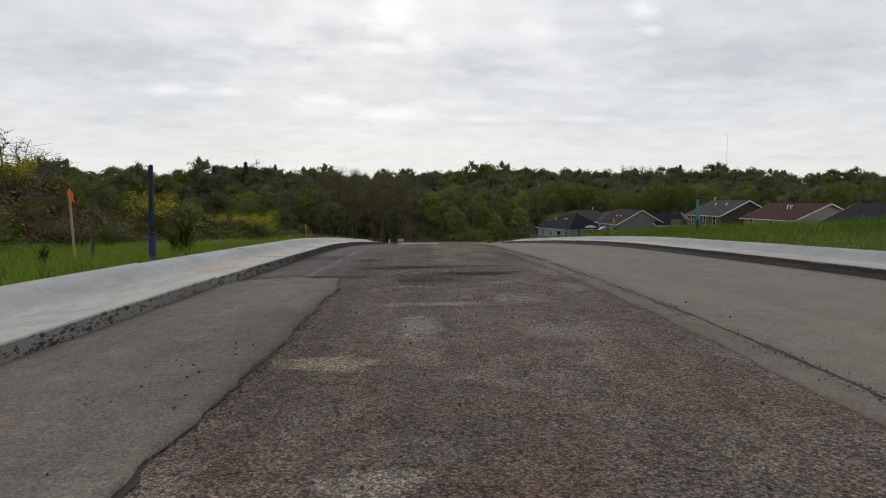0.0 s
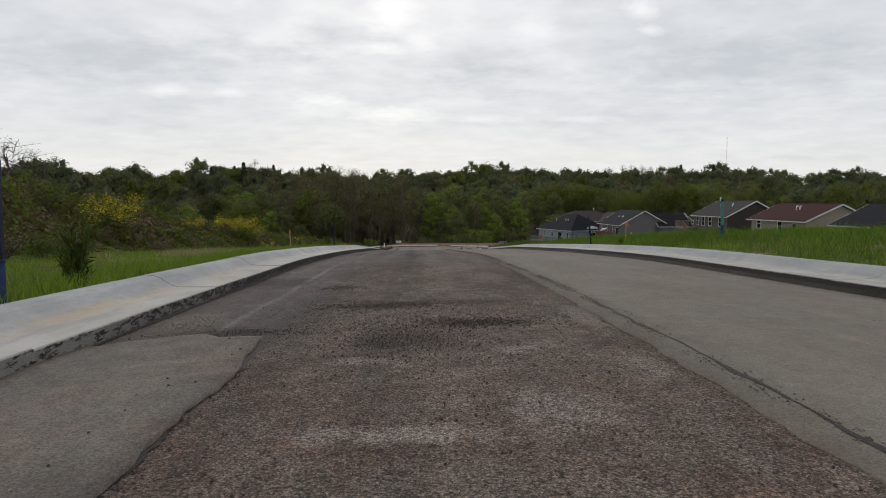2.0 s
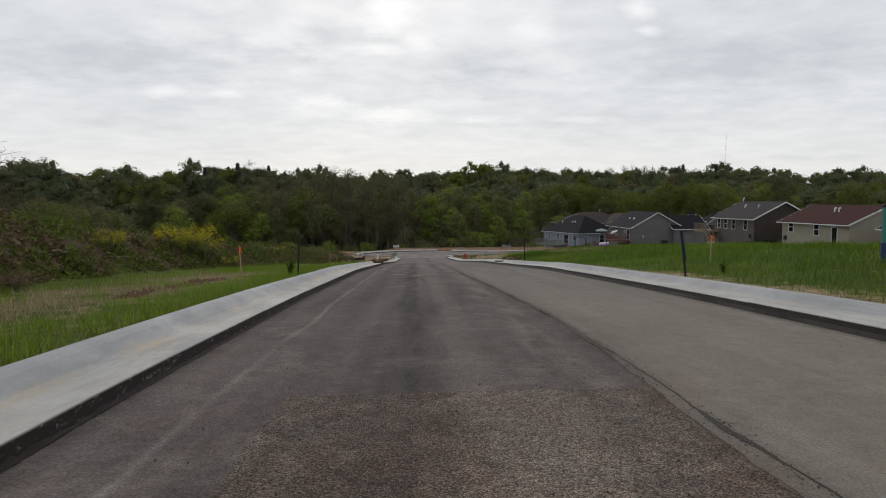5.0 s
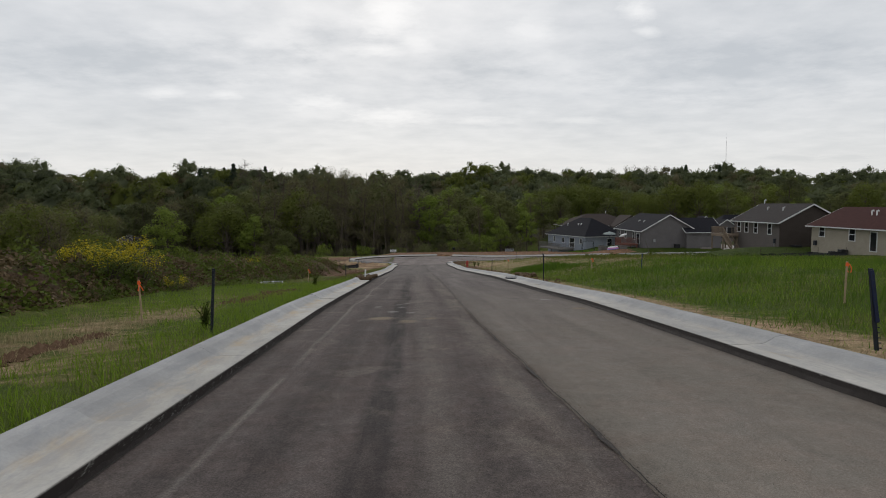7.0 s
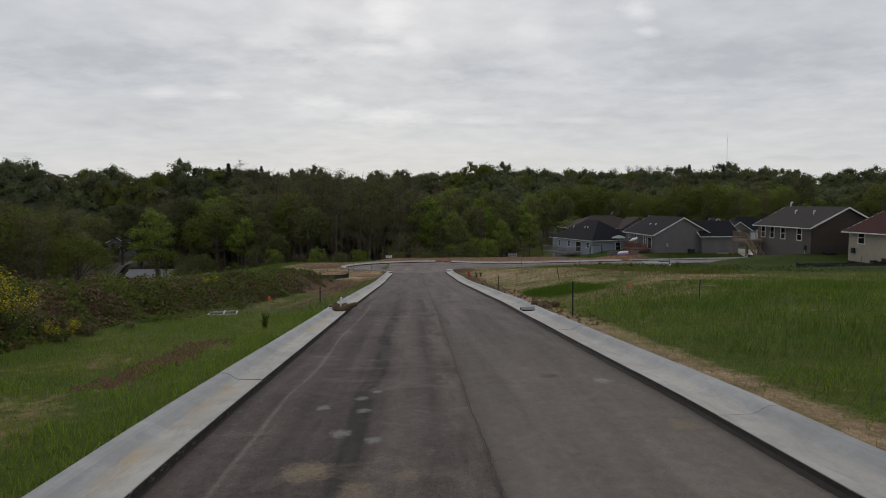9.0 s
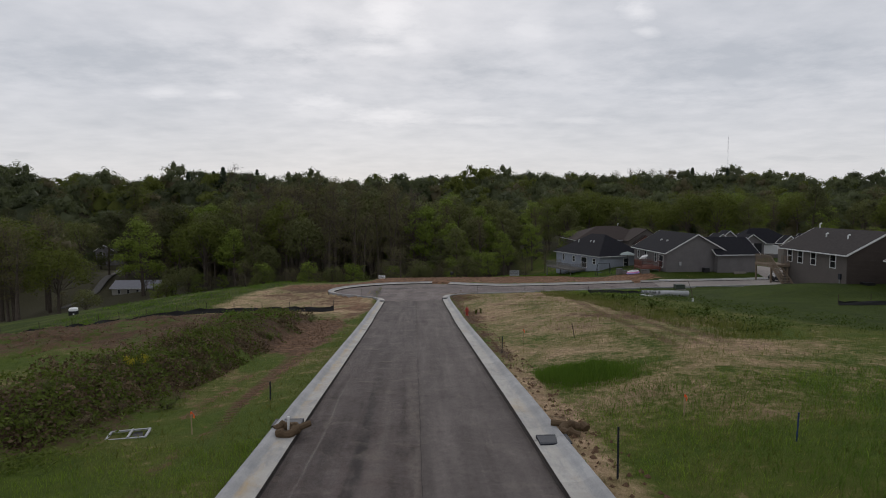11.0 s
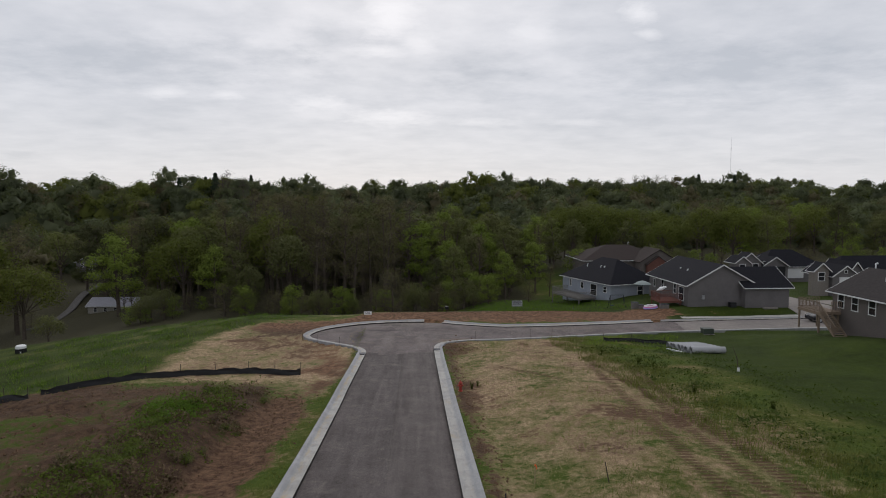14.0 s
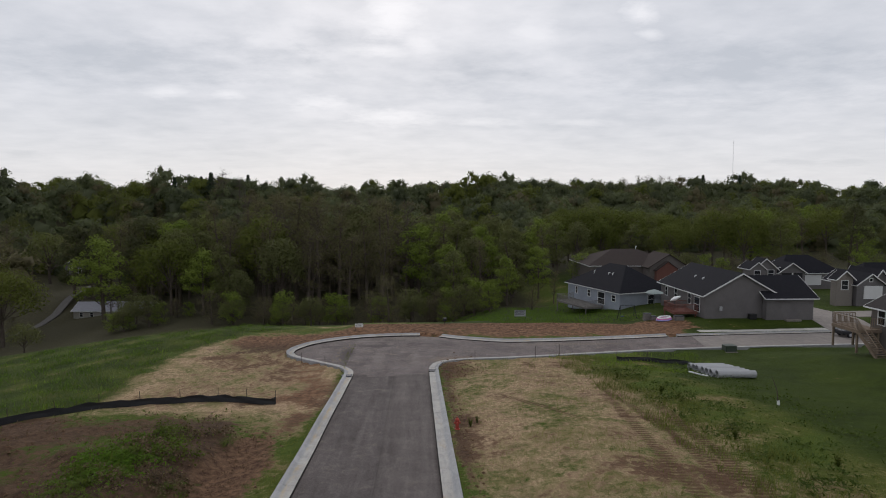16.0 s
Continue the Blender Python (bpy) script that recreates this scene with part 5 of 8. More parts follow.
h.location = (2.2, 0.0, -0.45)

h = house("grey house with white garage door and stone front")
wall_block(h, 71.6, 137.0, 88.0, 142.5, -9.5, -3.6, M_SIDE["grey"])
hip_roof(h, 71.6, 137.0, 88.0, 142.5, -3.55, -1.0, M_ROOF_DARK)
wall_block(h, 64.7, 133.0, 67.3, 134.3, -9.5, -2.75, M_STONE, "y", -1.75, "gable_wall")
gable_roof(h, 64.7, 133.0, 67.3, 134.4, -2.7, -1.55, "y", M_ROOF_DARK, 0.3)
wall_block(h, 67.5, 132.4, 71.8, 138, -9.5, -3.55, M_SIDE["grey"], "y", -2.15, "garage_gable")
gable_roof(h, 67.5, 132.4, 71.8, 139.5, -3.5, -1.95, "y", M_ROOF_DARK, 0.35)
wall_block(h, 71.9, 134.8, 74.6, 138, -9.5, -3.4, M_SIDE["grey"], "y", -1.75, "gable_wall")
gable_roof(h, 71.9, 134.8, 74.6, 141, -3.35, -1.6, "y", M_ROOF_DARK, 0.3)
part("garage_door", boxes((68.6, 132.25, -5.9, 71.5, 132.4, -3.9)), M_TRIM, h)
opening(h, "window", (66.0, 133.0, -4.6), "-y", 1.2, 1.5)
opening(h, "window", (69.7, 132.4, -3.3), "-y", 0.6, 0.6, False)
h.location = (2.5, 0.0, -0.65)


def rail_panel(bm, a, b, z0, z1, gap=0.15):
    """Top and bottom rails with upright balusters."""
    a, b = Vector(a), Vector(b)
    beam(bm, (a.x, a.y, a.z + z1), (b.x, b.y, b.z + z1), 0.09, 0.05)
    beam(bm, (a.x, a.y, a.z + z0), (b.x, b.y, b.z + z0), 0.05, 0.06)
    n = max(2, int((b - a).length / gap))
    for i in range(n + 1):
        p = a.lerp(b, i / n)
        beam(bm, (p.x, p.y, p.z + z0), (p.x, p.y, p.z + z1), 0.035, 0.035, (1, 0, 0))


def deck(label, x0, y0, x1, y1, z, mat, ground_z, stair=None):
    """A raised deck: boards, posts, railing panels and, towards -y, stairs."""
    d = tagged(empty("deck"), label, "deck")
    n = int((y1 - y0) / 0.15)
    for i in range(n):
        ya = y0 + (y1 - y0) * i / n
        part("deck_board", boxes((x0, ya, z - 0.04, x1, ya + (y1 - y0) / n - 0.012, z)), mat, d)
    part("rim_joist", boxes((x0, y0 - 0.05, z - 0.30, x1, y0, z - 0.02), (x0 - 0.05, y0 - 0.05, z - 0.30, x0, y1, z - 0.02)), mat, d)
    for x, y in ((x0 + 0.1, y0 + 0.1), (x1 - 0.2, y0 + 0.1), (x0 + 0.1, y1 - 0.1), (x1 - 0.2, y1 - 0.1)):
        part("post", boxes((x - 0.075, y - 0.075, ground_z, x + 0.075, y + 0.075, z - 0.04)), mat, d)
    runs = [((x0, y0, z), (x0, y1, z)), ((x0, y1, z), (x1, y1, z))]
    runs += [((x0, y0, z), (x1, y0, z))] if not stair else [((x0 + 1.25, y0, z), (x1, y0, z))]
    for a, b in runs:
        bm = bmesh.new()
        rail_panel(bm, a, b, 0.1, 1.0)
        part("railing", bm, mat, d)
    if stair:
        steps = max(4, int((z - ground_z) / 0.18))
        w0, w1 = x0, x0 + 1.2
        for i in range(steps):
            ya, zz = y0 - 0.20 * (i + 1), z - (z - ground_z) * (i + 1) / (steps + 1)
            part("tread", boxes((w0, ya, zz - 0.05, w1, ya + 0.24, zz)), mat, d)
        ye = y0 - 0.20 * steps
        for x in (w0, w1):
            bm = bmesh.new()
            beam(bm, (x, y0, z - 0.12), (x, ye, ground_z + 0.1), 0.05, 0.28)
            part("stringer", bm, mat, d)
        bm = bmesh.new()
        rail_panel(bm, (w0, y0, z), (w0, ye, ground_z + 0.15), 0.1, 0.95)
        part("railing", bm, mat, d)
    return d


deck("raised wooden deck on tall posts with a stair", 42.5, 96.95, 44.8, 100.2, -3.48, M_DECK, ground_at(43.2, 95.0) - 0.1, True)
deck("low red-stained wooden deck behind the grey house", 37.2, 123.0, 40.4, 126.4, -6.6, M_DECK_RED, -7.7)
dk = deck("grey wooden deck with railing behind the blue house", -3.4, 4.0, 0.0, 12.5, -2.6, M_DECK_GREY, -4.6)
dk.matrix_world = Matrix.Translation((33.9, 135.1, -5.95)) @ Matrix.Rotation(math.atan2(0.32, 0.947), 4, "Z")

# far cottages down in the valley
for x, y, z, w_, d_, hh, mat, ridge, side, lab in ((-76.8, 204.0, -22.0, 19, 7, 2.4, M_ROOF_METAL, "x", "cream", "low pale cottage with a grey metal roof in the valley"),
                                      (-110.0, 248.0, -15.6, 6.4, 8, 3.6, M_ROOF_GREY, "y", "grey", "pale two-storey farmhouse among the trees")):
    h = tagged(empty("cottage"), lab, "house")
    wall_block(h, x - w_ / 2, y - d_ / 2, x + w_ / 2, y + d_ / 2, z - 2, z + hh, M_SIDE[side], *((ridge, z + hh + 1.7) if ridge == "y" else ()))
    gable_roof(h, x - w_ / 2, y - d_ / 2, x + w_ / 2, y + d_ / 2, z + hh, z + hh + 1.7, ridge, mat)
    for i in range(3 if w_ > 8 else 1):
        opening(h, "window", (x - w_ / 2 + 2 + i * 2.6, y - d_ / 2, z + hh - 1.8), "-y", 0.9, 1.2)
    opening(h, "door", (x + w_ / 2 - 1.6, y - d_ / 2, z + 0.1), "-y", 1.0, 2.1, False)


# ---------------------------------------------------------------- paving round the houses
def ground_strip(name, line, width, mat, label, lift=0.03, category="pavement"):
    """A narrow slab that follows the ground along a line."""
    line = np.array(line, dtype=float)
    seg = np.linalg.norm(np.diff(line, axis=0), axis=1)
    s = np.concatenate([[0], np.cumsum(seg)])
    q = np.arange(0, s[-1], 1.0)
    px, py = np.interp(q, s, line[:, 0]), np.interp(q, s, line[:, 1])
    vs, fs = [], []
    for i in range(len(q)):
        a, b = max(0, i - 1), min(len(q) - 1, i + 1)
        tx, ty = px[b] - px[a], py[b] - py[a]
        l = math.hypot(tx, ty)
        for u in (-0.5, 0.5):
            x, y = px[i] - ty / l * u * width, py[i] + tx / l * u * width
            vs.append((x, y, max(ground_at(x, y), ground_at(px[i], py[i])) + lift))
    for i in range(len(q) - 1):
        fs.append((2 * i, 2 * i + 1, 2 * i + 3, 2 * i + 2))
    ob = raw(name, vs, fs, mat)
    thick(ob, 0.25)
    return tagged(ob, label, category, kind="structure")


ground_strip("pavement", [(37.5, 116.7), (43, 116.6), (56.5, 117.2)], 1.0, M_WALK, "pale concrete sidewalk along the cross street")
ground_strip("driveway", [(57.5, 116.0), (58.6, 124.0), (59.5, 136.0), (61, 152)], 6.5, M_SLAB, "pale concrete side street between houses", 0.05, "road")
ground_strip("driveway_pad", [(62.0, 124.0), (70.0, 124.6)], 4.5, M_SLAB, "pale concrete driveway before a garage", 0.06, "driveway")
ground_strip("lane", [(-91.0, 184.0), (-92.0, 193.0), (-91.5, 202.0), (-93.0, 212.0), (-97.5, 226.0), (-103.0, 241.0)], 2.0, plain("lane_gravel", (0.115, 0.108, 0.102), 0.95, 0.1, 0.3, 2.0), "narrow grey lane down in the valley", 0.2, "road")


# ---------------------------------------------------------------- site things
def stake(x, y, height, lean=(0.0, 0.0), ribbon=True, mat=None, label="bare wooden survey stake with an orange ribbon"):
    z = ground_at(x, y)
    s = tagged(empty("survey_stake", (x, y, z)), label, "stake", "survey stakes")
    bm = bmesh.new()
    beam(bm, (0, 0, -0.25), (lean[0], lean[1], height), 0.032, 0.020, (0, 1, 0))
    part("stick", bm, mat or M_WOOD, s)
    if ribbon:
        bm = bmesh.new()
        lx, ly = lean
        beam(bm, (lx - 0.002, ly, height - 0.10), (lx + 0.004, ly, height - 0.02), 0.040, 0.028, (0, 1, 0))
        rr = random.Random(int(x * 10))
        for i in range(2):
            pts = [(lx + 0.035, ly - 0.02 + 0.03 * i, height - 0.05)]
            for k in range(4):
                p = pts[-1]
                pts.append((p[0] + rr.uniform(-0.02, 0.03), p[1] + rr.uniform(-0.02, 0.02), p[2] - 0.045))
            for a, b in zip(pts, pts[1:]):
                beam(bm, a, b, 0.018, 0.005, (0, 1, 0))
        part("ribbon", bm, M_ORANGE, s, "orange plastic ribbon")
    return s


def steel_post(x, y, height, lean=(0.0, 0.0), paint=True, label="dark steel fence post leaning beside the kerb"):
    """A T-section post with studs; the upper half is daubed blue."""
    z = ground_at(x, y)
    p = tagged(empty("fence_post", (x, y, z)), label, "post", "steel fence posts")
    bm = bmesh.new()
    lx, ly = lean
    beam(bm, (0, 0, -0.3), (lx, ly, height), 0.046, 0.012, (0, 1, 0))
    beam(bm, (0, 0.022, -0.3), (lx, ly + 0.022, height), 0.014, 0.045, (0, 1, 0))
    for i in range(int(height / 0.07)):
        t = (i + 0.5) * 0.07 / height
        beam(bm, (lx * t - 0.012, ly * t - 0.014, t * height), (lx * t + 0.012, ly * t - 0.014, t * height), 0.02, 0.012)
    part("shaft", bm, M_STEEL, p)
    if paint:
        bm = bmesh.new()
        beam(bm, (lx * 0.35, ly * 0.35 - 0.004, height * 0.35), (lx * 0.98, ly * 0.98 - 0.004, height * 0.98), 0.049, 0.034, (0, 1, 0))
        part("painted_band", bm, M_NAVY, p, "worn navy paint")
    return p


steel_post(-4.88, 7.55, 1.22, (0.03, 0.0), True, "dark blue steel post with a pipe stub beside the kerb")
pst = tagged(empty("pipe_stub", (-4.86, 7.50, ground_at(-4.86, 7.50))), "short faded blue pipe standing in the grass", "pipe")
bm = bmesh.new()
tube(bm, [(0, 0, -0.2), (0.015, 0, 0.36)], 0.042, 10)
part("shaft", bm, M_BLUE, pst)
bm = bmesh.new()
tube(bm, [(0.015, 0, 0.34), (0.015, 0, 0.37)], 0.047, 10)
part("cap", bm, M_NAVY, pst)
stake(-7.04, 9.7, 1.0 - ground_at(-7.04, 9.7), (-0.05, 0.0))
stake(-6.80, 9.7, 0.86 - ground_at(-6.8, 9.7), (0.10, 0.0), False, M_WOOD_DARK, "dark weathered stake leaning in the grass")
steel_post(-4.62, 25.9, 1.12, (0.09, 0.0), False)
stake(-6.76, 28.15, 0.95, (-0.05, 0.0))
stake(-6.8, 47.3, 0.75, (0.0, 0.0))
steel_post(-5.2, 50.5, 0.8, (0.02, 0.0), False)
steel_post(5.04, 23.3, 1.10, (-0.18, 0.0), True)
stake(7.8, 27.6, 0.88, (0.02, 0.0))
steel_post(4.75, 42.4, 1.25, (0.0, 0.0), False)
stake(8.2, 46.4, 0.7, (0.02, 0.0))
stake(9.7, 43.4, 0.75, (0.04, 0.0), False, M_BLUE, "blue painted stake standing in tall grass")
steel_post(4.78, 60.6, 0.9, (0.03, 0.0), False)
stake(6.5, 63.5, 0.85, (0.0, 0.0))
stake(9.3, 62.3, 0.85, (-0.22, 0.0), False, M_WOOD_DARK, "dark weathered stick leaning in straw")
for x, y in ((8.0, 102.3), (14.2, 103.3), (16.8, 104.0), (-6.4, 101.0), (-9.0, 103.0), (-10.9, 104.4)):
    stake(x, y, 1.15, (0.0, 0.0), False, M_WOOD_DARK, "thin dark stake behind the kerb")

# teal vent pipe standing in the right-hand lot
tp = tagged(empty("vent_pipe", (9.76, 23.2, ground_at(9.76, 23.2))), "teal plastic vent pipe with a blue foot in the grass", "pipe")
bm = bmesh.new()
tube(bm, [(0, 0, 0.45), (-0.02, 0, 1.32)], 0.055, 12)
part("upper_pipe", bm, M_TEAL, tp)
bm = bmesh.new()
tube(bm, [(0.01, 0, -0.3), (0, 0, 0.47)], 0.062, 12)
part("foot", bm, M_BLUE, tp, "blue sleeve")
bm = bmesh.new()
tube(bm, [(-0.02, 0, 1.31), (-0.02, 0, 1.36), (-0.02, 0, 1.40)], [0.065, 0.065, 0.02], 12)
part("cap", bm, M_BLACK, tp, "black cap")


def wattle(x, y, z, turn, label, peg=True):
    """Straw roll in netting wound round a kerb inlet, with a peg."""
    e = tagged(empty("straw_roll", (x, y, z), turn), label, "straw roll", "inlet straw rolls")
    bm = bmesh.new()
    pts = []
    for i in range(15):
        a = -2.3 + i * 0.33
        pts.append((0.36 * math.cos(a) + 0.04 * math.sin(i * 2.1), 0.34 * math.sin(a), 0.13 + 0.05 * math.sin(i * 1.7)))
    tube(bm, pts, [0.13 + 0.02 * math.sin(i * 2.7) for i in range(15)], 9)
    part("roll", bm, M_WEED_RED, e)
    bm = bmesh.new()
    tube(bm, [(0.2, -0.2, 0.16), (0.75, 0.1, 0.2)], 0.10, 8)
    part("tail", bm, M_WEED_RED, e)
    if not peg:
        return e
    bm = bmesh.new()
    beam(bm, (0.1, 0.0, 0.02), (0.12, -0.05, 0.55), 0.07, 0.03, (0, 1, 0))
    part("peg", bm, M_WHITE, e, "white peg")
    return e


wattle(-3.85, 46.7, float(prof(46.7)) + 0.05, 0.3, "brown straw roll lying on the kerb with a white peg")
wattle(4.75, 46.0, float(prof(46.0)) + 0.06, 2.4, "brown straw roll behind the kerb inlet", False)


def inlet(x, y, side, label="cast-iron gutter inlet let into the kerb"):
    e = tagged(empty("gutter_inlet", (x, y, float(prof(y)))), label, "gutter inlet", "gutter inlets")
    part("frame", boxes((-0.45, -0.32, -0.04, 0.45, -0.24, 0.16), (-0.45, 0.24, -0.04, 0.45, 0.32, 0.16), (-0.45, -0.24, 0.10, 0.45, 0.24, 0.16), bevel=0.01), M_STEEL, e)
    for i in range(6):
        part("grate_bar", boxes((-0.40 + i * 0.14, -0.24, 0.0, -0.33 + i * 0.14, 0.24, 0.03)), M_STEEL, e)
    return e


inlet(-3.9, 97.0, -1)
inlet(3.85, 98.6, 1)
inlet(-3.95, 47.6, -1)
inlet(3.95, 45.3, 1)

# open timber frame lying on the grass
fr = tagged(empty("timber_frame", (-8.75, 47.4, ground_at(-8.75, 47.4) + 0.03), 0.2), "pale timber frame lying on the grass", "frame")
for a, b in (((-0.55, -0.32, 0), (0.55, -0.32, 0)), ((-0.55, 0.32, 0.02), (0.55, 0.32, 0.02)), ((-0.55, -0.32, 0.0), (-0.55, 0.32, 0.02)), ((0.55, -0.32, 0.0), (0.55, 0.32, 0.02)), ((0.05, -0.32, 0.03), (0.05, 0.32, 0.05))):
    bm = bmesh.new()
    beam(bm, a, b, 0.06, 0.05)
    part("rail", bm, M_PIPE, fr)
part("sheet", boxes((0.1, -0.3, -0.06, 0.5, 0.3, -0.03)), M_BLACK, fr, "dark sheet")

# fire hydrant
M_RED = plain("faded_red_paint", (0.33, 0.050, 0.035), 0.6, 0.35, 0.25, 9.0)
hy = tagged(empty("fire_hydrant", (4.75, 81.2, ground_at(4.75, 81.2))), "faded red fire hydrant standing behind the kerb", "hydrant")
bm = bmesh.new()
tube(bm, [(0, 0, -0.1), (0, 0, 0.04), (0, 0, 0.05), (0, 0, 0.5), (0, 0, 0.55)], [0.17, 0.17, 0.11, 0.11, 0.15], 12)
part("barrel", bm, M_RED, hy)
bm = bmesh.new()
tube(bm, [(0, 0, 0.55), (0, 0, 0.64), (0, 0, 0.71), (0, 0, 0.73), (0, 0, 0.80)], [0.15, 0.13, 0.07, 0.035, 0.03], 12)
part("bonnet", bm, M_RED, hy)
for dx, dy in ((0.2, 0), (-0.2, 0), (0, -0.22)):
    bm = bmesh.new()
    tube(bm, [(0, 0, 0.42), (dx, dy, 0.42)], 0.06, 8)
    part("nozzle", bm, M_RED, hy)
    

def silt_fence(line, label, height=0.55):
    """Black fabric on stakes, sagging between them."""
    e = tagged(empty("silt_fence"), label, "fence")
    line = curve(line, 0.6)
    vs, fs = [], []
    for i, (x, y) in enumerate(line):
        z = ground_at(x, y)
        sag = 0.10 * abs(math.sin(i * 0.9)) + 0.05 * math.sin(i * 2.3)
        wob = 0.05 * math.sin(i * 1.3)
        vs += [(x + wob * 0.4, y - 0.10, z - 0.12), (x + wob, y + wob, z + height * 0.5), (x, y + 0.02, z + height - sag)]
    for i in range(len(line) - 1):
        for j in range(2):
            fs.append((3 * i + j, 3 * i + j + 1, 3 * i + j + 4, 3 * i + j + 3))
    part_ob = raw("fabric", vs, fs, M_BLACK, e)
    thick(part_ob, 0.02)
    for i in range(0, len(line), 4):
        x, y = line[i]
        z = ground_at(x, y)
        bm = bmesh.new()
        beam(bm, (x, y + 0.05, z - 0.3), (x + 0.03 * math.sin(i), y + 0.05, z + height + 0.5), 0.04, 0.03, (0, 1, 0))
        part("stake", bm, M_WOOD_DARK, e)
    return e


silt_fence([(-8.05, 88.3), (-10.5, 89.6), (-13.5, 90.3), (-17.0, 89.6), (-20.5, 88.0), (-24.5, 86.0), (-27.0, 85.0)], "black silt fence sagging between stakes across bare ground")
silt_fence([(-26.0, 82.0), (-29.5, 83.2), (-33.0, 83.4), (-37.0, 82.5)], "black silt fence half fallen on red dirt")
silt_fence([(21.9, 101.6), (24.0, 101.2), (26.2, 100.4), (28.3, 99.3)], "black silt fence behind the pipes", 0.45)
silt_fence([(36.0, 77.0), (40.0, 76.2), (44.0, 75.0)], "black silt fence at the edge of a lawn", 0.4)

# stack of pipes on the lawn
pc = np.array([28.55, 94.6])
for i in range(7):
    dx, dy = 0.06 * math.sin(i * 2.3), 2.4 - i * 0.8
    e = tagged(empty("drain_pipe", (pc[0] + dx, pc[1] + dy, ground_at(pc[0] + dx, pc[1] + dy) + 0.30), -0.02), "grey plastic drain pipe lying on the lawn", "pipe", "stack of drain pipes")
    bm = bmesh.new()
    n = 16
    outer, inner = [], []
    for x in (-1.6, 1.6):
        outer.append([bm.verts.new((x, 0.31 * math.cos(2 * math.pi * k / n), 0.31 * math.sin(2 * math.pi * k / n))) for k in range(n)])
        inner.append([bm.verts.new((x, 0.27 * math.cos(2 * math.pi * k / n), 0.27 * math.sin(2 * math.pi * k / n))) for k in range(n)])
    for k in range(n):
        j = (k + 1) % n
        bm.faces.new((outer[0][k], outer[0][j], outer[1][j], outer[1][k]))
        bm.faces.new((inner[0][j], inner[0][k], inner[1][k], inner[1][j]))
        for q in (0, 1):
            bm.faces.new((outer[q][j], outer[q][k], inner[q][k], inner[q][j]))
    bmesh.ops.recalc_face_normals(bm, faces=bm.faces)
    part("tube", bm, M_PIPE, e)
    bm = bmesh.new()
    tube(bm, [(-1.6, 0, 0), (-1.3, 0, 0)], 0.345, 16, False)
    tube(bm, [(-1.6, 0, 0), (-1.3, 0, 0)], 0.33, 16, False)
    part("socket", bm, M_PIPE, e)
wl = tagged(empty("white_pipe", (26.3, 93.9, ground_at(26.3, 93.9) + 0.08), -1.0), "thin white pipe lying by the stack", "pipe")
bm = bmesh.new()
tube(bm, [(-0.9, 0, 0), (0.9, 0, 0)], 0.07, 8)
part("tube", bm, M_WHITE, wl)

# electricity cabinet
M_GREEN = plain("dark_green_cabinet_paint", (0.045, 0.060, 0.045), 0.5, 0.4, 0.2)
cb = tagged(empty("electric_cabinet", (35.6, 106.0, ground_at(35.6, 106.0))), "dark green electric cabinet on a concrete pad", "cabinet")
part("pad", boxes((-0.9, -0.75, -0.2, 0.9, 0.75, 0.10), bevel=0.02), M_SLAB, cb)
part("body", boxes((-0.75, -0.6, 0.10, 0.75, 0.6, 0.85), bevel=0.03), M_GREEN, cb)
part("lid", boxes((-0.79, -0.64, 0.85, 0.79, 0.64, 0.93), bevel=0.02), M_GREEN, cb)
cb.scale = (0.78, 0.78, 0.78)

# signs and boxes beyond the bulb
def small_sign(x, y, h_, w_, ph, mat, label, name="sign_board"):
    e = tagged(empty(name, (x, y, ground_at(x, y))), label, "sign")
    for dx in (-w_ / 2 + 0.05, w_ / 2 - 0.05):
        bm = bmesh.new()
        beam(bm, (dx, 0.02, -0.2), (dx, 0.02, h_), 0.03, 0.03, (0, 1, 0))
        part("leg", bm, M_STEEL, e)
    part("board", boxes((-w_ / 2, -0.015, h_ - ph, w_ / 2, 0.015, h_), bevel=0.005), mat, e)
    bm = boxes(*[(-w_ / 2 + 0.08, -0.020, h_ - 0.10 - 0.12 * i, w_ / 2 - 0.1 - 0.1 * (i % 2), -0.016, h_ - 0.05 - 0.12 * i) for i in range(max(1, int(ph / 0.14)))])
    part("lettering_bars", bm, M_STEEL, e)
    return e


small_sign(-4.8, 118.0, 0.75, 1.0, 0.45, M_WHITE, "small white board on two legs behind the bulb")
e = tagged(empty("mail_box", (5.95, 121.0, ground_at(5.95, 121.0))), "dark box on a post standing in bare dirt", "box")
part("post", boxes((-0.05, -0.05, -0.2, 0.05, 0.05, 0.55)), M_WOOD_DARK, e)
part("body", boxes((-0.25, -0.2, 0.45, 0.25, 0.2, 0.85), bevel=0.04), M_BLACK, e)
small_sign(18.0, 133.2, 1.35, 1.7, 0.95, M_PIPE, "weathered grey board on two legs in the meadow")
e = tagged(empty("covered_shelter", (-52.6, 122.0, ground_at(-52.6, 122.0))), "small white-topped shelter on a dark base in a meadow", "shelter")
part("base", boxes((-0.75, -0.6, -0.3, 0.75, 0.6, 0.9), bevel=0.03), M_BLACK, e)
bm = bmesh.new()
tube(bm, [(0, 0, 0.9), (0, 0, 1.3), (0, 0, 1.5), (0, 0, 1.56)], [0.92, 0.9, 0.7, 0.2], 14)
part("cover", bm, M_WHITE, e)
part("notice", boxes((0.2, -0.65, -0.3, 0.45, -0.6, 0.35)), M_WHITE, e)

e.scale = (0.72, 0.72, 0.72)

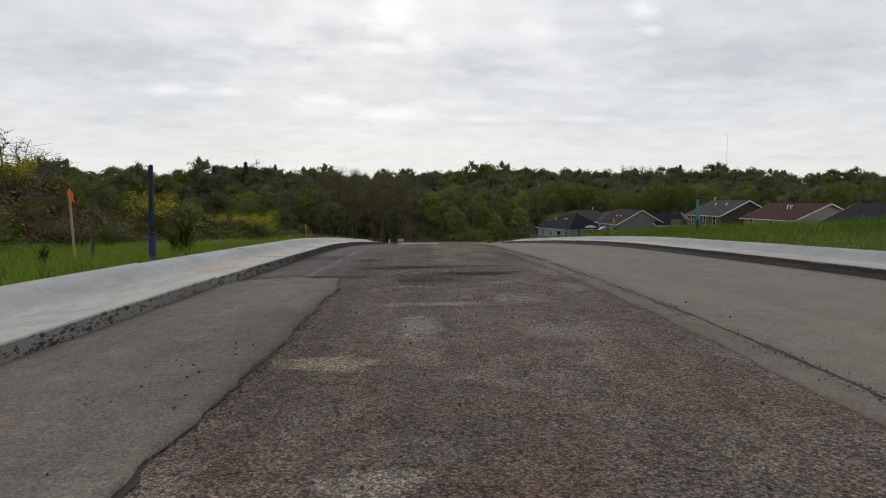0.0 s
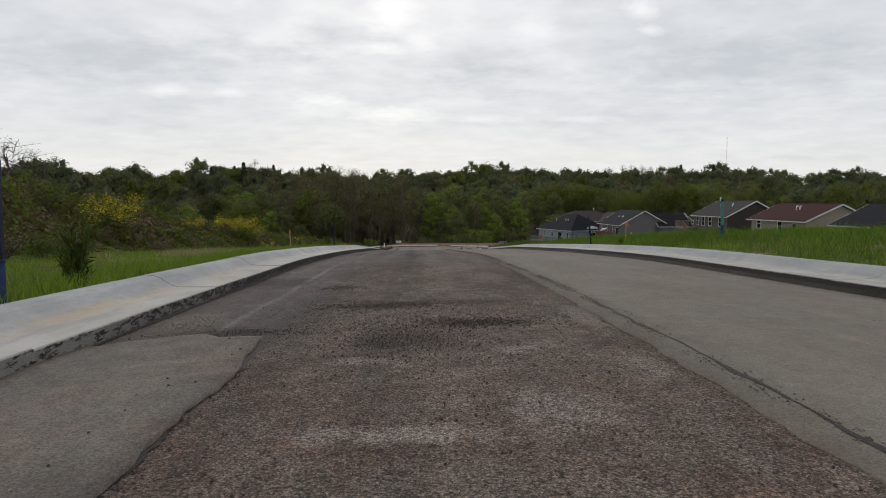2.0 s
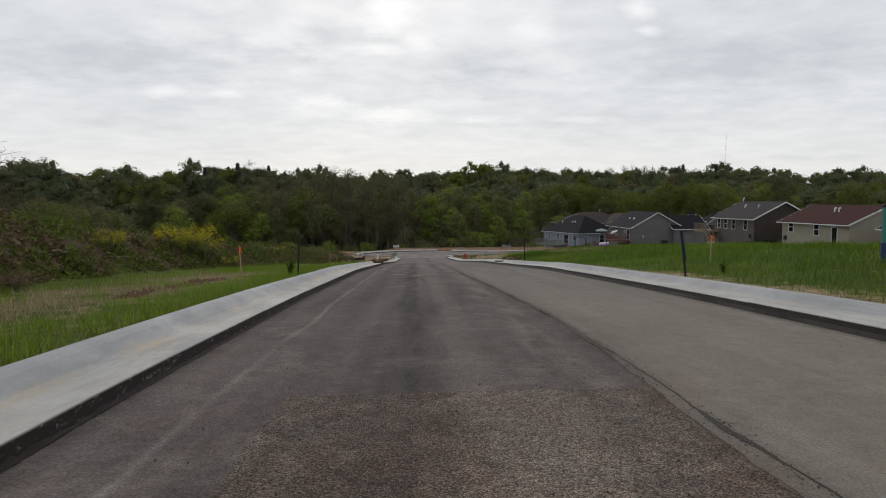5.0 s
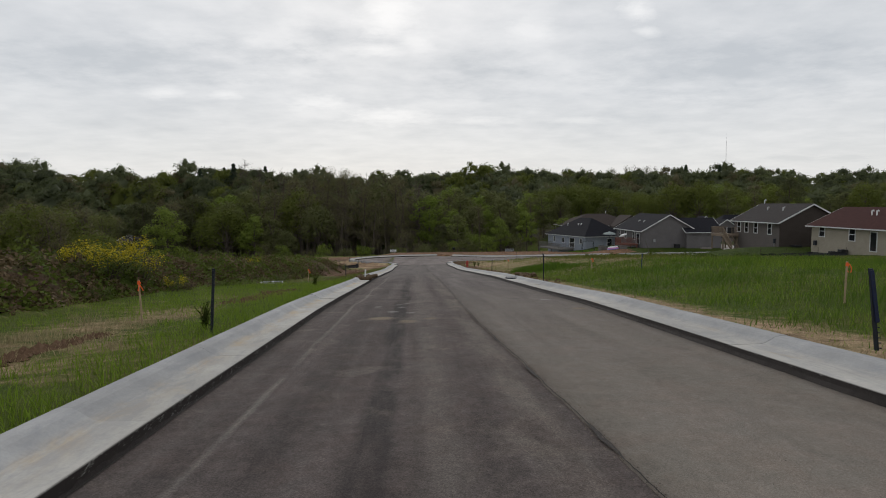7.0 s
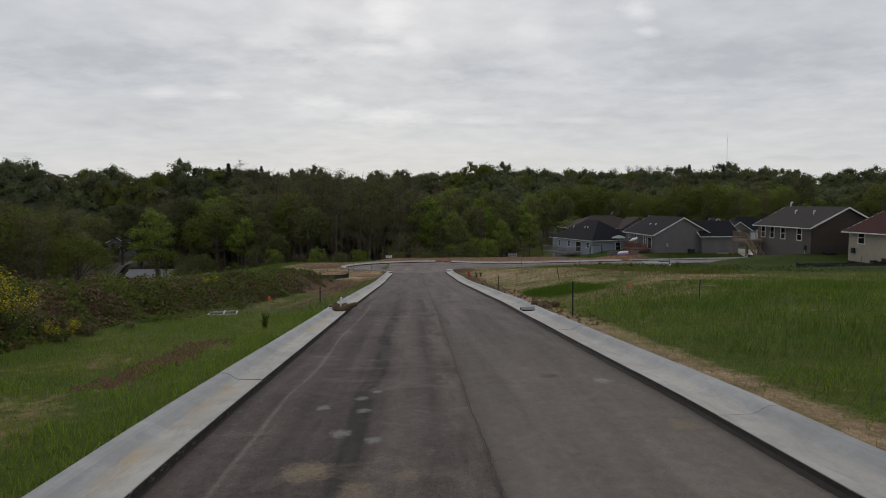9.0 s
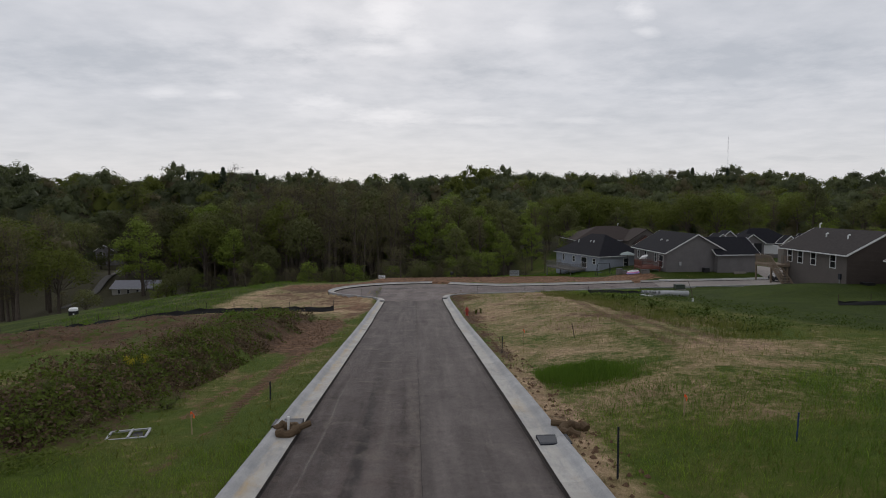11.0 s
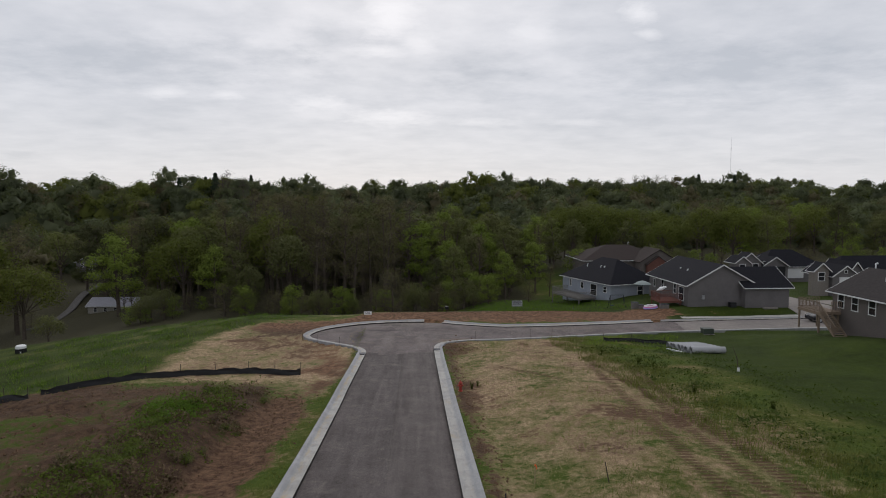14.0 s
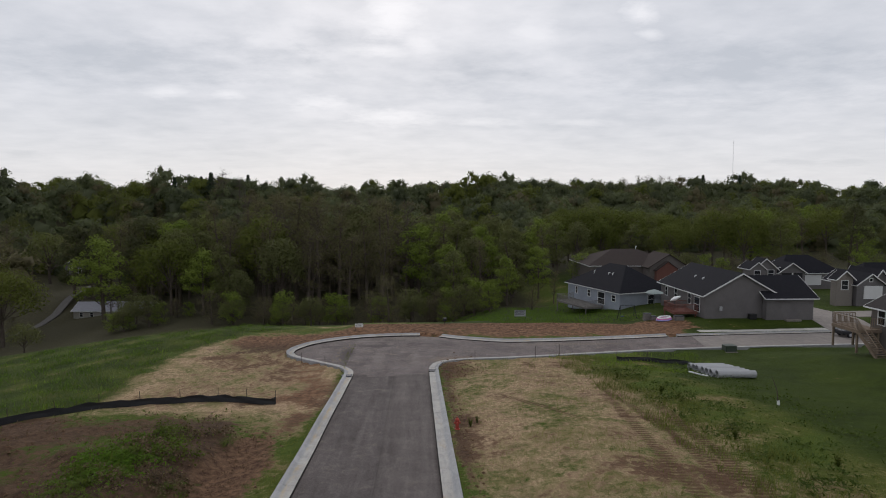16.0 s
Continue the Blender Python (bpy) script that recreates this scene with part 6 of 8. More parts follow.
# toys and furniture behind the houses
M_PINK = plain("pink_inflatable", (0.62, 0.20, 0.42), 0.4, 0.4, 0.15)
M_LILAC = plain("lilac_inflatable", (0.32, 0.30, 0.62), 0.4, 0.4, 0.15)
e = tagged(empty("inflatable_pool", (35.2, 121.6, ground_at(35.2, 121.6) + 0.02)), "pink and lilac inflatable pool lying on the lawn", "pool")
for r_, z_, mat in ((1.2, 0.13, M_LILAC), (1.12, 0.33, M_PINK), (1.0, 0.5, M_WHITE)):
    bm = bmesh.new()
    tube(bm, [(r_ * math.cos(a), 0.75 * r_ * math.sin(a), z_ + 0.12 * math.cos(a)) for a in np.linspace(0, 2 * math.pi, 22)], 0.12, 8, False)
    part("ring", bm, mat, e)
e.scale = (0.8, 0.8, 0.8)
e = tagged(empty("patio_umbrella", (37.7, 131.0, ground_at(37.7, 131.0))), "grey-green patio umbrella open between the houses", "umbrella")
bm = bmesh.new()
tube(bm, [(0, 0, -0.3), (0, 0, 3.0)], 0.03, 6)
part("pole", bm, M_STEEL, e)
bm = bmesh.new()
tube(bm, [(0, 0, 2.55), (0, 0, 2.85), (0, 0, 3.1)], [1.35, 0.9, 0.05], 8)
part("canopy", bm, plain("grey_green_canvas", (0.26, 0.30, 0.29), 0.9, 0.1), e)
e = tagged(empty("patio_umbrella", (38.2, 125.4, -6.6)), "white tilted patio umbrella standing on the red deck", "umbrella")
bm = bmesh.new()
tube(bm, [(0, 0, 0), (0.1, 0, 1.35)], 0.025, 6)
part("pole", bm, M_STEEL, e)
bm = bmesh.new()
tube(bm, [(-0.6, 0, 1.15), (0.1, 0, 1.42), (0.9, 0, 1.72)], [0.03, 0.30, 0.12], 8)
part("canopy", bm, M_WHITE, e)
for x, y, w_, hh in ((33.6, 123.4, 0.9, 0.9), (34.3, 122.9, 0.7, 0.5), (37.0, 121.2, 1.2, 0.5)):
    e = tagged(empty("storage_box", (x, y, ground_at(x, y))), "weathered grey storage box on the lawn", "box", "storage boxes")
    part("body", boxes((-w_ / 2, -0.35, -0.1, w_ / 2, 0.35, hh), bevel=0.02), M_DECK_GREY, e)
    part("lid", boxes((-w_ / 2 - 0.03, -0.38, hh, w_ / 2 + 0.03, 0.38, hh + 0.06), bevel=0.01), M_STEEL, e)
e = tagged(empty("swing_frame", (32.0, 126.5, ground_at(32.0, 126.5))), "grey swing frame with a blue seat behind the houses", "swing")
for a, b in (((-1.2, -0.6, -0.1), (-1.0, 0, 2.0)), ((-1.2, 0.6, -0.1), (-1.0, 0, 2.0)), ((1.2, -0.6, -0.1), (1.0, 0, 2.0)), ((1.2, 0.6, -0.1), (1.0, 0, 2.0)), ((-1.0, 0, 2.0), (1.0, 0, 2.0))):
    bm = bmesh.new()
    tube(bm, [a, b], 0.04, 6)
    part("bar", bm, M_STEEL, e)
part("seat", boxes((-0.9, -0.15, 0.4, -0.5, 0.15, 0.46), bevel=0.01), M_BLUE, e, "blue seat")


def car(x, y, turn, label):
    e = tagged(empty("car", (x, y, float(prof(y)) - STEP), turn), label, "car")
    paint = plain("dark_car_paint", (0.02, 0.021, 0.025), 0.25, 0.5, 0.1)
    bm = bmesh.new()
    outline = [(-2.2, 0.35), (2.2, 0.35), (2.25, 0.7), (1.3, 0.85), (0.6, 1.35), (-1.3, 1.38), (-2.0, 0.95), (-2.25, 0.8)]
    sides = [[bm.verts.new((a, s * (0.85 if b < 1 else 0.68), b)) for a, b in outline] for s in (-1, 1)]
    bm.faces.new(sides[0])
    bm.faces.new(sides[1][::-1])
    for i in range(len(outline)):
        j = (i + 1) % len(outline)
        bm.faces.new((sides[0][i], sides[0][j], sides[1][j], sides[1][i]))
    bmesh.ops.recalc_face_normals(bm, faces=bm.faces)
    bmesh.ops.bevel(bm, geom=bm.edges[:], offset=0.06, segments=2, affect="EDGES")
    part("body", bm, paint, e)
    part("side_glass", boxes((-1.3, -0.80, 0.92, 0.6, 0.80, 1.26), bevel=0.04), M_GLASS, e)
    for wx in (-1.35, 1.35):
        for wy in (-0.8, 0.8):
            bm = bmesh.new()
            tube(bm, [(wx, wy - 0.1, 0.33), (wx, wy + 0.1, 0.33)], 0.33, 14)
            tyre = part("tyre", bm, M_BLACK, e)
            bm = bmesh.new()
            tube(bm, [(wx, wy - 0.11, 0.33), (wx, wy + 0.11, 0.33)], 0.20, 10)
            part("rim", bm, M_PIPE, tyre)
    return e


car(54.6, 112.6, 0.06, "dark parked car on the concrete street")

# far radio mast
rm = tagged(empty("radio_mast", (800.0, 1500.0, ground_at(800.0, 1500.0))), "thin pale radio mast far behind the wooded ridge", "mast")
bm = bmesh.new()
for k in range(3):
    a = 2.1 * k
    tube(bm, [(1.2 * math.cos(a), 1.2 * math.sin(a), -2.0), (0.7 * math.cos(a), 0.7 * math.sin(a), 165.0 - rm.location.z)], 0.10, 4)
for i in range(40):
    z0 = i * (164 - rm.location.z) / 40
    tube(bm, [(1.0, 0, z0), (-0.6, 0.9, z0 + 2.2), (-0.6, -0.9, z0 + 4.4)], 0.05, 3)
part("lattice", bm, M_PIPE, rm)
bm = bmesh.new()
tube(bm, [(0, 0, 164 - rm.location.z), (0, 0, 174 - rm.location.z)], 0.12, 5)
part("antenna", bm, M_PIPE, rm)

# ---------------------------------------------------------------- trees and shrubs
def limb(pts, radii, sides):
    """Vertices and quads of a tapered round limb."""
    pts, out = np.array(pts, dtype=float), []
    for i in range(len(pts)):
        d = pts[min(i + 1, len(pts) - 1)] - pts[max(i - 1, 0)]
        d /= np.linalg.norm(d) + 1e-9
        s = np.cross(d, (0.31, 0.87, 0.2))
        s /= np.linalg.norm(s) + 1e-9
        u = np.cross(s, d)
        a = np.arange(sides) * 2 * np.pi / sides
        out.append(pts[i] + radii[i] * (np.cos(a)[:, None] * s + np.sin(a)[:, None] * u))
    k = np.arange(len(pts) * sides).reshape(len(pts), sides)
    n = np.roll(k, -1, axis=1)
    return np.vstack(out), np.stack([k[:-1], n[:-1], n[1:], k[1:]], axis=-1).reshape(-1, 4)


def join(bits):
    vs, fs, base = [], [], 0
    for v, f in bits:
        vs.append(v)
        fs.append(f + base)
        base += len(v)
    return np.vstack(vs), np.vstack(fs)


def leaf_quads(rng, centres, size, flat=0.35, outward=None):
    """A small bent-free leaf clump (one quad) at each centre, turned at random."""
    n = len(centres)
    nrm = rng.normal(size=(n, 3))
    nrm[:, 2] = np.abs(nrm[:, 2]) + flat
    if outward is not None:
        nrm = outward * 1.7 + rng.normal(size=(n, 3)) * 0.55 + (0, 0, flat)
    nrm /= np.linalg.norm(nrm, axis=1)[:, None]
    t = np.cross(nrm, rng.normal(size=(n, 3)))
    t /= np.linalg.norm(t, axis=1)[:, None]
    b = np.cross(nrm, t)
    s = size * rng.uniform(0.55, 1.35, size=(n, 1))
    q = np.stack([centres - t * s * 0.5 - b * s * 0.15, centres - t * s * 0.08 - b * s * 0.42, centres + t * s * 0.5 + b * s * 0.08, centres + t * s * 0.04 + b * s * 0.45], axis=1)
    return q.reshape(-1, 3), np.arange(n * 4).reshape(n, 4)


def leaf_tris(rng, centres, size, flat=0.35, outward=None):
    """A small three-cornered leaf spray at each centre, for crowns seen from afar."""
    q = leaf_quads(rng, centres, size * 1.25, flat, outward)[0].reshape(-1, 4, 3)
    n = len(q)
    return q[:, :3].reshape(-1, 3), np.arange(n * 3).reshape(n, 3)


def soft_leaves(rng, centres, size, outward, soft):
    """Leaf sprays whose shading follows the roundness of the crown."""
    v, f = leaf_tris(rng, centres, size, 0.3, outward)
    t = v.reshape(-1, 3, 3)
    soft = soft / np.linalg.norm(soft, axis=1)[:, None]
    away = np.einsum("ij,ij->i", np.cross(t[:, 1] - t[:, 0], t[:, 2] - t[:, 0]), soft) < 0
    t[away] = t[away][:, ::-1]
    return t.reshape(-1, 3), f, np.repeat(soft, 3, axis=0)


def tree_shape(seed, h, width, low, leaves, leaf, spread_out=1.0, twigs=0):
    """Trunk and crown of a broad-leaved tree: limbs that end in leafy lobes with gaps between."""
    rng = np.random.default_rng(seed)
    bits, lobes = [], []
    bend = rng.normal(size=2) * 0.04 * h
    trunk = [np.array((bend[0] * t * t, bend[1] * t * t, h * 0.86 * t - 0.4 * (t == 0))) for t in np.linspace(0, 1, 7)]
    r0 = 0.013 * h + 0.05
    bits.append(limb(trunk, [r0 * (1.25 - 1.1 * t) + 0.02 for t in np.linspace(0, 1, 7)], 6))
    nl = int(16 * spread_out) + 4
    for i in range(nl):
        t = low + (0.95 - low) * (i + rng.uniform(0, 0.8)) / nl
        p = np.array((bend[0] * t * t, bend[1] * t * t, h * 0.86 * t))
        a = i * 2.4 + rng.uniform(-0.5, 0.5)
        shape = math.sin(math.pi * min(1, (t - low) / (1 - low) * 0.8 + 0.22))
        reach = width * 0.5 * shape * rng.uniform(0.55, 1.0)
        rise = h * rng.uniform(0.06, 0.20)
        q = p + np.array((math.cos(a) * reach, math.sin(a) * reach, rise))
        mid = (p + q) / 2 + np.array((0, 0, -0.02 * h)) + rng.normal(size=3) * 0.03 * reach
        bits.append(limb([p, mid, q], [r0 * 0.42 * (1.1 - t), r0 * 0.28 * (1.1 - t), 0.02], 4))
        lobes.append((q, width * rng.uniform(0.11, 0.19)))
        for k in range(2 + twigs):
            g = p + (q - p) * rng.uniform(0.35, 0.9)
            e = g + np.array((rng.normal(), rng.normal(), rng.uniform(0.2, 1.2))) * width * 0.13
            bits.append(limb([g, e], [r0 * 0.14, 0.012], 3))
            lobes.append((e, width * rng.uniform(0.09, 0.16)))
    lobes.append((np.array((bend[0], bend[1], h * 0.92)), width * 0.16))
    w_ = np.array([r for _, r in lobes]) ** 2
    pick = rng.choice(len(lobes), leaves, p=w_ / w_.sum())
    d = rng.normal(size=(leaves, 3))
    d /= np.linalg.norm(d, axis=1)[:, None]
    c = np.array([lobes[i][0] for i in pick]) + d * (np.array([lobes[i][1] for i in pick]) * rng.uniform(0.35, 1.12, leaves) ** 0.7)[:, None] * np.array((1, 1, 0.8))
    axis = c - np.array((bend[0] * 0.5, bend[1] * 0.5, h * 0.45))
    soft = d * 0.75 + axis / np.linalg.norm(axis, axis=1)[:, None] * 0.55 + rng.normal(size=d.shape) * 0.16 + (0, 0, 0.15)
    (tv, tf), (lv, lf, ln) = join(bits), soft_leaves(rng, c, leaf, d, soft)
    fit = h / lv[:, 2].max()
    return (tv * (1, 1, fit), tf), (lv * (1, 1, fit), lf, ln)


def dome_shape(seed, h, width, leaves, leaf):
    """A broad round-headed tree: limbs rising to lobes that fill a dome."""
    rng = np.random.default_rng(seed)
    r0 = 0.014 * h + 0.06
    bits = [limb([(0, 0, -0.4), (0.1, 0, h * 0.25), (0.2, 0.1, h * 0.6)], [r0 * 1.3, r0, r0 * 0.5], 6)]
    lobes = []
    for i in range(34):
        up_ = 1 - 1.15 * (i + 0.5) / 34
        a = i * 2.4 + rng.uniform(-0.4, 0.4)
        flat = math.sqrt(max(0.0, 1 - up_ * up_))
        reach = rng.uniform(0.78, 1.0)
        q = np.array((math.cos(a) * flat * width * 0.40 * reach, math.sin(a) * flat * width * 0.40 * reach, h * (0.50 + 0.40 * up_ * reach)))
        lobes.append((q, width * rng.uniform(0.09, 0.17)))
        if i % 2 == 0:
            bits.append(limb([(0.1, 0.05, h * rng.uniform(0.2, 0.45)), q * (0.5, 0.5, 0.8), q], [r0 * 0.4, r0 * 0.25, 0.03], 4))
    w_ = np.array([r for _, r in lobes]) ** 2
    pick = rng.choice(len(lobes), leaves, p=w_ / w_.sum())
    d = rng.normal(size=(leaves, 3)) + (0, 0, 0.25)
    d /= np.linalg.norm(d, axis=1)[:, None]
    c = np.array([lobes[i][0] for i in pick]) + d * (np.array([lobes[i][1] for i in pick]) * rng.uniform(0.6, 1.15, leaves))[:, None]
    axis = c - (0.1, 0.05, h * 0.42)
    soft = d * 0.65 + axis / np.linalg.norm(axis, axis=1)[:, None] * 0.7 + rng.normal(size=d.shape) * 0.15
    (tv, tf), (lv, lf, ln) = join(bits), soft_leaves(rng, c, leaf, d, soft)
    fit = h / lv[:, 2].max()
    return (tv * (1, 1, fit), tf), (lv * (1, 1, fit), lf, ln)


def conifer_shape(seed, h, width, leaves, leaf):
    rng = np.random.default_rng(seed)
    bits = [limb([(0, 0, -0.4), (0, 0, h * 0.5), (0, 0, h)], [0.016 * h, 0.010 * h, 0.01], 6)]
    t = rng.uniform(0.12, 1.0, leaves) ** 0.8
    a = rng.uniform(0, 2 * np.pi, leaves)
    tier = 0.75 + 0.25 * np.sin(t * 60)
    r = width * 0.5 * (1.02 - t) ** 0.55 * tier * rng.uniform(0.25, 1.0, leaves) ** 0.5
    c = np.stack([np.cos(a) * r, np.sin(a) * r, t * h - 0.12 * r], axis=1)
    out = np.stack([np.cos(a), np.sin(a), np.full(leaves, 0.5)], axis=1)
    return join(bits), soft_leaves(rng, c, leaf, out, out)


KIND_SHAPES = collections.defaultdict(list)


def tree_kind(kind, label, shape):
    """A tree in the collection of models: an Empty with trunk and crown."""
    (tv, tf), (lv, lf, ln) = shape
    KIND_SHAPES[kind].append(shape)
    e = tagged(empty("tree"), label, "tree", "trees of the wood")
    raw("trunk", tv, tf, M_BARK, e, True)
    raw("crown", lv, lf, LEAVES[kind], e, normals=ln)
    return e


MODELS = {
    "bright": [tree_kind("bright", "tall broad-leaved tree with fresh bright green crown", tree_shape(s, 18, w_, 0.16, 4300, 0.43)) for s, w_ in ((1, 9.0), (2, 8.0))],
    "mid": [tree_kind("mid", "tall broad-leaved tree with mid-green crown", shape(s)) for s, shape in ((3, lambda s: tree_shape(s, 18, 8.5, 0.14, 4000, 0.43)), (4, lambda s: dome_shape(s, 18, 10.5, 3900, 0.48)), (5, lambda s: tree_shape(s, 18, 9.5, 0.14, 4000, 0.43)))],
    "olive": [tree_kind("olive", "wide tree with dense olive-green crown", dome_shape(s, 18, w_, 4600, 0.52)) for s, w_ in ((6, 16.5), (7, 13.0))],
    "dark": [tree_kind("dark", "tall tree with dark green crown", tree_shape(s, 18, w_, 0.12, 4300, 0.43)) for s, w_ in ((8, 8.0), (9, 9.0))],
    "brown": [tree_kind("brown", "tall thin tree with sparse budding brown twigs", tree_shape(s, 20, w_, 0.28, 2600, 0.26, 1.2, 4)) for s, w_ in ((10, 7.5), (11, 6.0), (12, 8.5))],
    "bare": [tree_kind("brown", "bare leafless tree with fine twigs", tree_shape(16, 20, 9.5, 0.22, 160, 0.25, 1.5, 6))],
    "needle": [tree_kind("needle", "dark pointed conifer on the hillside", conifer_shape(13, 18, 9.0, 2400, 0.6))],
    "bush": [tree_kind("bright", "low bushy tree with fresh green leaves", tree_shape(14, 8, 6.0, 0.05, 2800, 0.28, 1.0)), tree_kind("mid", "low bushy mid-green tree", dome_shape(15, 8, 7.5, 2600, 0.30)), tree_kind("brown", "low thicket of budding brown twigs", tree_shape(17, 8, 7.0, 0.04, 1700, 0.20, 1.2, 3))],
}
USED = set()


def plant(kind, x, y, height, rnd_, turn=None):
    m = rnd_.choice(MODELS[kind])
    model_h = {"brown": 20.0, "bare": 20.0, "bush": 8.0}.get(kind, 18.0)
    s = height / model_h
    mat = Matrix.Translation((x, y, ground_at(x, y) - 0.2)) @ Matrix.Rotation(rnd_.uniform(0, 6.28) if turn is None else turn, 4, "Z") @ Matrix.Diagonal((s * rnd_.uniform(0.9, 1.15), s * rnd_.uniform(0.9, 1.15), s, 1))
    if m.name not in USED:
        USED.add(m.name)
        m.matrix_world = mat
        return m
    return copy_thing(m, mat @ Matrix.Diagonal((1 / m.scale.x, 1 / m.scale.y, 1 / m.scale.z, 1)))


rnd = random.Random(77)
placed = []


def room(x, y, gap_):
    return all((x - a) ** 2 + (y - b) ** 2 > gap_ * gap_ for a, b in placed)


def plant_to(kind, x, y, top, rnd_):
    """A tree whose tip reaches the level top."""
    return plant(kind, x, y, max(5.0, top - ground_at(x, y)), rnd_)


# trees that stand out
for kind, x, y, top in (("bright", -56, 193, 4.6), ("bright", -70, 184, 1.2), ("bright", 14, 229, 8.2), ("bright", 3, 184, 4.0), ("bright", 10, 176, 0.0), ("mid", 15, 180, 1.0), ("bright", 19, 190, 0.5), ("olive", -52, 178, 1.5), ("bright", -43, 172, -1.0), ("mid", -37, 170, 0.0), ("mid", -26, 170, 1.5), ("brown", -20, 168, 3.5), ("brown", -12, 170, 2.5), ("brown", -5, 172, 3.0), ("dark", 6, 168, -4.0), ("mid", -33, 164, -5.0), ("bright", 24.5, 213, 1.8), ("mid", 30, 207, 1.0),
                        ("brown", -17, 195, 9.5), ("brown", -24, 190, 9.0), ("mid", -12, 200, 9.0), ("dark", -35, 198, 6.5), ("brown", -6, 186, 8.0), ("brown", -9, 180, 5.5), ("brown", -15, 178, 6.5),
                        ("brown", 9, 190, 4.5), ("mid", -46, 184, 5.0), ("brown", -40, 180, 6.0), ("brown", -30, 176, 6.0), ("olive", -33, 183, 6.5), ("bare", -30, 187, 9.0), ("bare", -20, 181, 6.0), ("bare", 0, 184, 5.0),
                        ("bare", -66.9, 98, 13.0), ("bare", -64, 98, 11.0), ("bare", -61.4, 99, 9.6), ("bare", -91.5, 340, 25.5), ("bare", -96, 344, 23.0), ("bare", -86, 346, 22.0), ("brown", -86, 160, 0.0), ("brown", -92, 168, 2.0), ("olive", -99, 174, 3.0), ("brown", -104, 180, 4.0), ("brown", -110, 186, 5.0), ("brown", -96, 187, 4.0), ("brown", -90, 178, 1.0), ("bush", -2.7, 152, -4.2), ("bush", -6.0, 154, -7.5), ("bush", 6, 158, -8.0), ("bush", -13, 158, -8.5)):
    plant_to(kind, x, y, top, rnd)
    placed.append((x, y))
for i in range(15):
    x, y = -47 + i * 3.4 + rnd.uniform(-1.2, 1.2), rnd.uniform(184, 206)
    plant_to(rnd.choice(("brown", "brown", "bare")), x, y, rnd.uniform(9.5, 12.6), rnd)
    placed.append((x, y))
for kind, x, y, top in (("needle", 198, 440, 28.0), ("needle", 219, 432, 27.5), ("needle", -120, 352, 21.5), ("needle", -101, 350, 23.8), ("needle", -108, 356, 22.0), ("brown", 148, 452, 27.5), ("brown", 157, 448, 28.5), ("bare", 163, 450, 29.0), ("brown", 171, 446, 28.6), ("bare", 178, 448, 28.0), ("brown", 184, 444, 27.0), ("brown", 126, 440, 25.0), ("dark", -140, 332, 16.6), ("mid", -134, 322, 15.4), ("olive", -151, 350, 17.0), ("olive", 44, 420, 24.0), ("mid", 62, 425, 25.5)):
    plant_to(kind, x, y, top, rnd)
for kind, x, y, hh in (("olive", 42, 210, 15.5), ("olive", 49, 212, 17), ("olive", 57, 214, 17.5), ("olive", 64, 213, 16), ("olive", 53, 205, 13),
                       ("needle", -20.4, 300, 17), ("needle", -91.4, 381.8, 16), ("bush", -66, 150, 6), ("olive", -82, 168, 17), ("brown", -92, 166, 18),
                       ("mid", -80, 112, 14), ("brown", -73, 197, 6.5), ("brown", -69, 196, 8.5), ("brown", -65, 199, 8.0), ("bush", -92, 186, 5.0), ("brown", -61, 194, 9), ("bare", -76, 199, 7)):
    plant(kind, x, y, hh, rnd)
    placed.append((x, y))

for x, y, hh in ((10, 166, 14), (16, 170, 15), (21, 165, 11), (24, 176, 16), (29, 172, 12), (33, 186, 15), (27, 190, 18), (18, 184, 17), (12, 196, 19), (34, 197, 16), (22, 200, 19), (30, 162, 7), (38, 192, 14), (44, 196, 13)):
    plant(rnd.choice(("bright", "mid", "mid", "brown")), x, y, hh, rnd)
    placed.append((x, y))

# the wood behind the bulb, thicker with distance
tries = 0
count = 0
while count < 125 and tries < 6000:
    tries += 1
    x, y = rnd.uniform(-95, 66), rnd.triangular(172, 250, 215)
    if x > 26 and y < 190 + (x - 26) * 0.3 or (-0.68 * (y - 46) < x - 2 < -0.42 * (y - 46) and y < 214) or (x < -55 and y < 172):
        continue
    if not room(x, y, 4.6):
        continue
    placed.append((x, y))
    kind = rnd.choices(("mid", "dark", "brown", "olive", "bright"), (34, 18, 34, 10, 4))[0]
    top = rnd.uniform(0.0, 7.0) if y > 190 else rnd.uniform(-3, 3.0)
    plant_to(kind, x, y, top - (3 if x > 22 else 0), rnd)
    count += 1
for i in range(64):
    x = rnd.uniform(-58, 24)
    plant("bush", x, 152 + rnd.uniform(0, 18) + max(0, -x - 30) * 0.3, rnd.uniform(2.5, 7.5), rnd)
for i in range(30):
    x = 40 + i * 3.3 + rnd.uniform(-1, 1)
    plant("bush", x, rnd.uniform(176, 186) + max(0, x - 100) * 0.2, rnd.uniform(4.0, 7.5), rnd)


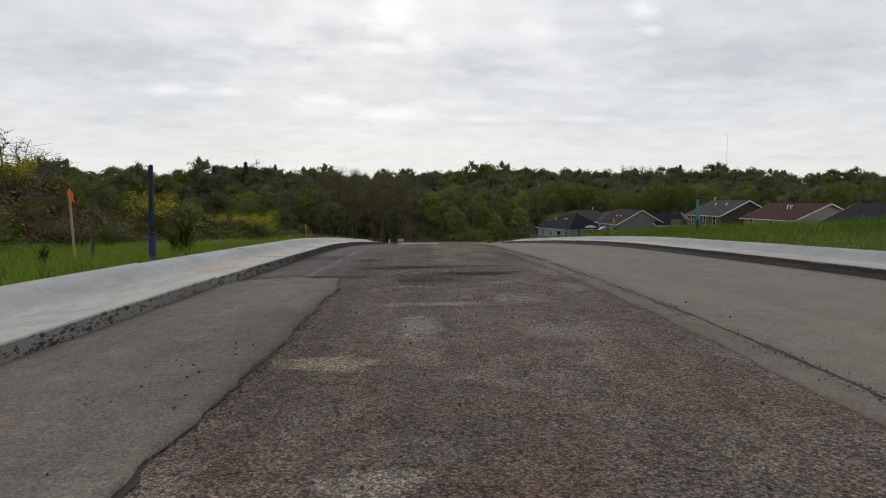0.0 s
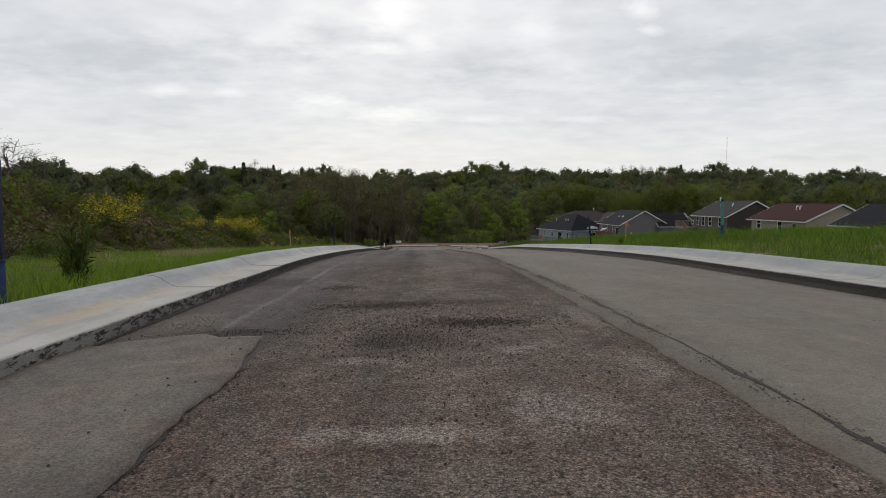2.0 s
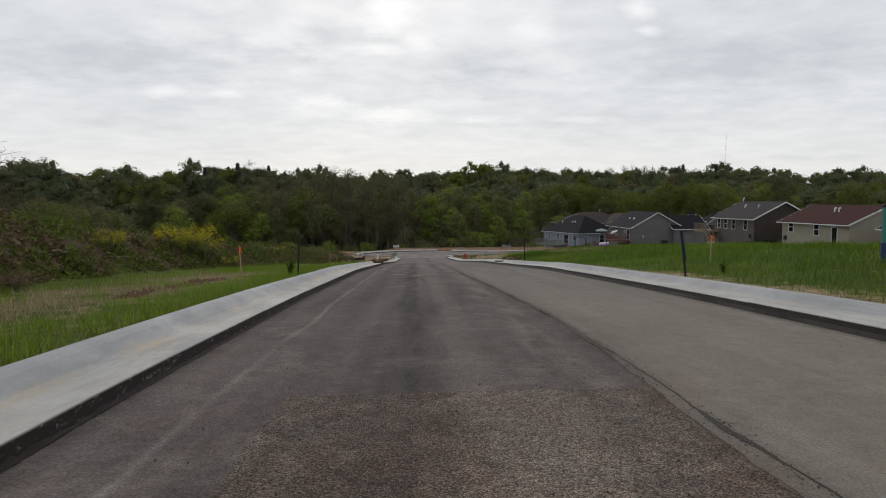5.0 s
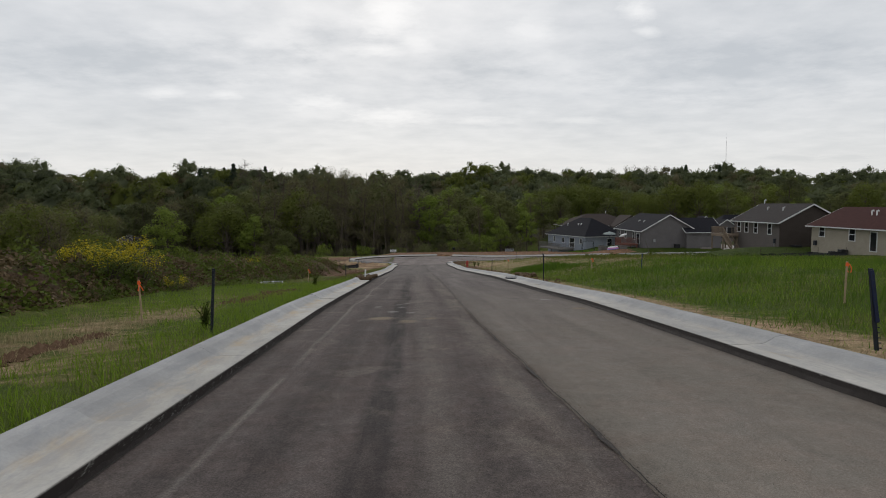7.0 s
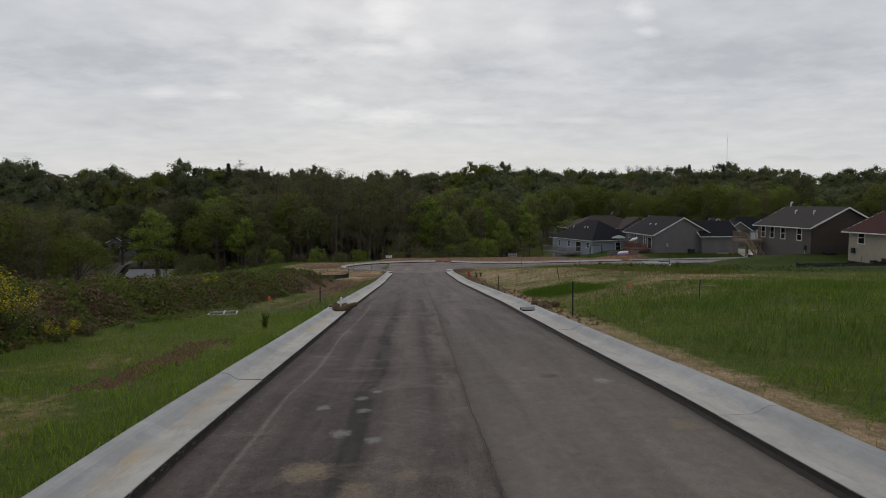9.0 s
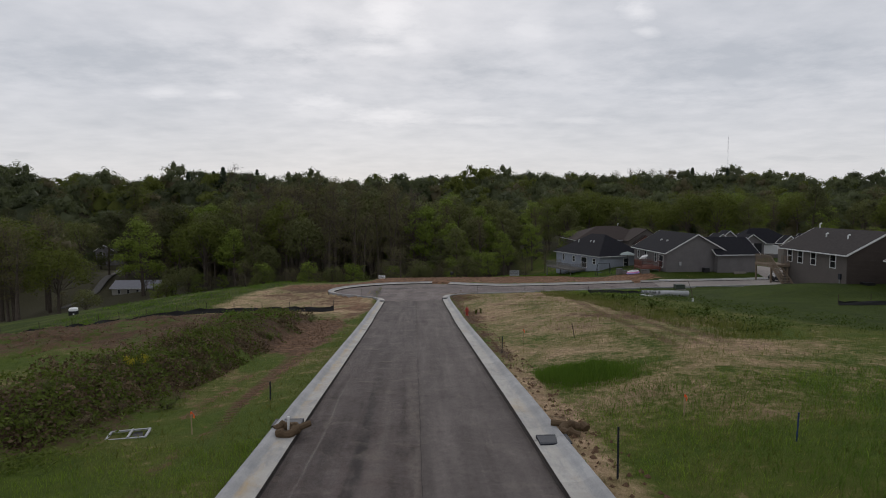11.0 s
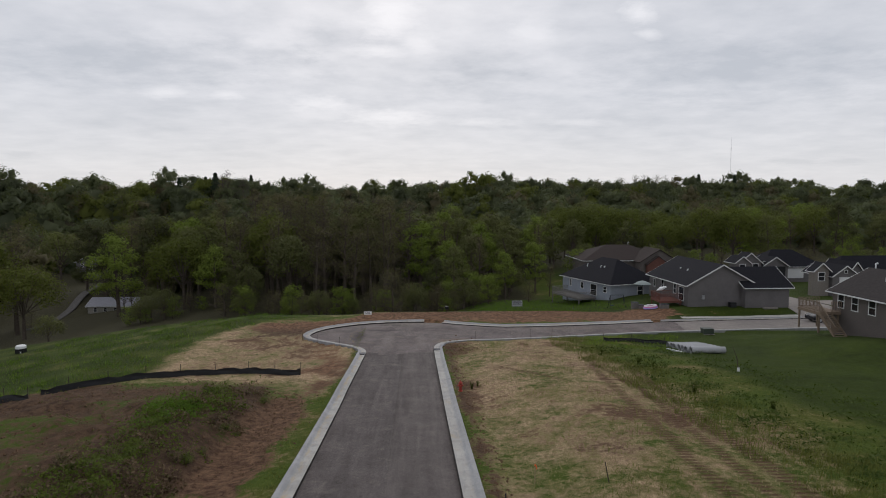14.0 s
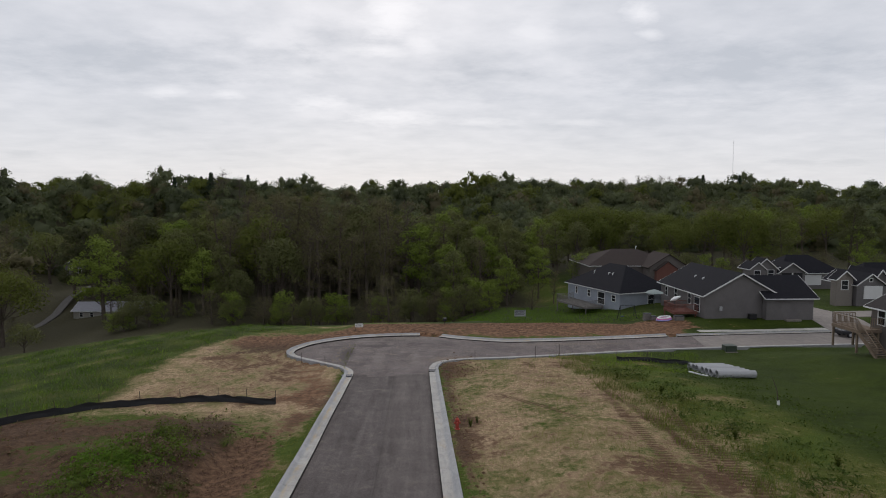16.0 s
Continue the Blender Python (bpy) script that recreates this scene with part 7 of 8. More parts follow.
def back_wood(spots, label):
    """Trees far behind the rest, past counting: one object for the crowns of a kind and one for their trunks."""
    lots = collections.defaultdict(list)
    for kind, x, y, hh in spots:
        (tv, tf), (lv, lf, ln) = rnd.choice(KIND_SHAPES[kind])
        a, k = rnd.uniform(0, 6.28), hh / max(lv[:, 2].max(), 1.0)
        spin = np.array(((math.cos(a), math.sin(a), 0), (-math.sin(a), math.cos(a), 0), (0, 0, 1)))
        at = np.array((x, y, ground_at(x, y) - 0.2))
        lots[kind].append((lv @ spin * k + at, lf, ln @ spin))
        lots["trunks"].append((tv @ spin * k + at, tf, None))
    for kind, bits in lots.items():
        v, f = join([(a, b) for a, b, c in bits])
        if kind == "trunks":
            tagged(raw("back_trunks", v, f, M_BARK, smooth=True), "trunks of " + label, "woods", kind="stuff")
        else:
            tagged(raw("back_wood", v, f, LEAVES[kind], normals=np.vstack([c for a, b, c in bits])), label, "woods", kind="stuff")


# behind the houses and down the valley
far_spots = []
count = tries = 0
while count < 60 and tries < 4000:
    tries += 1
    x, y = rnd.uniform(60, 190), rnd.uniform(178, 285)
    if y < 180 + abs(x - 80) * 0.05 or not room(x, y, 6.0):
        continue
    placed.append((x, y))
    far_spots.append((rnd.choices(("mid", "dark", "olive", "bright", "brown"), (36, 16, 34, 10, 4))[0], x, y, rnd.uniform(12, 18)))
    count += 1
count = tries = 0
while count < 50 and tries < 4000:
    tries += 1
    x, y = rnd.uniform(-185, -70), rnd.uniform(165, 285)
    if (-0.68 * (y - 46) < x - 2 < -0.42 * (y - 46) and y < 246) or (x < -95 and y < 225 and x > -118) or not room(x, y, 6.0):
        continue
    placed.append((x, y))
    far_spots.append((rnd.choices(("mid", "dark", "brown", "olive", "bright"), (30, 24, 30, 8, 8))[0], x, y, rnd.uniform(14, 20)))
    count += 1
back_wood(far_spots, "mixed green woods behind the houses and in the valley")

# far woods on the hills: one crown after another, past counting
rng = np.random.default_rng(21)


OCTA = np.array([(1, 0, 0), (0, 1, 0), (-1, 0, 0), (0, -1, 0), (0, 0, 1), (0, 0, -1)], dtype=float)
OCTA_F = np.array([(0, 1, 4), (1, 2, 4), (2, 3, 4), (3, 0, 4), (1, 0, 5), (2, 1, 5), (3, 2, 5), (0, 3, 5)])


def far_crown(seed):
    """Leaf sprays of a distant crown, with their soft normals."""
    r = np.random.default_rng(seed)
    n = 400
    lob = []
    wide, high = r.uniform(3.0, 4.4), r.uniform(7.0, 9.0)
    for q in range(10):
        a, out = q * 2.4 + r.uniform(-0.6, 0.6), wide * math.sqrt(q / 10) * r.uniform(0.7, 1.15)
        lob.append((np.array((math.cos(a) * out, math.sin(a) * out, high - 0.16 * out * out + r.uniform(-1.1, 0.9))), r.uniform(1.2, 2.4)))
    lob += [(np.array((math.cos(q * 1.57) * 2.4, math.sin(q * 1.57) * 2.4, 2.6 + r.uniform(-0.4, 0.6))), 2.3) for q in range(4)]
    i = r.integers(0, len(lob), n)
    d = r.normal(size=(n, 3))
    d /= np.linalg.norm(d, axis=1)[:, None]
    d[:, 2] = np.abs(d[:, 2]) * 1.2 - 0.4
    c = np.array([lob[k][0] for k in i]) + d * np.array([lob[k][1] for k in i])[:, None] * r.uniform(0.72, 1.08, (n, 1))
    axis = c - (0, 0, 3.0)
    soft = d * 0.7 + axis / np.linalg.norm(axis, axis=1)[:, None] * 0.6 + r.normal(size=d.shape) * 0.15
    v, _, nrm = soft_leaves(r, c, 0.76, d, soft)
    cores, core_n = [], []
    for mid, rad in lob[:8:2] + [(np.array((0.0, 0.0, 4.0)), 5.4), (np.array((0.0, 0.0, 1.5)), 5.0)]:
        turn = np.linalg.qr(r.normal(size=(3, 3)))[0]
        q = (OCTA @ turn)[OCTA_F].reshape(-1, 3)
        cores.append(q * (rad * 0.62) + mid)
        core_n.append(q * 0.6 + (0, 0, 0.45))
    return np.vstack([v] + cores), np.vstack([nrm] + core_n)


def far_wood(name, material_, n, seed, label):
    r = np.random.default_rng(seed)
    crowns = [far_crown(seed * 10 + i) for i in range(7)]
    out, turned = [], []
    for _ in range(n):
        while True:
            az, dist = r.uniform(-0.70, 0.80), r.uniform(225, 600)
            x, y = math.sin(az) * dist, math.cos(az) * dist
            far = math.hypot(x * 0.8, y)
            start, end = (float(v) for v in hill_span(x))
            open_view = -0.66 * (y - 46) < x - 2 < -0.48 * (y - 46) and y < 262
            if start - 12 < far < end + 25 and y > 150 and not open_view and r.uniform() < (1.0 if far > end - 50 else 0.55):
                break
        z = ground_at(x, y)
        s = r.choice((0.75, 1.0, 1.25, 1.5)) * r.uniform(0.88, 1.16)
        a = r.uniform(0, 6.28)
        c, cn = crowns[r.integers(0, 7)]
        spin = np.array(((math.cos(a), math.sin(a), 0), (-math.sin(a), math.cos(a), 0), (0, 0, 1)))
        out.append(c @ spin * (s, s, s * r.uniform(0.85, 1.15)) + (x, y, z - 1.0))
        turned.append(cn @ spin)
    v = np.vstack(out)
    ob = raw(name, v, np.arange(len(v)).reshape(-1, 3), material_, normals=np.vstack(turned))
    return tagged(ob, label, "woods", kind="stuff")


far_wood("far_woods", LEAVES["far_mid"], 760, 31, "distant hillside woods with mid-green crowns tinted for haze")
far_wood("far_woods", LEAVES["far_dark"], 480, 32, "distant hillside woods with dark green crowns tinted for haze")
far_wood("far_woods", LEAVES["olive"], 260, 33, "distant hillside woods with olive crowns")
far_wood("far_woods", LEAVES["brown"], 230, 34, "distant hillside woods with brown budding crowns")


# ---------------------------------------------------------------- shrubs of the bank
def shrub_model(seed, leaves, leaf, mat, label, blossom=False):
    r = np.random.default_rng(seed)
    e = tagged(empty("shrub"), label, "shrub", "shrubs on the bank")
    stems, tips = [], []
    for i in range(14):
        a, l = r.uniform(0, 6.28), r.uniform(0.6, 1.2)
        tip = np.array((math.cos(a) * 0.6 * l, math.sin(a) * 0.6 * l, 0.95 * l))
        stems.append(limb([(0, 0, -0.1), tip * 0.5 + r.normal(size=3) * 0.06, tip], [0.02, 0.014, 0.005], 4))
        tips += [tip, tip * 0.7 + r.normal(size=3) * 0.12]
    v, f = join(stems)
    raw("woody_base", v, f, M_BARK, e)
    pick = np.array([tips[i] for i in r.integers(0, len(tips), leaves)])
    c = pick + r.normal(size=(leaves, 3)) * 0.17
    c[:, 2] = np.abs(c[:, 2])
    out = c - (0, 0, 0.15)
    out /= np.linalg.norm(out, axis=1)[:, None]
    v, f, soft = soft_leaves(r, c, leaf * 1.1, out, out + r.normal(size=out.shape) * 0.35 + (0, 0, 0.25))
    raw("foliage", v, f, mat, e, normals=soft)
    if blossom:
        high = sorted(tips, key=lambda p: -p[2])[:13]
        pick = np.array([high[i] for i in r.integers(0, len(high), 1000)])
        c = pick * 1.06 + r.normal(size=(1000, 3)) * 0.12
        c[:, 2] = np.abs(c[:, 2]) + 0.05
        v, f = leaf_quads(r, c, 0.052)
        raw("blossom", v, f, M_YELLOW, e)
    return e


SHRUBS = {
    "green": shrub_model(41, 2400, 0.050, M_WEED, "dense green shrub on the bank"),
    "dead": shrub_model(42, 1500, 0.050, M_WEED_RED, "brown dead bramble on the bank"),
    "yellow": shrub_model(43, 1900, 0.048, M_WEED, "yellow-flowering shrub on the bank", True),
}
seen_shrub = set()


def put_shrub(kind, x, y, s, rr):
    m = SHRUBS[kind]
    mat = Matrix.Translation((x, y, ground_at(x, y) - 0.05)) @ Matrix.Rotation(rr.uniform(0, 6.28), 4, "Z") @ Matrix.Diagonal((s * rr.uniform(0.9, 1.5), s * rr.uniform(0.9, 1.4), s, 1))
    if kind not in seen_shrub:
        seen_shrub.add(kind)
        m.matrix_world = mat
        return m
    return copy_thing(m, mat @ Matrix.Diagonal((1 / m.scale.x, 1 / m.scale.y, 1 / m.scale.z, 1)))


rs = random.Random(9)
for x, y, s in ((-12.5, 16.5, 1.0), (-11.2, 21.9, 0.9), (-11.6, 22.9, 0.9), (-11.5, 29.8, 0.6), (-12.0, 30.6, 0.5), (-11.7, 35.1, 0.8), (-11.5, 36.1, 1.0), (-11.7, 37.1, 1.05), (-11.3, 38.2, 0.9), (-10.5, 39.2, 0.5), (-11.5, 54.0, 0.5)):
    put_shrub("yellow", x, y, s, rs)
for i in range(120):
    y = rs.uniform(2, 82)
    x = -rs.uniform(9.6, 14.5) if y < 50 else -rs.uniform(8.8, 14.5) + 0.02 * (y - 50)
    put_shrub(rs.choices(("green", "dead"), (44, 56))[0], x, y, rs.uniform(0.32, 0.75) * (1.05 if y < 25 else 0.75), rs)
for i in range(34):
    put_shrub("green", rs.uniform(-26, -15), rs.uniform(14, 48), rs.uniform(0.35, 0.8), rs)


def bramble(name, n, mat, label, seed, phase, tall=0.75, size=0.13):
    """Tangled low brush over the bank, in drifts."""
    r = np.random.default_rng(seed)
    y = r.uniform(1, 84, n * 3)
    toe = np.interp(y, [0, 30, 44, 52, 58, 75], [5.6, 5.6, 6.2, 5.0, 4.2, 3.4])
    x = -4.28 - toe - 0.4 - 5.5 * r.uniform(0, 1, n * 3) ** 1.2
    keep = (lumps(x, y, 1.5, phase) + 0.5 * lumps(x, y, 0.5, phase) > r.uniform(-0.5, 0.5, n * 3) + 0.7 * ease(60, 68, y) * (1 - np.exp(-(((x + 11.6) / 1.9) ** 2 + ((y - 75.5) / 4.5) ** 2)))) & (r.uniform(0, 1, n * 3) < 1 - 0.6 * ease(74, 84, y))
    x, y = x[keep][:n], y[keep][:n]
    h = tall * (0.45 + 0.55 * lumps(x, y, 0.8, phase + 1)) * ease(0.2, 1.3, -4.28 - x - np.interp(y, [0, 30, 44, 52, 58, 75], [5.6, 5.6, 6.2, 5.0, 4.2, 3.4]))
    z = natural(x, y) + np.abs(h) * r.uniform(0, 1, len(x)) ** 0.5
    v, f = leaf_quads(r, np.stack([x, y, z], axis=1), size, 0.2)
    return tagged(raw(name, v, f, mat), label, "brush", kind="stuff")


bramble("bank_brush", 25000, M_WEED, "tangled green brush on the bank", 51, 1.0, 1.0, 0.12)
bramble("bank_brush", 33000, M_WEED_RED, "tangled dead brown brush on the bank", 52, 4.2, 0.75)

# ---------------------------------------------------------------- grass, weeds, stones
def on_grid(values, x, y):
    i = np.clip(np.searchsorted(gx, x), 0, len(gx) - 1)
    j = np.clip(np.searchsorted(gy, y), 0, len(gy) - 1)
    return values[j, i]


def blades(name, x, y, h, wd, lean, mat, label, bent=True, seed=1):
    """Grass blades: tapered strips that lean over."""
    r = np.random.default_rng(seed)
    n = len(x)
    z = natural(x, y) - 0.03
    a = r.uniform(-1.4, 1.4, n)
    side = np.stack([np.cos(a), np.sin(a), np.zeros(n)], axis=1) * (wd / 2)[:, None]
    soft = r.normal(size=(n, 3)) * 0.22 + (0, -0.25, 1.0)
    b = r.uniform(0, 2 * np.pi, n)
    over = np.stack([np.cos(b), np.sin(b), np.zeros(n)], axis=1) * (h * lean * r.uniform(0.2, 1.2, n))[:, None]
    root = np.stack([x, y, z], axis=1)
    up_ = np.zeros((n, 3))
    up_[:, 2] = h
    if bent:
        mid = root + up_ * 0.6 + over * 0.35
        tip = root + up_ + over
        v = np.stack([root - side, root + side, mid - side * 0.8, mid + side * 0.8, tip - side * 0.12, tip + side * 0.12], axis=1).reshape(-1, 3)
        k = np.arange(n)[:, None] * 6
        f = np.concatenate([k + (0, 1, 3, 2), k + (2, 3, 5, 4)])
    else:
        tip = root + up_ + over
        v = np.stack([root - side, root + side, tip + side * 0.2, tip - side * 0.2], axis=1).reshape(-1, 3)
        f = np.arange(n)[:, None] * 4 + (0, 1, 2, 3)
    return tagged(raw(name, v, f, mat, normals=np.repeat(soft, len(v) // n, axis=0)), label, "grass", kind="stuff")


def mound(x, y, h, size, mat, name, label, seed):
    """Low leafy growth: leaves turned at random up to the height h."""
    r = np.random.default_rng(seed)
    c = np.stack([x, y, natural(x, y) + h * r.uniform(0, 1, len(x)) ** 0.6], axis=1)
    out = r.normal(size=c.shape) * 0.5 + (0, -0.35, 1.0)
    v, f, soft = soft_leaves(r, c, size, out, out)
    return tagged(raw(name, v, f, mat, normals=soft), label, "weeds", kind="stuff")


def scatter(r, n, x0, x1, y0, y1, bias=1.0):
    x = x0 + (x1 - x0) * r.uniform(0, 1, n) ** bias
    return x, r.uniform(y0, y1, n)


rg = np.random.default_rng(4)
# left verge
x, y = scatter(rg, 52000, -4.32, -10.5, 1.5, 46, 1.25)
y = 1.5 + 44.5 * ((y - 1.5) / 44.5) ** 1.2
dry = on_grid(straw, x, y) + 0.25 * lumps(x, y, 1.3, 2.0) > 0.36
clumpy = 0.75 + 0.45 * lumps(x, y, 0.8, 7.0)
for sel, mat, lab, sd in ((~dry, M_GRASS, "rough green grass on the verge", 1), (dry, M_GRASS_DRY, "dry straw-coloured grass on the verge", 2)):
    blades("verge_grass", x[sel], y[sel], (rg.uniform(0.08, 0.26, len(x)) * clumpy)[sel], rg.uniform(0.006, 0.013, len(x))[sel], 0.6, mat, lab, True, sd)
# right field
x, y = scatter(rg, 82000, 4.35, 22.0, 2.5, 50, 1.3)
thin = (x > 5.25 + 0.4 * lumps(x, y, 0.8, 2.0)) | (y < 12) | (rg.uniform(0, 1, len(x)) < 0.35)
x, y = x[thin], y[thin]
dry = on_grid(straw, x, y) + 0.30 * lumps(x, y, 1.1, 5.0) > 0.60
tall = 0.55 + 0.65 * ease(5.0, 7.5, x)
clumpy = 0.75 + 0.4 * lumps(x, y, 1.0, 3.0)
deep = lumps(x, y, 2.6, 1.0) + 0.6 * lumps(x, y, 0.9, 6.0) > rg.uniform(-1.1, 0.6, len(x))
for sel, mat, lab, sd in ((~dry & ~deep, M_GRASS, "tall green meadow grass", 3), (~dry & deep, M_GRASS_DEEP, "deep green clumps of meadow grass", 13), (dry, M_GRASS_DRY, "dry trampled straw along the kerb", 4)):
    blades("field_grass", x[sel], y[sel], (rg.uniform(0.12, 0.36, len(x)) * tall * clumpy)[sel], rg.uniform(0.007, 0.015, len(x))[sel], 0.75, mat, lab, True, sd)
# farther lots, seen from above
x, y = scatter(rg, 50000, 4.4, 46.0, 42, 103, 1.1)
dry = on_grid(straw, x, y) + 0.3 * lumps(x, y, 2.2, 5.0) > 0.34 + 0.25 * ease(54, 46, y)
bare = (on_grid(dirt, x, y) > 0.3) | (on_grid(lawn, x, y) > 0.5)
for sel, mat, lab, sd in ((~dry & ~bare, M_GRASS_LOT, "uneven green grass on an empty lot", 5), (dry & ~bare & (rg.uniform(0, 1, len(x)) < 0.5), M_GRASS_DRY, "thin straw-coloured grass on an empty lot", 6)):
    blades("lot_grass", x[sel], y[sel], rg.uniform(0.05, 0.17, len(x))[sel], rg.uniform(0.02, 0.05, len(x))[sel], 0.7, mat, lab, False, sd)
x, y = scatter(rg, 32000, -4.4, -30, 44, 122, 1.1)
dry = on_grid(straw, x, y) + 0.3 * lumps(x, y, 2.2, 5.0) > 0.34
bare = on_grid(dirt, x, y) > 0.3
bare |= (x < -9.0) & (y < 86) & (rg.uniform(0, 1, len(x)) < 0.85)
near_road = (x > -9.5) & (y < 74)
for sel, mat, lab, sd in ((~dry & ~bare & ~near_road, M_GRASS_LOT, "uneven green grass below the bank", 7), (~dry & ~bare & near_road, M_GRASS_LOT, "yellow-green grass beside the kerb", 17), (dry & ~bare & (rg.uniform(0, 1, len(x)) < 0.4), M_GRASS_DRY, "thin straw-coloured grass below the bank", 8)):
    blades("lot_grass", x[sel], y[sel], rg.uniform(0.06, 0.22, len(x))[sel], rg.uniform(0.02, 0.05, len(x))[sel], 0.7, mat, lab, False, sd)
# thin standing grass over the straw
x, y = scatter(rg, 20000, 4.7, 19.5, 52, 103)
keep = lumps(x, y, 2.8, 4.0) + 0.6 * lumps(x, y, 0.9, 1.0) > rg.uniform(-0.5, 1.3, len(x))
blades("lot_grass", x[keep], y[keep], rg.uniform(0.12, 0.34, len(x))[keep], rg.uniform(0.012, 0.03, len(x))[keep], 0.5, M_GRASS_LOT, "thin olive grass standing over the straw", False, 20)
# dark lush patch in the right-hand lot
x, y = rg.normal(7.0, 1.2, 9000), rg.normal(53.3, 1.1, 9000)
keep = x > 5.2
fall = np.exp(-((x - 6.9) / 2.3) ** 2 - ((y - 53.2) / 1.9) ** 2) * (0.8 + 0.4 * lumps(x, y, 0.6, 2.0))
blades("lush_grass", x[keep], y[keep], (0.08 + rg.uniform(0.22, 0.62, len(x)) * fall)[keep], rg.uniform(0.012, 0.03, len(x))[keep], 0.5, M_GRASS_DEEP, "dark lush patch of tall grass", False, 9)


def weed(x, y, s, seed, label="tall dark green weed with long leaves"):
    r = np.random.default_rng(seed)
    e = tagged(empty("weed_plant", (x, y, ground_at(x, y))), label, "weed", "weeds on the verge")
    cs, ups, stems = [], [], []
    for i in range(22):
        a, l = r.uniform(0, 6.28), s * r.uniform(0.55, 1.1)
        d = np.array((math.cos(a), math.sin(a), 0)) * l * r.uniform(0.1, 0.5)
        stems.append(limb([(0, 0, -0.03), d * 0.4 + (0, 0, l * 0.6), d + (0, 0, l)], [0.008, 0.006, 0.003], 3))
        for k in range(26):
            t = r.uniform(0.03, 1.0)
            cs.append(d * t * t + (0, 0, l * t) + r.normal(size=3) * 0.05 * s)
    v, f = join(stems)
    raw("stem", v, f, M_WEED, e)
    cs = np.array(cs)
    out = cs * (1, 1, 0.15) + (0, 0, 0.25 * s) + r.normal(size=cs.shape) * 0.06
    t = np.cross(out, r.normal(size=cs.shape))
    t /= np.linalg.norm(t, axis=1)[:, None]
    way = out / np.linalg.norm(out, axis=1)[:, None] * s * r.uniform(0.10, 0.24, (len(cs), 1))
    v = np.stack([cs, cs + way * 0.45 + t * 0.013 * s, cs + way - (0, 0, 0.05 * s), cs + way * 0.45 - t * 0.013 * s], axis=1).reshape(-1, 3)
    f = np.arange(len(v)).reshape(-1, 4)
    raw("foliage", v, f, M_WEED, e, normals=np.tile((0.0, -0.3, 1.0), (len(v), 1)))
    return e


weed(-4.98, 8.9, 0.66, 1)
weed(-5.25, 9.2, 0.42, 2)
weed(-6.7, 8.3, 0.30, 3)
weed(-4.95, 26.6, 0.5, 4)
weed(-5.4, 41.0, 0.5, 5)
weed(6.4, 24.2, 0.3, 6)
weed(5.6, 81.6, 0.5, 7)
weed(6.1, 82.2, 0.45, 8)
for wx, wy, ws, sd in ((19.7, 86.1, 0.75, 20), (20.3, 84.7, 0.5, 21), (19.2, 75.5, 0.6, 22), (21.5, 71.0, 0.7, 23), (18.6, 92.0, 0.5, 24)):
    weed(wx, wy, ws, sd, "bushy dark green weed at the edge of straw")
# a bare sapling in a white guard
sp = tagged(empty("sapling", (26.1, 82.6, ground_at(26.1, 82.6))), "thin leaning sapling with a white guard at its foot", "sapling")
v, f = limb([(0, 0, -0.2), (-0.15, 0, 1.0), (-0.55, 0, 2.0)], [0.04, 0.03, 0.012], 6)
raw("stem", v, f, M_BARK, sp)
v, f = limb([(0, 0, -0.05), (-0.03, 0, 0.32)], [0.09, 0.09], 8)
raw("guard", v, f, M_WHITE, sp)
# meadow grass beside the straw
x, y = rg.uniform(-50, -14, 30000), rg.uniform(87, 130, 30000)
keep = (on_grid(lawn, x, y) > 0.4) & (lumps(x, y, 2.4, 3.0) + 0.7 * lumps(x, y, 0.8, 5.0) > rg.uniform(-0.35, 1.0, 30000))
blades("meadow_grass", x[keep], y[keep], rg.uniform(0.12, 0.42, 30000)[keep], rg.uniform(0.03, 0.08, 30000)[keep], 0.7, M_GRASS_DEEP, "uneven green meadow grass on the slope", False, 14)
x, y = rg.uniform(-50, -14, 16000), rg.uniform(87, 126, 16000)
keep = (on_grid(lawn, x, y) > 0.2) & (lumps(x, y, 1.9, 7.0) + 0.6 * lumps(x, y, 0.7, 2.0) > rg.uniform(0.1, 1.2, 16000))
blades("meadow_grass", x[keep], y[keep], rg.uniform(0.12, 0.40, 16000)[keep], rg.uniform(0.03, 0.07, 16000)[keep], 0.7, M_GRASS, "fresh green clumps of meadow grass", False, 34)
x, y = rg.uniform(3, 36, 16000), rg.uniform(124, 158, 16000)
keep = (x > 14 - (y - 124) * 0.3) & (x < 33 + (y < 130) * 3)
blades("meadow_grass", x[keep], y[keep], rg.uniform(0.12, 0.36, 16000)[keep], rg.uniform(0.04, 0.09, 16000)[keep], 0.6, M_GRASS_DEEP, "green meadow grass sloping down to the wood", False, 16)
# rank weeds between the rough lot and the mown lawn
y = rg.uniform(60, 98, 24000)
x = 18.2 + 11.0 * rg.uniform(0, 1, 24000) ** 1.4
keep = lumps(x, y, 1.4, 8.0) + 0.6 * lumps(x, y, 0.5, 2.0) > rg.uniform(-0.3, 1.1, 24000)
x, y = x[keep], y[keep]
mound(x, y, 0.10 + 0.40 * np.clip(0.4 + 0.6 * lumps(x, y, 1.1, 1.0), 0.1, 1), 0.17, M_RANK, "rank_weeds", "rank dark weeds along a lawn's edge", 12)
# dead stalks and low weeds over the dug ground behind the bank
x, y = -13.2 - 22 * rg.uniform(0, 1, 26000) ** 1.3, rg.uniform(54, 87, 26000)
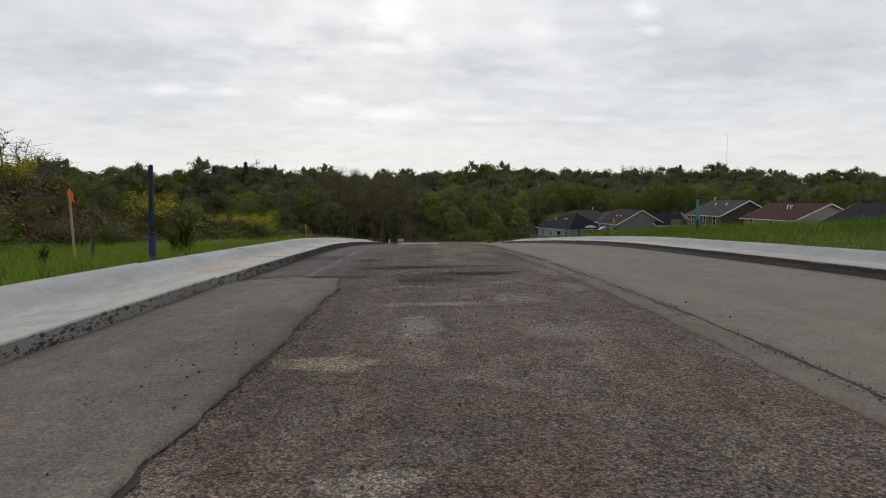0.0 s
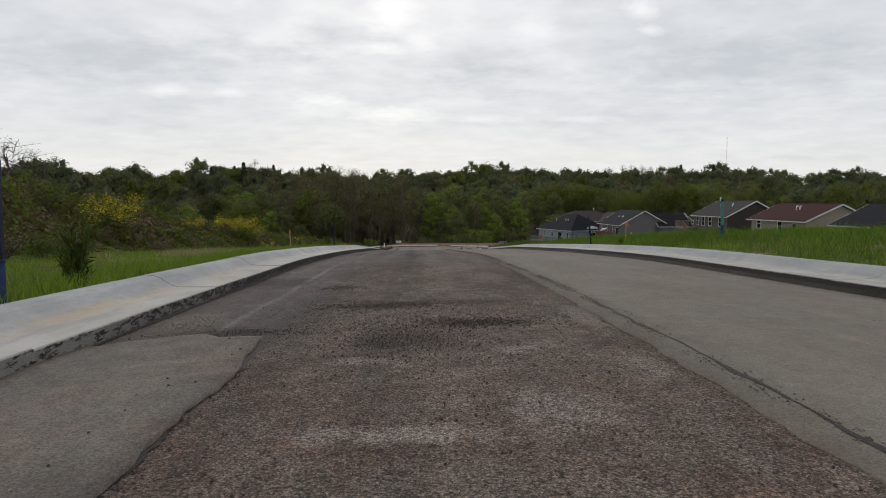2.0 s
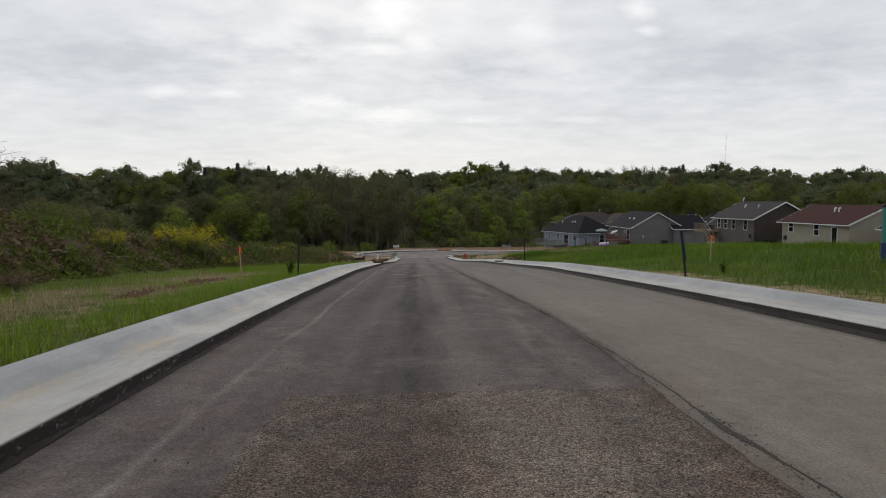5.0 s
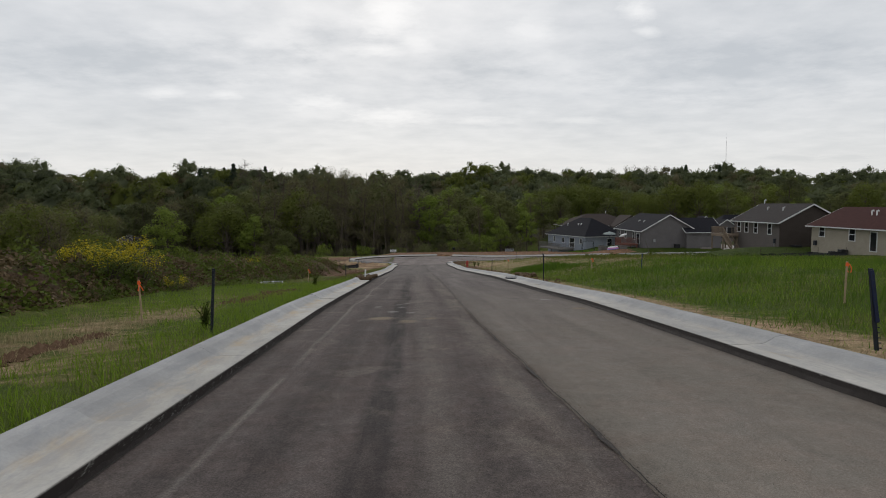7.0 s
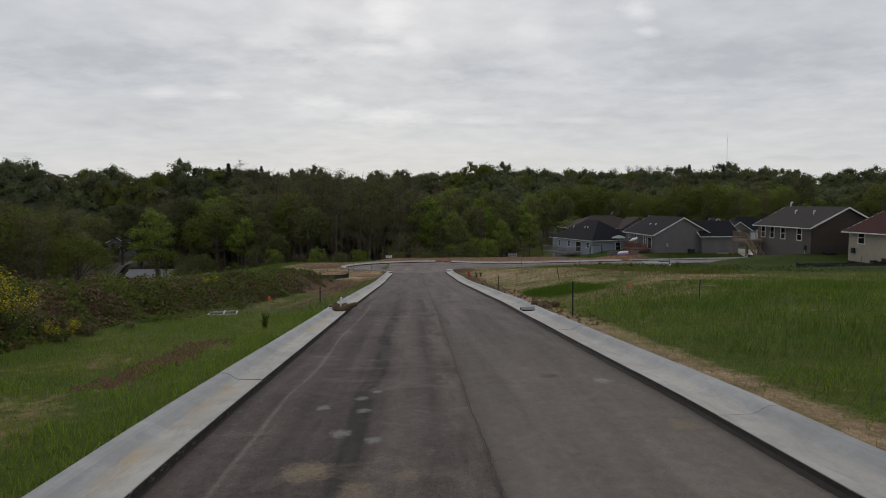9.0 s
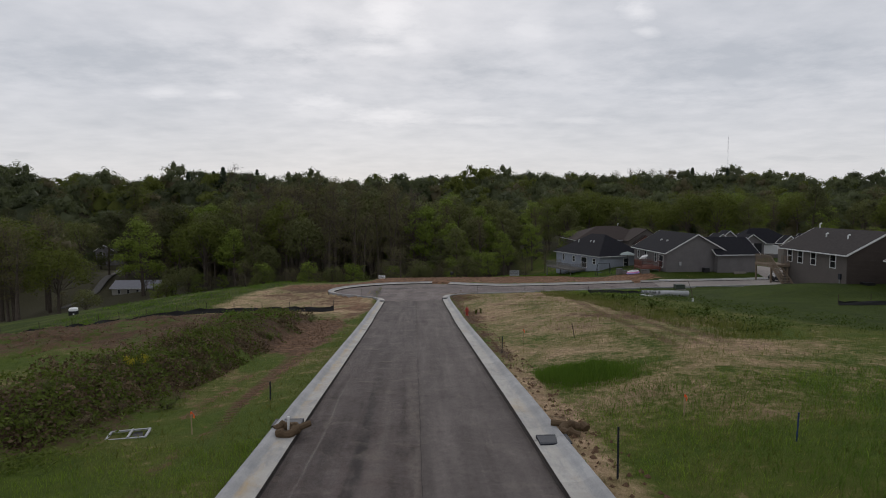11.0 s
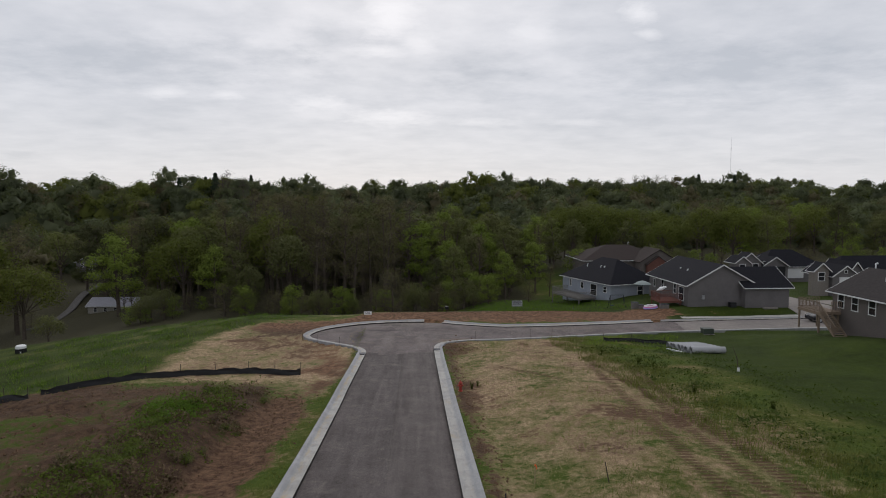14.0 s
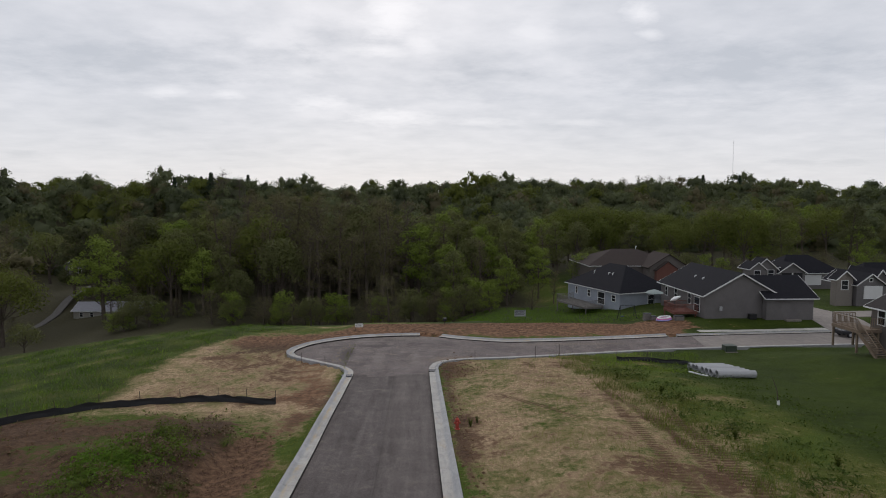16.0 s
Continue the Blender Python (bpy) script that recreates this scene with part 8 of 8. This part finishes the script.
keep = lumps(x, y, 1.3, 2.0) + 0.7 * lumps(x, y, 0.45, 3.0) > rg.uniform(0.1, 1.4, 26000)
green = lumps(x, y, 2.3, 9.0) > rg.uniform(-0.3, 0.9, 26000)
for sel, mat, lab, sd in ((keep & ~green, M_WEED_RED, "dead brown weeds over dug ground", 31), (keep & green, M_WEED, "low green weeds over dug ground", 32)):
    mound(x[sel], y[sel], 0.05 + 0.22 * np.clip(0.4 + 0.6 * lumps(x, y, 0.7, 3.0), 0.1, 1)[sel], 0.12, mat, "dug_ground_weeds", lab, sd)
# fresh grass between the straw and the pipes
x, y = rg.uniform(13, 31, 9000), rg.uniform(94, 106, 9000)
keep = (lumps(x, y, 1.8, 3.0) > rg.uniform(-0.9, 0.8, 9000)) & (y > 106 - (x - 12) * 0.9) & (on_grid(gap, x, y) > 1.1)
blades("lot_grass", x[keep], y[keep], rg.uniform(0.12, 0.36, 9000)[keep], rg.uniform(0.02, 0.05, 9000)[keep], 0.6, M_GRASS, "fresh green grass beside the concrete pipes", False, 33)
# leafy carpet over the dug bank
y = rg.uniform(44, 80, 24000)
x = np.interp(y, (44, 61, 70, 80), (-11.2, -11.8, -12.1, -12.6)) + 0.25 + rg.normal(0, 0.95, 24000)
keep = lumps(x, y, 1.1, 5.0) + 0.7 * lumps(x, y, 0.4, 1.0) > rg.uniform(-1.1, 0.7, 24000)
x, y = x[keep], y[keep]
mound(x, y, 0.08 + 0.34 * np.clip(0.4 + 0.6 * lumps(x, y, 0.9, 3.0), 0.1, 1), 0.13, M_WEED, "bank_carpet", "leafy green weeds carpeting the dug bank", 18)
x, y = rg.normal(-12.3, 0.9, 5000), rg.normal(74.2, 1.7, 5000)
mound(x, y, 0.12 + 0.30 * np.clip(0.5 + 0.5 * lumps(x, y, 0.7, 3.0), 0.1, 1), 0.15, M_GRASS_DEEP, "bank_carpet", "bright green leafy patch at the end of the bank", 19)


def pebbles(name, x, y, z, size, mat, label, seed):
    """Many small uneven stones as one sheet of stuff."""
    r = np.random.default_rng(seed)
    n = len(x)
    base = np.array([(1, 0, 0), (0, 1, 0), (-1, 0, 0), (0, -1, 0), (0, 0, 0.8), (0, 0, -0.5)], dtype=float)
    v = base[None] * size[:, None, None] * r.uniform(0.82, 1.18, (n, 6, 1))
    a = r.uniform(0, 6.28, n)
    ca, sa = np.cos(a)[:, None], np.sin(a)[:, None]
    v = np.stack([v[..., 0] * ca - v[..., 1] * sa, v[..., 0] * sa + v[..., 1] * ca, v[..., 2]], axis=-1) + np.stack([x, y, z], axis=1)[:, None]
    tri = np.array([(0, 1, 4), (1, 2, 4), (2, 3, 4), (3, 0, 4), (1, 0, 5), (2, 1, 5), (3, 2, 5), (0, 3, 5)])
    f = (np.arange(n)[:, None, None] * 6 + tri[None]).reshape(-1, 3)
    return tagged(raw(name, v.reshape(-1, 3), f, mat), label, "stones", kind="stuff")


heaps = ((-1.70, 8.0, 0.42, 0.16, 420), (-1.44, 6.4, 0.30, 0.40, 520), (-0.85, 7.0, 0.34, 0.16, 520), (-1.1, 7.5, 0.7, 0.6, 500), (-2.62, 6.75, 0.30, 0.12, 260), (-3.25, 7.2, 0.14, 0.5, 160), (-2.32, 9.6, 0.18, 0.18, 160), (-0.9, 5.0, 0.6, 1.0, 300), (-2.9, 3.0, 0.35, 1.2, 90))
x = np.concatenate([rg.normal(a, c, 3 * n) for a, b, c, d, n in heaps] + [rg.uniform(-3.3, 0.2, 3000), rg.uniform(0.4, 3.3, 70), rg.normal(-2.27, 0.035, 500)])
y = np.concatenate([rg.normal(b, d, 3 * n) for a, b, c, d, n in heaps] + [rg.uniform(0.8, 15, 3000), rg.uniform(1, 20, 70), rg.uniform(0.8, 5.8, 500)])
x = np.clip(x, -3.4, 3.3)
bed = prof(y) - STEP + 0.03 * (1 - (x / 3.5) ** 2)
pebbles("loose_stones", x, y, bed + np.where((x > 0.45) | ((x < -2.4) & (y < 6.6)), 0.034, 0.008), 0.0018 + 0.0085 * rg.uniform(0, 1, len(x)) ** 4, M_ROCK, "loose dark stones and crumbs on the asphalt", 3)
# pale stones standing out of the coarse surface
x, y = rg.uniform(-2.4, 0.45, 3200), 1.2 + 9 * rg.uniform(0, 1, 3200) ** 1.3
keep = (x > -2.2) | (y > 6.8)
x, y = x[keep], y[keep]
pebbles("loose_stones", x, y, prof(y) - STEP + 0.03 * (1 - (x / 3.5) ** 2) + 0.004, 0.0025 + 0.0045 * rg.uniform(0, 1, len(x)) ** 2, M_CHIP, "pale stones standing out of the coarse asphalt", 4)
# chips broken off along the joint of the lanes
y = rg.uniform(1.0, 30, 11000)
y = y[np.sin(y * 1.3) * np.sin(y * 3.7 + 1.0) > rg.uniform(-1.0, 0.5, len(y))]
x = np.array([joint_at(v) for v in y]) + rg.normal(0.0, 0.042, len(y))
dark = rg.uniform(0, 1, len(y)) < 0.55
for sel, mat, lab, sd in ((dark, M_CRUMB, "dark broken chips along the joint of the lanes", 7), (~dark, M_CHIP, "tan broken chips along the joint of the lanes", 8)):
    pebbles("joint_chips", x[sel], y[sel], prof(y[sel]) - STEP + 0.045, (0.002 + 0.0075 * rg.uniform(0, 1, len(y)) ** 3)[sel], mat, lab, sd)
# tan gravel washed against the kerb where the patch ends
x, y = np.clip(rg.normal(-3.2, 0.20, 900), -3.46, -2.6), rg.normal(6.9, 0.45, 900)
pebbles("washed_gravel", x, y, prof(y) - STEP + 0.022, 0.002 + 0.007 * rg.uniform(0, 1, 900) ** 2, M_CHIP, "tan gravel washed against the kerb", 9)
# light grass between the straw and the rank weeds
y = rg.uniform(58, 104, 16000)
x = 15.8 + 5.0 * rg.uniform(0, 1, 16000)
keep = lumps(x, y, 1.8, 2.0) + 0.6 * lumps(x, y, 0.6, 3.0) > rg.uniform(-0.6, 1.0, 16000)
blades("edge_grass", x[keep], y[keep], rg.uniform(0.15, 0.45, 16000)[keep], rg.uniform(0.02, 0.05, 16000)[keep], 0.6, M_GRASS_LOT, "light yellow-green grass at the edge of straw", False, 15)
# crumbled soil: behind the right kerb, the dug strip on the left, the rim of dirt
x = np.concatenate([rg.uniform(-32, -12.5, 1700), rg.normal(-6.95, 0.10, 420), rg.uniform(4.4, 5.6, 500), rg.normal(-6.3, 0.25, 500), rg.uniform(-2, 30, 500), rg.normal(6.2, 1.2, 260), rg.normal(-7.6, 1.0, 420)])
y = np.concatenate([rg.uniform(58, 86, 1700), rg.uniform(21, 27, 420), rg.uniform(40, 103, 500), rg.uniform(33, 39, 500), rg.normal(120.5, 1.3, 500), rg.normal(99.5, 2.2, 260), rg.uniform(66, 82, 420)])
ok = np.abs(x) > 4.4
ok |= y > 117
x, y = x[ok], y[ok]
pebbles("soil_clods", x, y, natural(x, y) + 0.01, rg.uniform(0.03, 0.10, len(x)) * rg.uniform(0.5, 1.3, len(x)), M_CLOD, "crumbled clods of brown soil", 4)
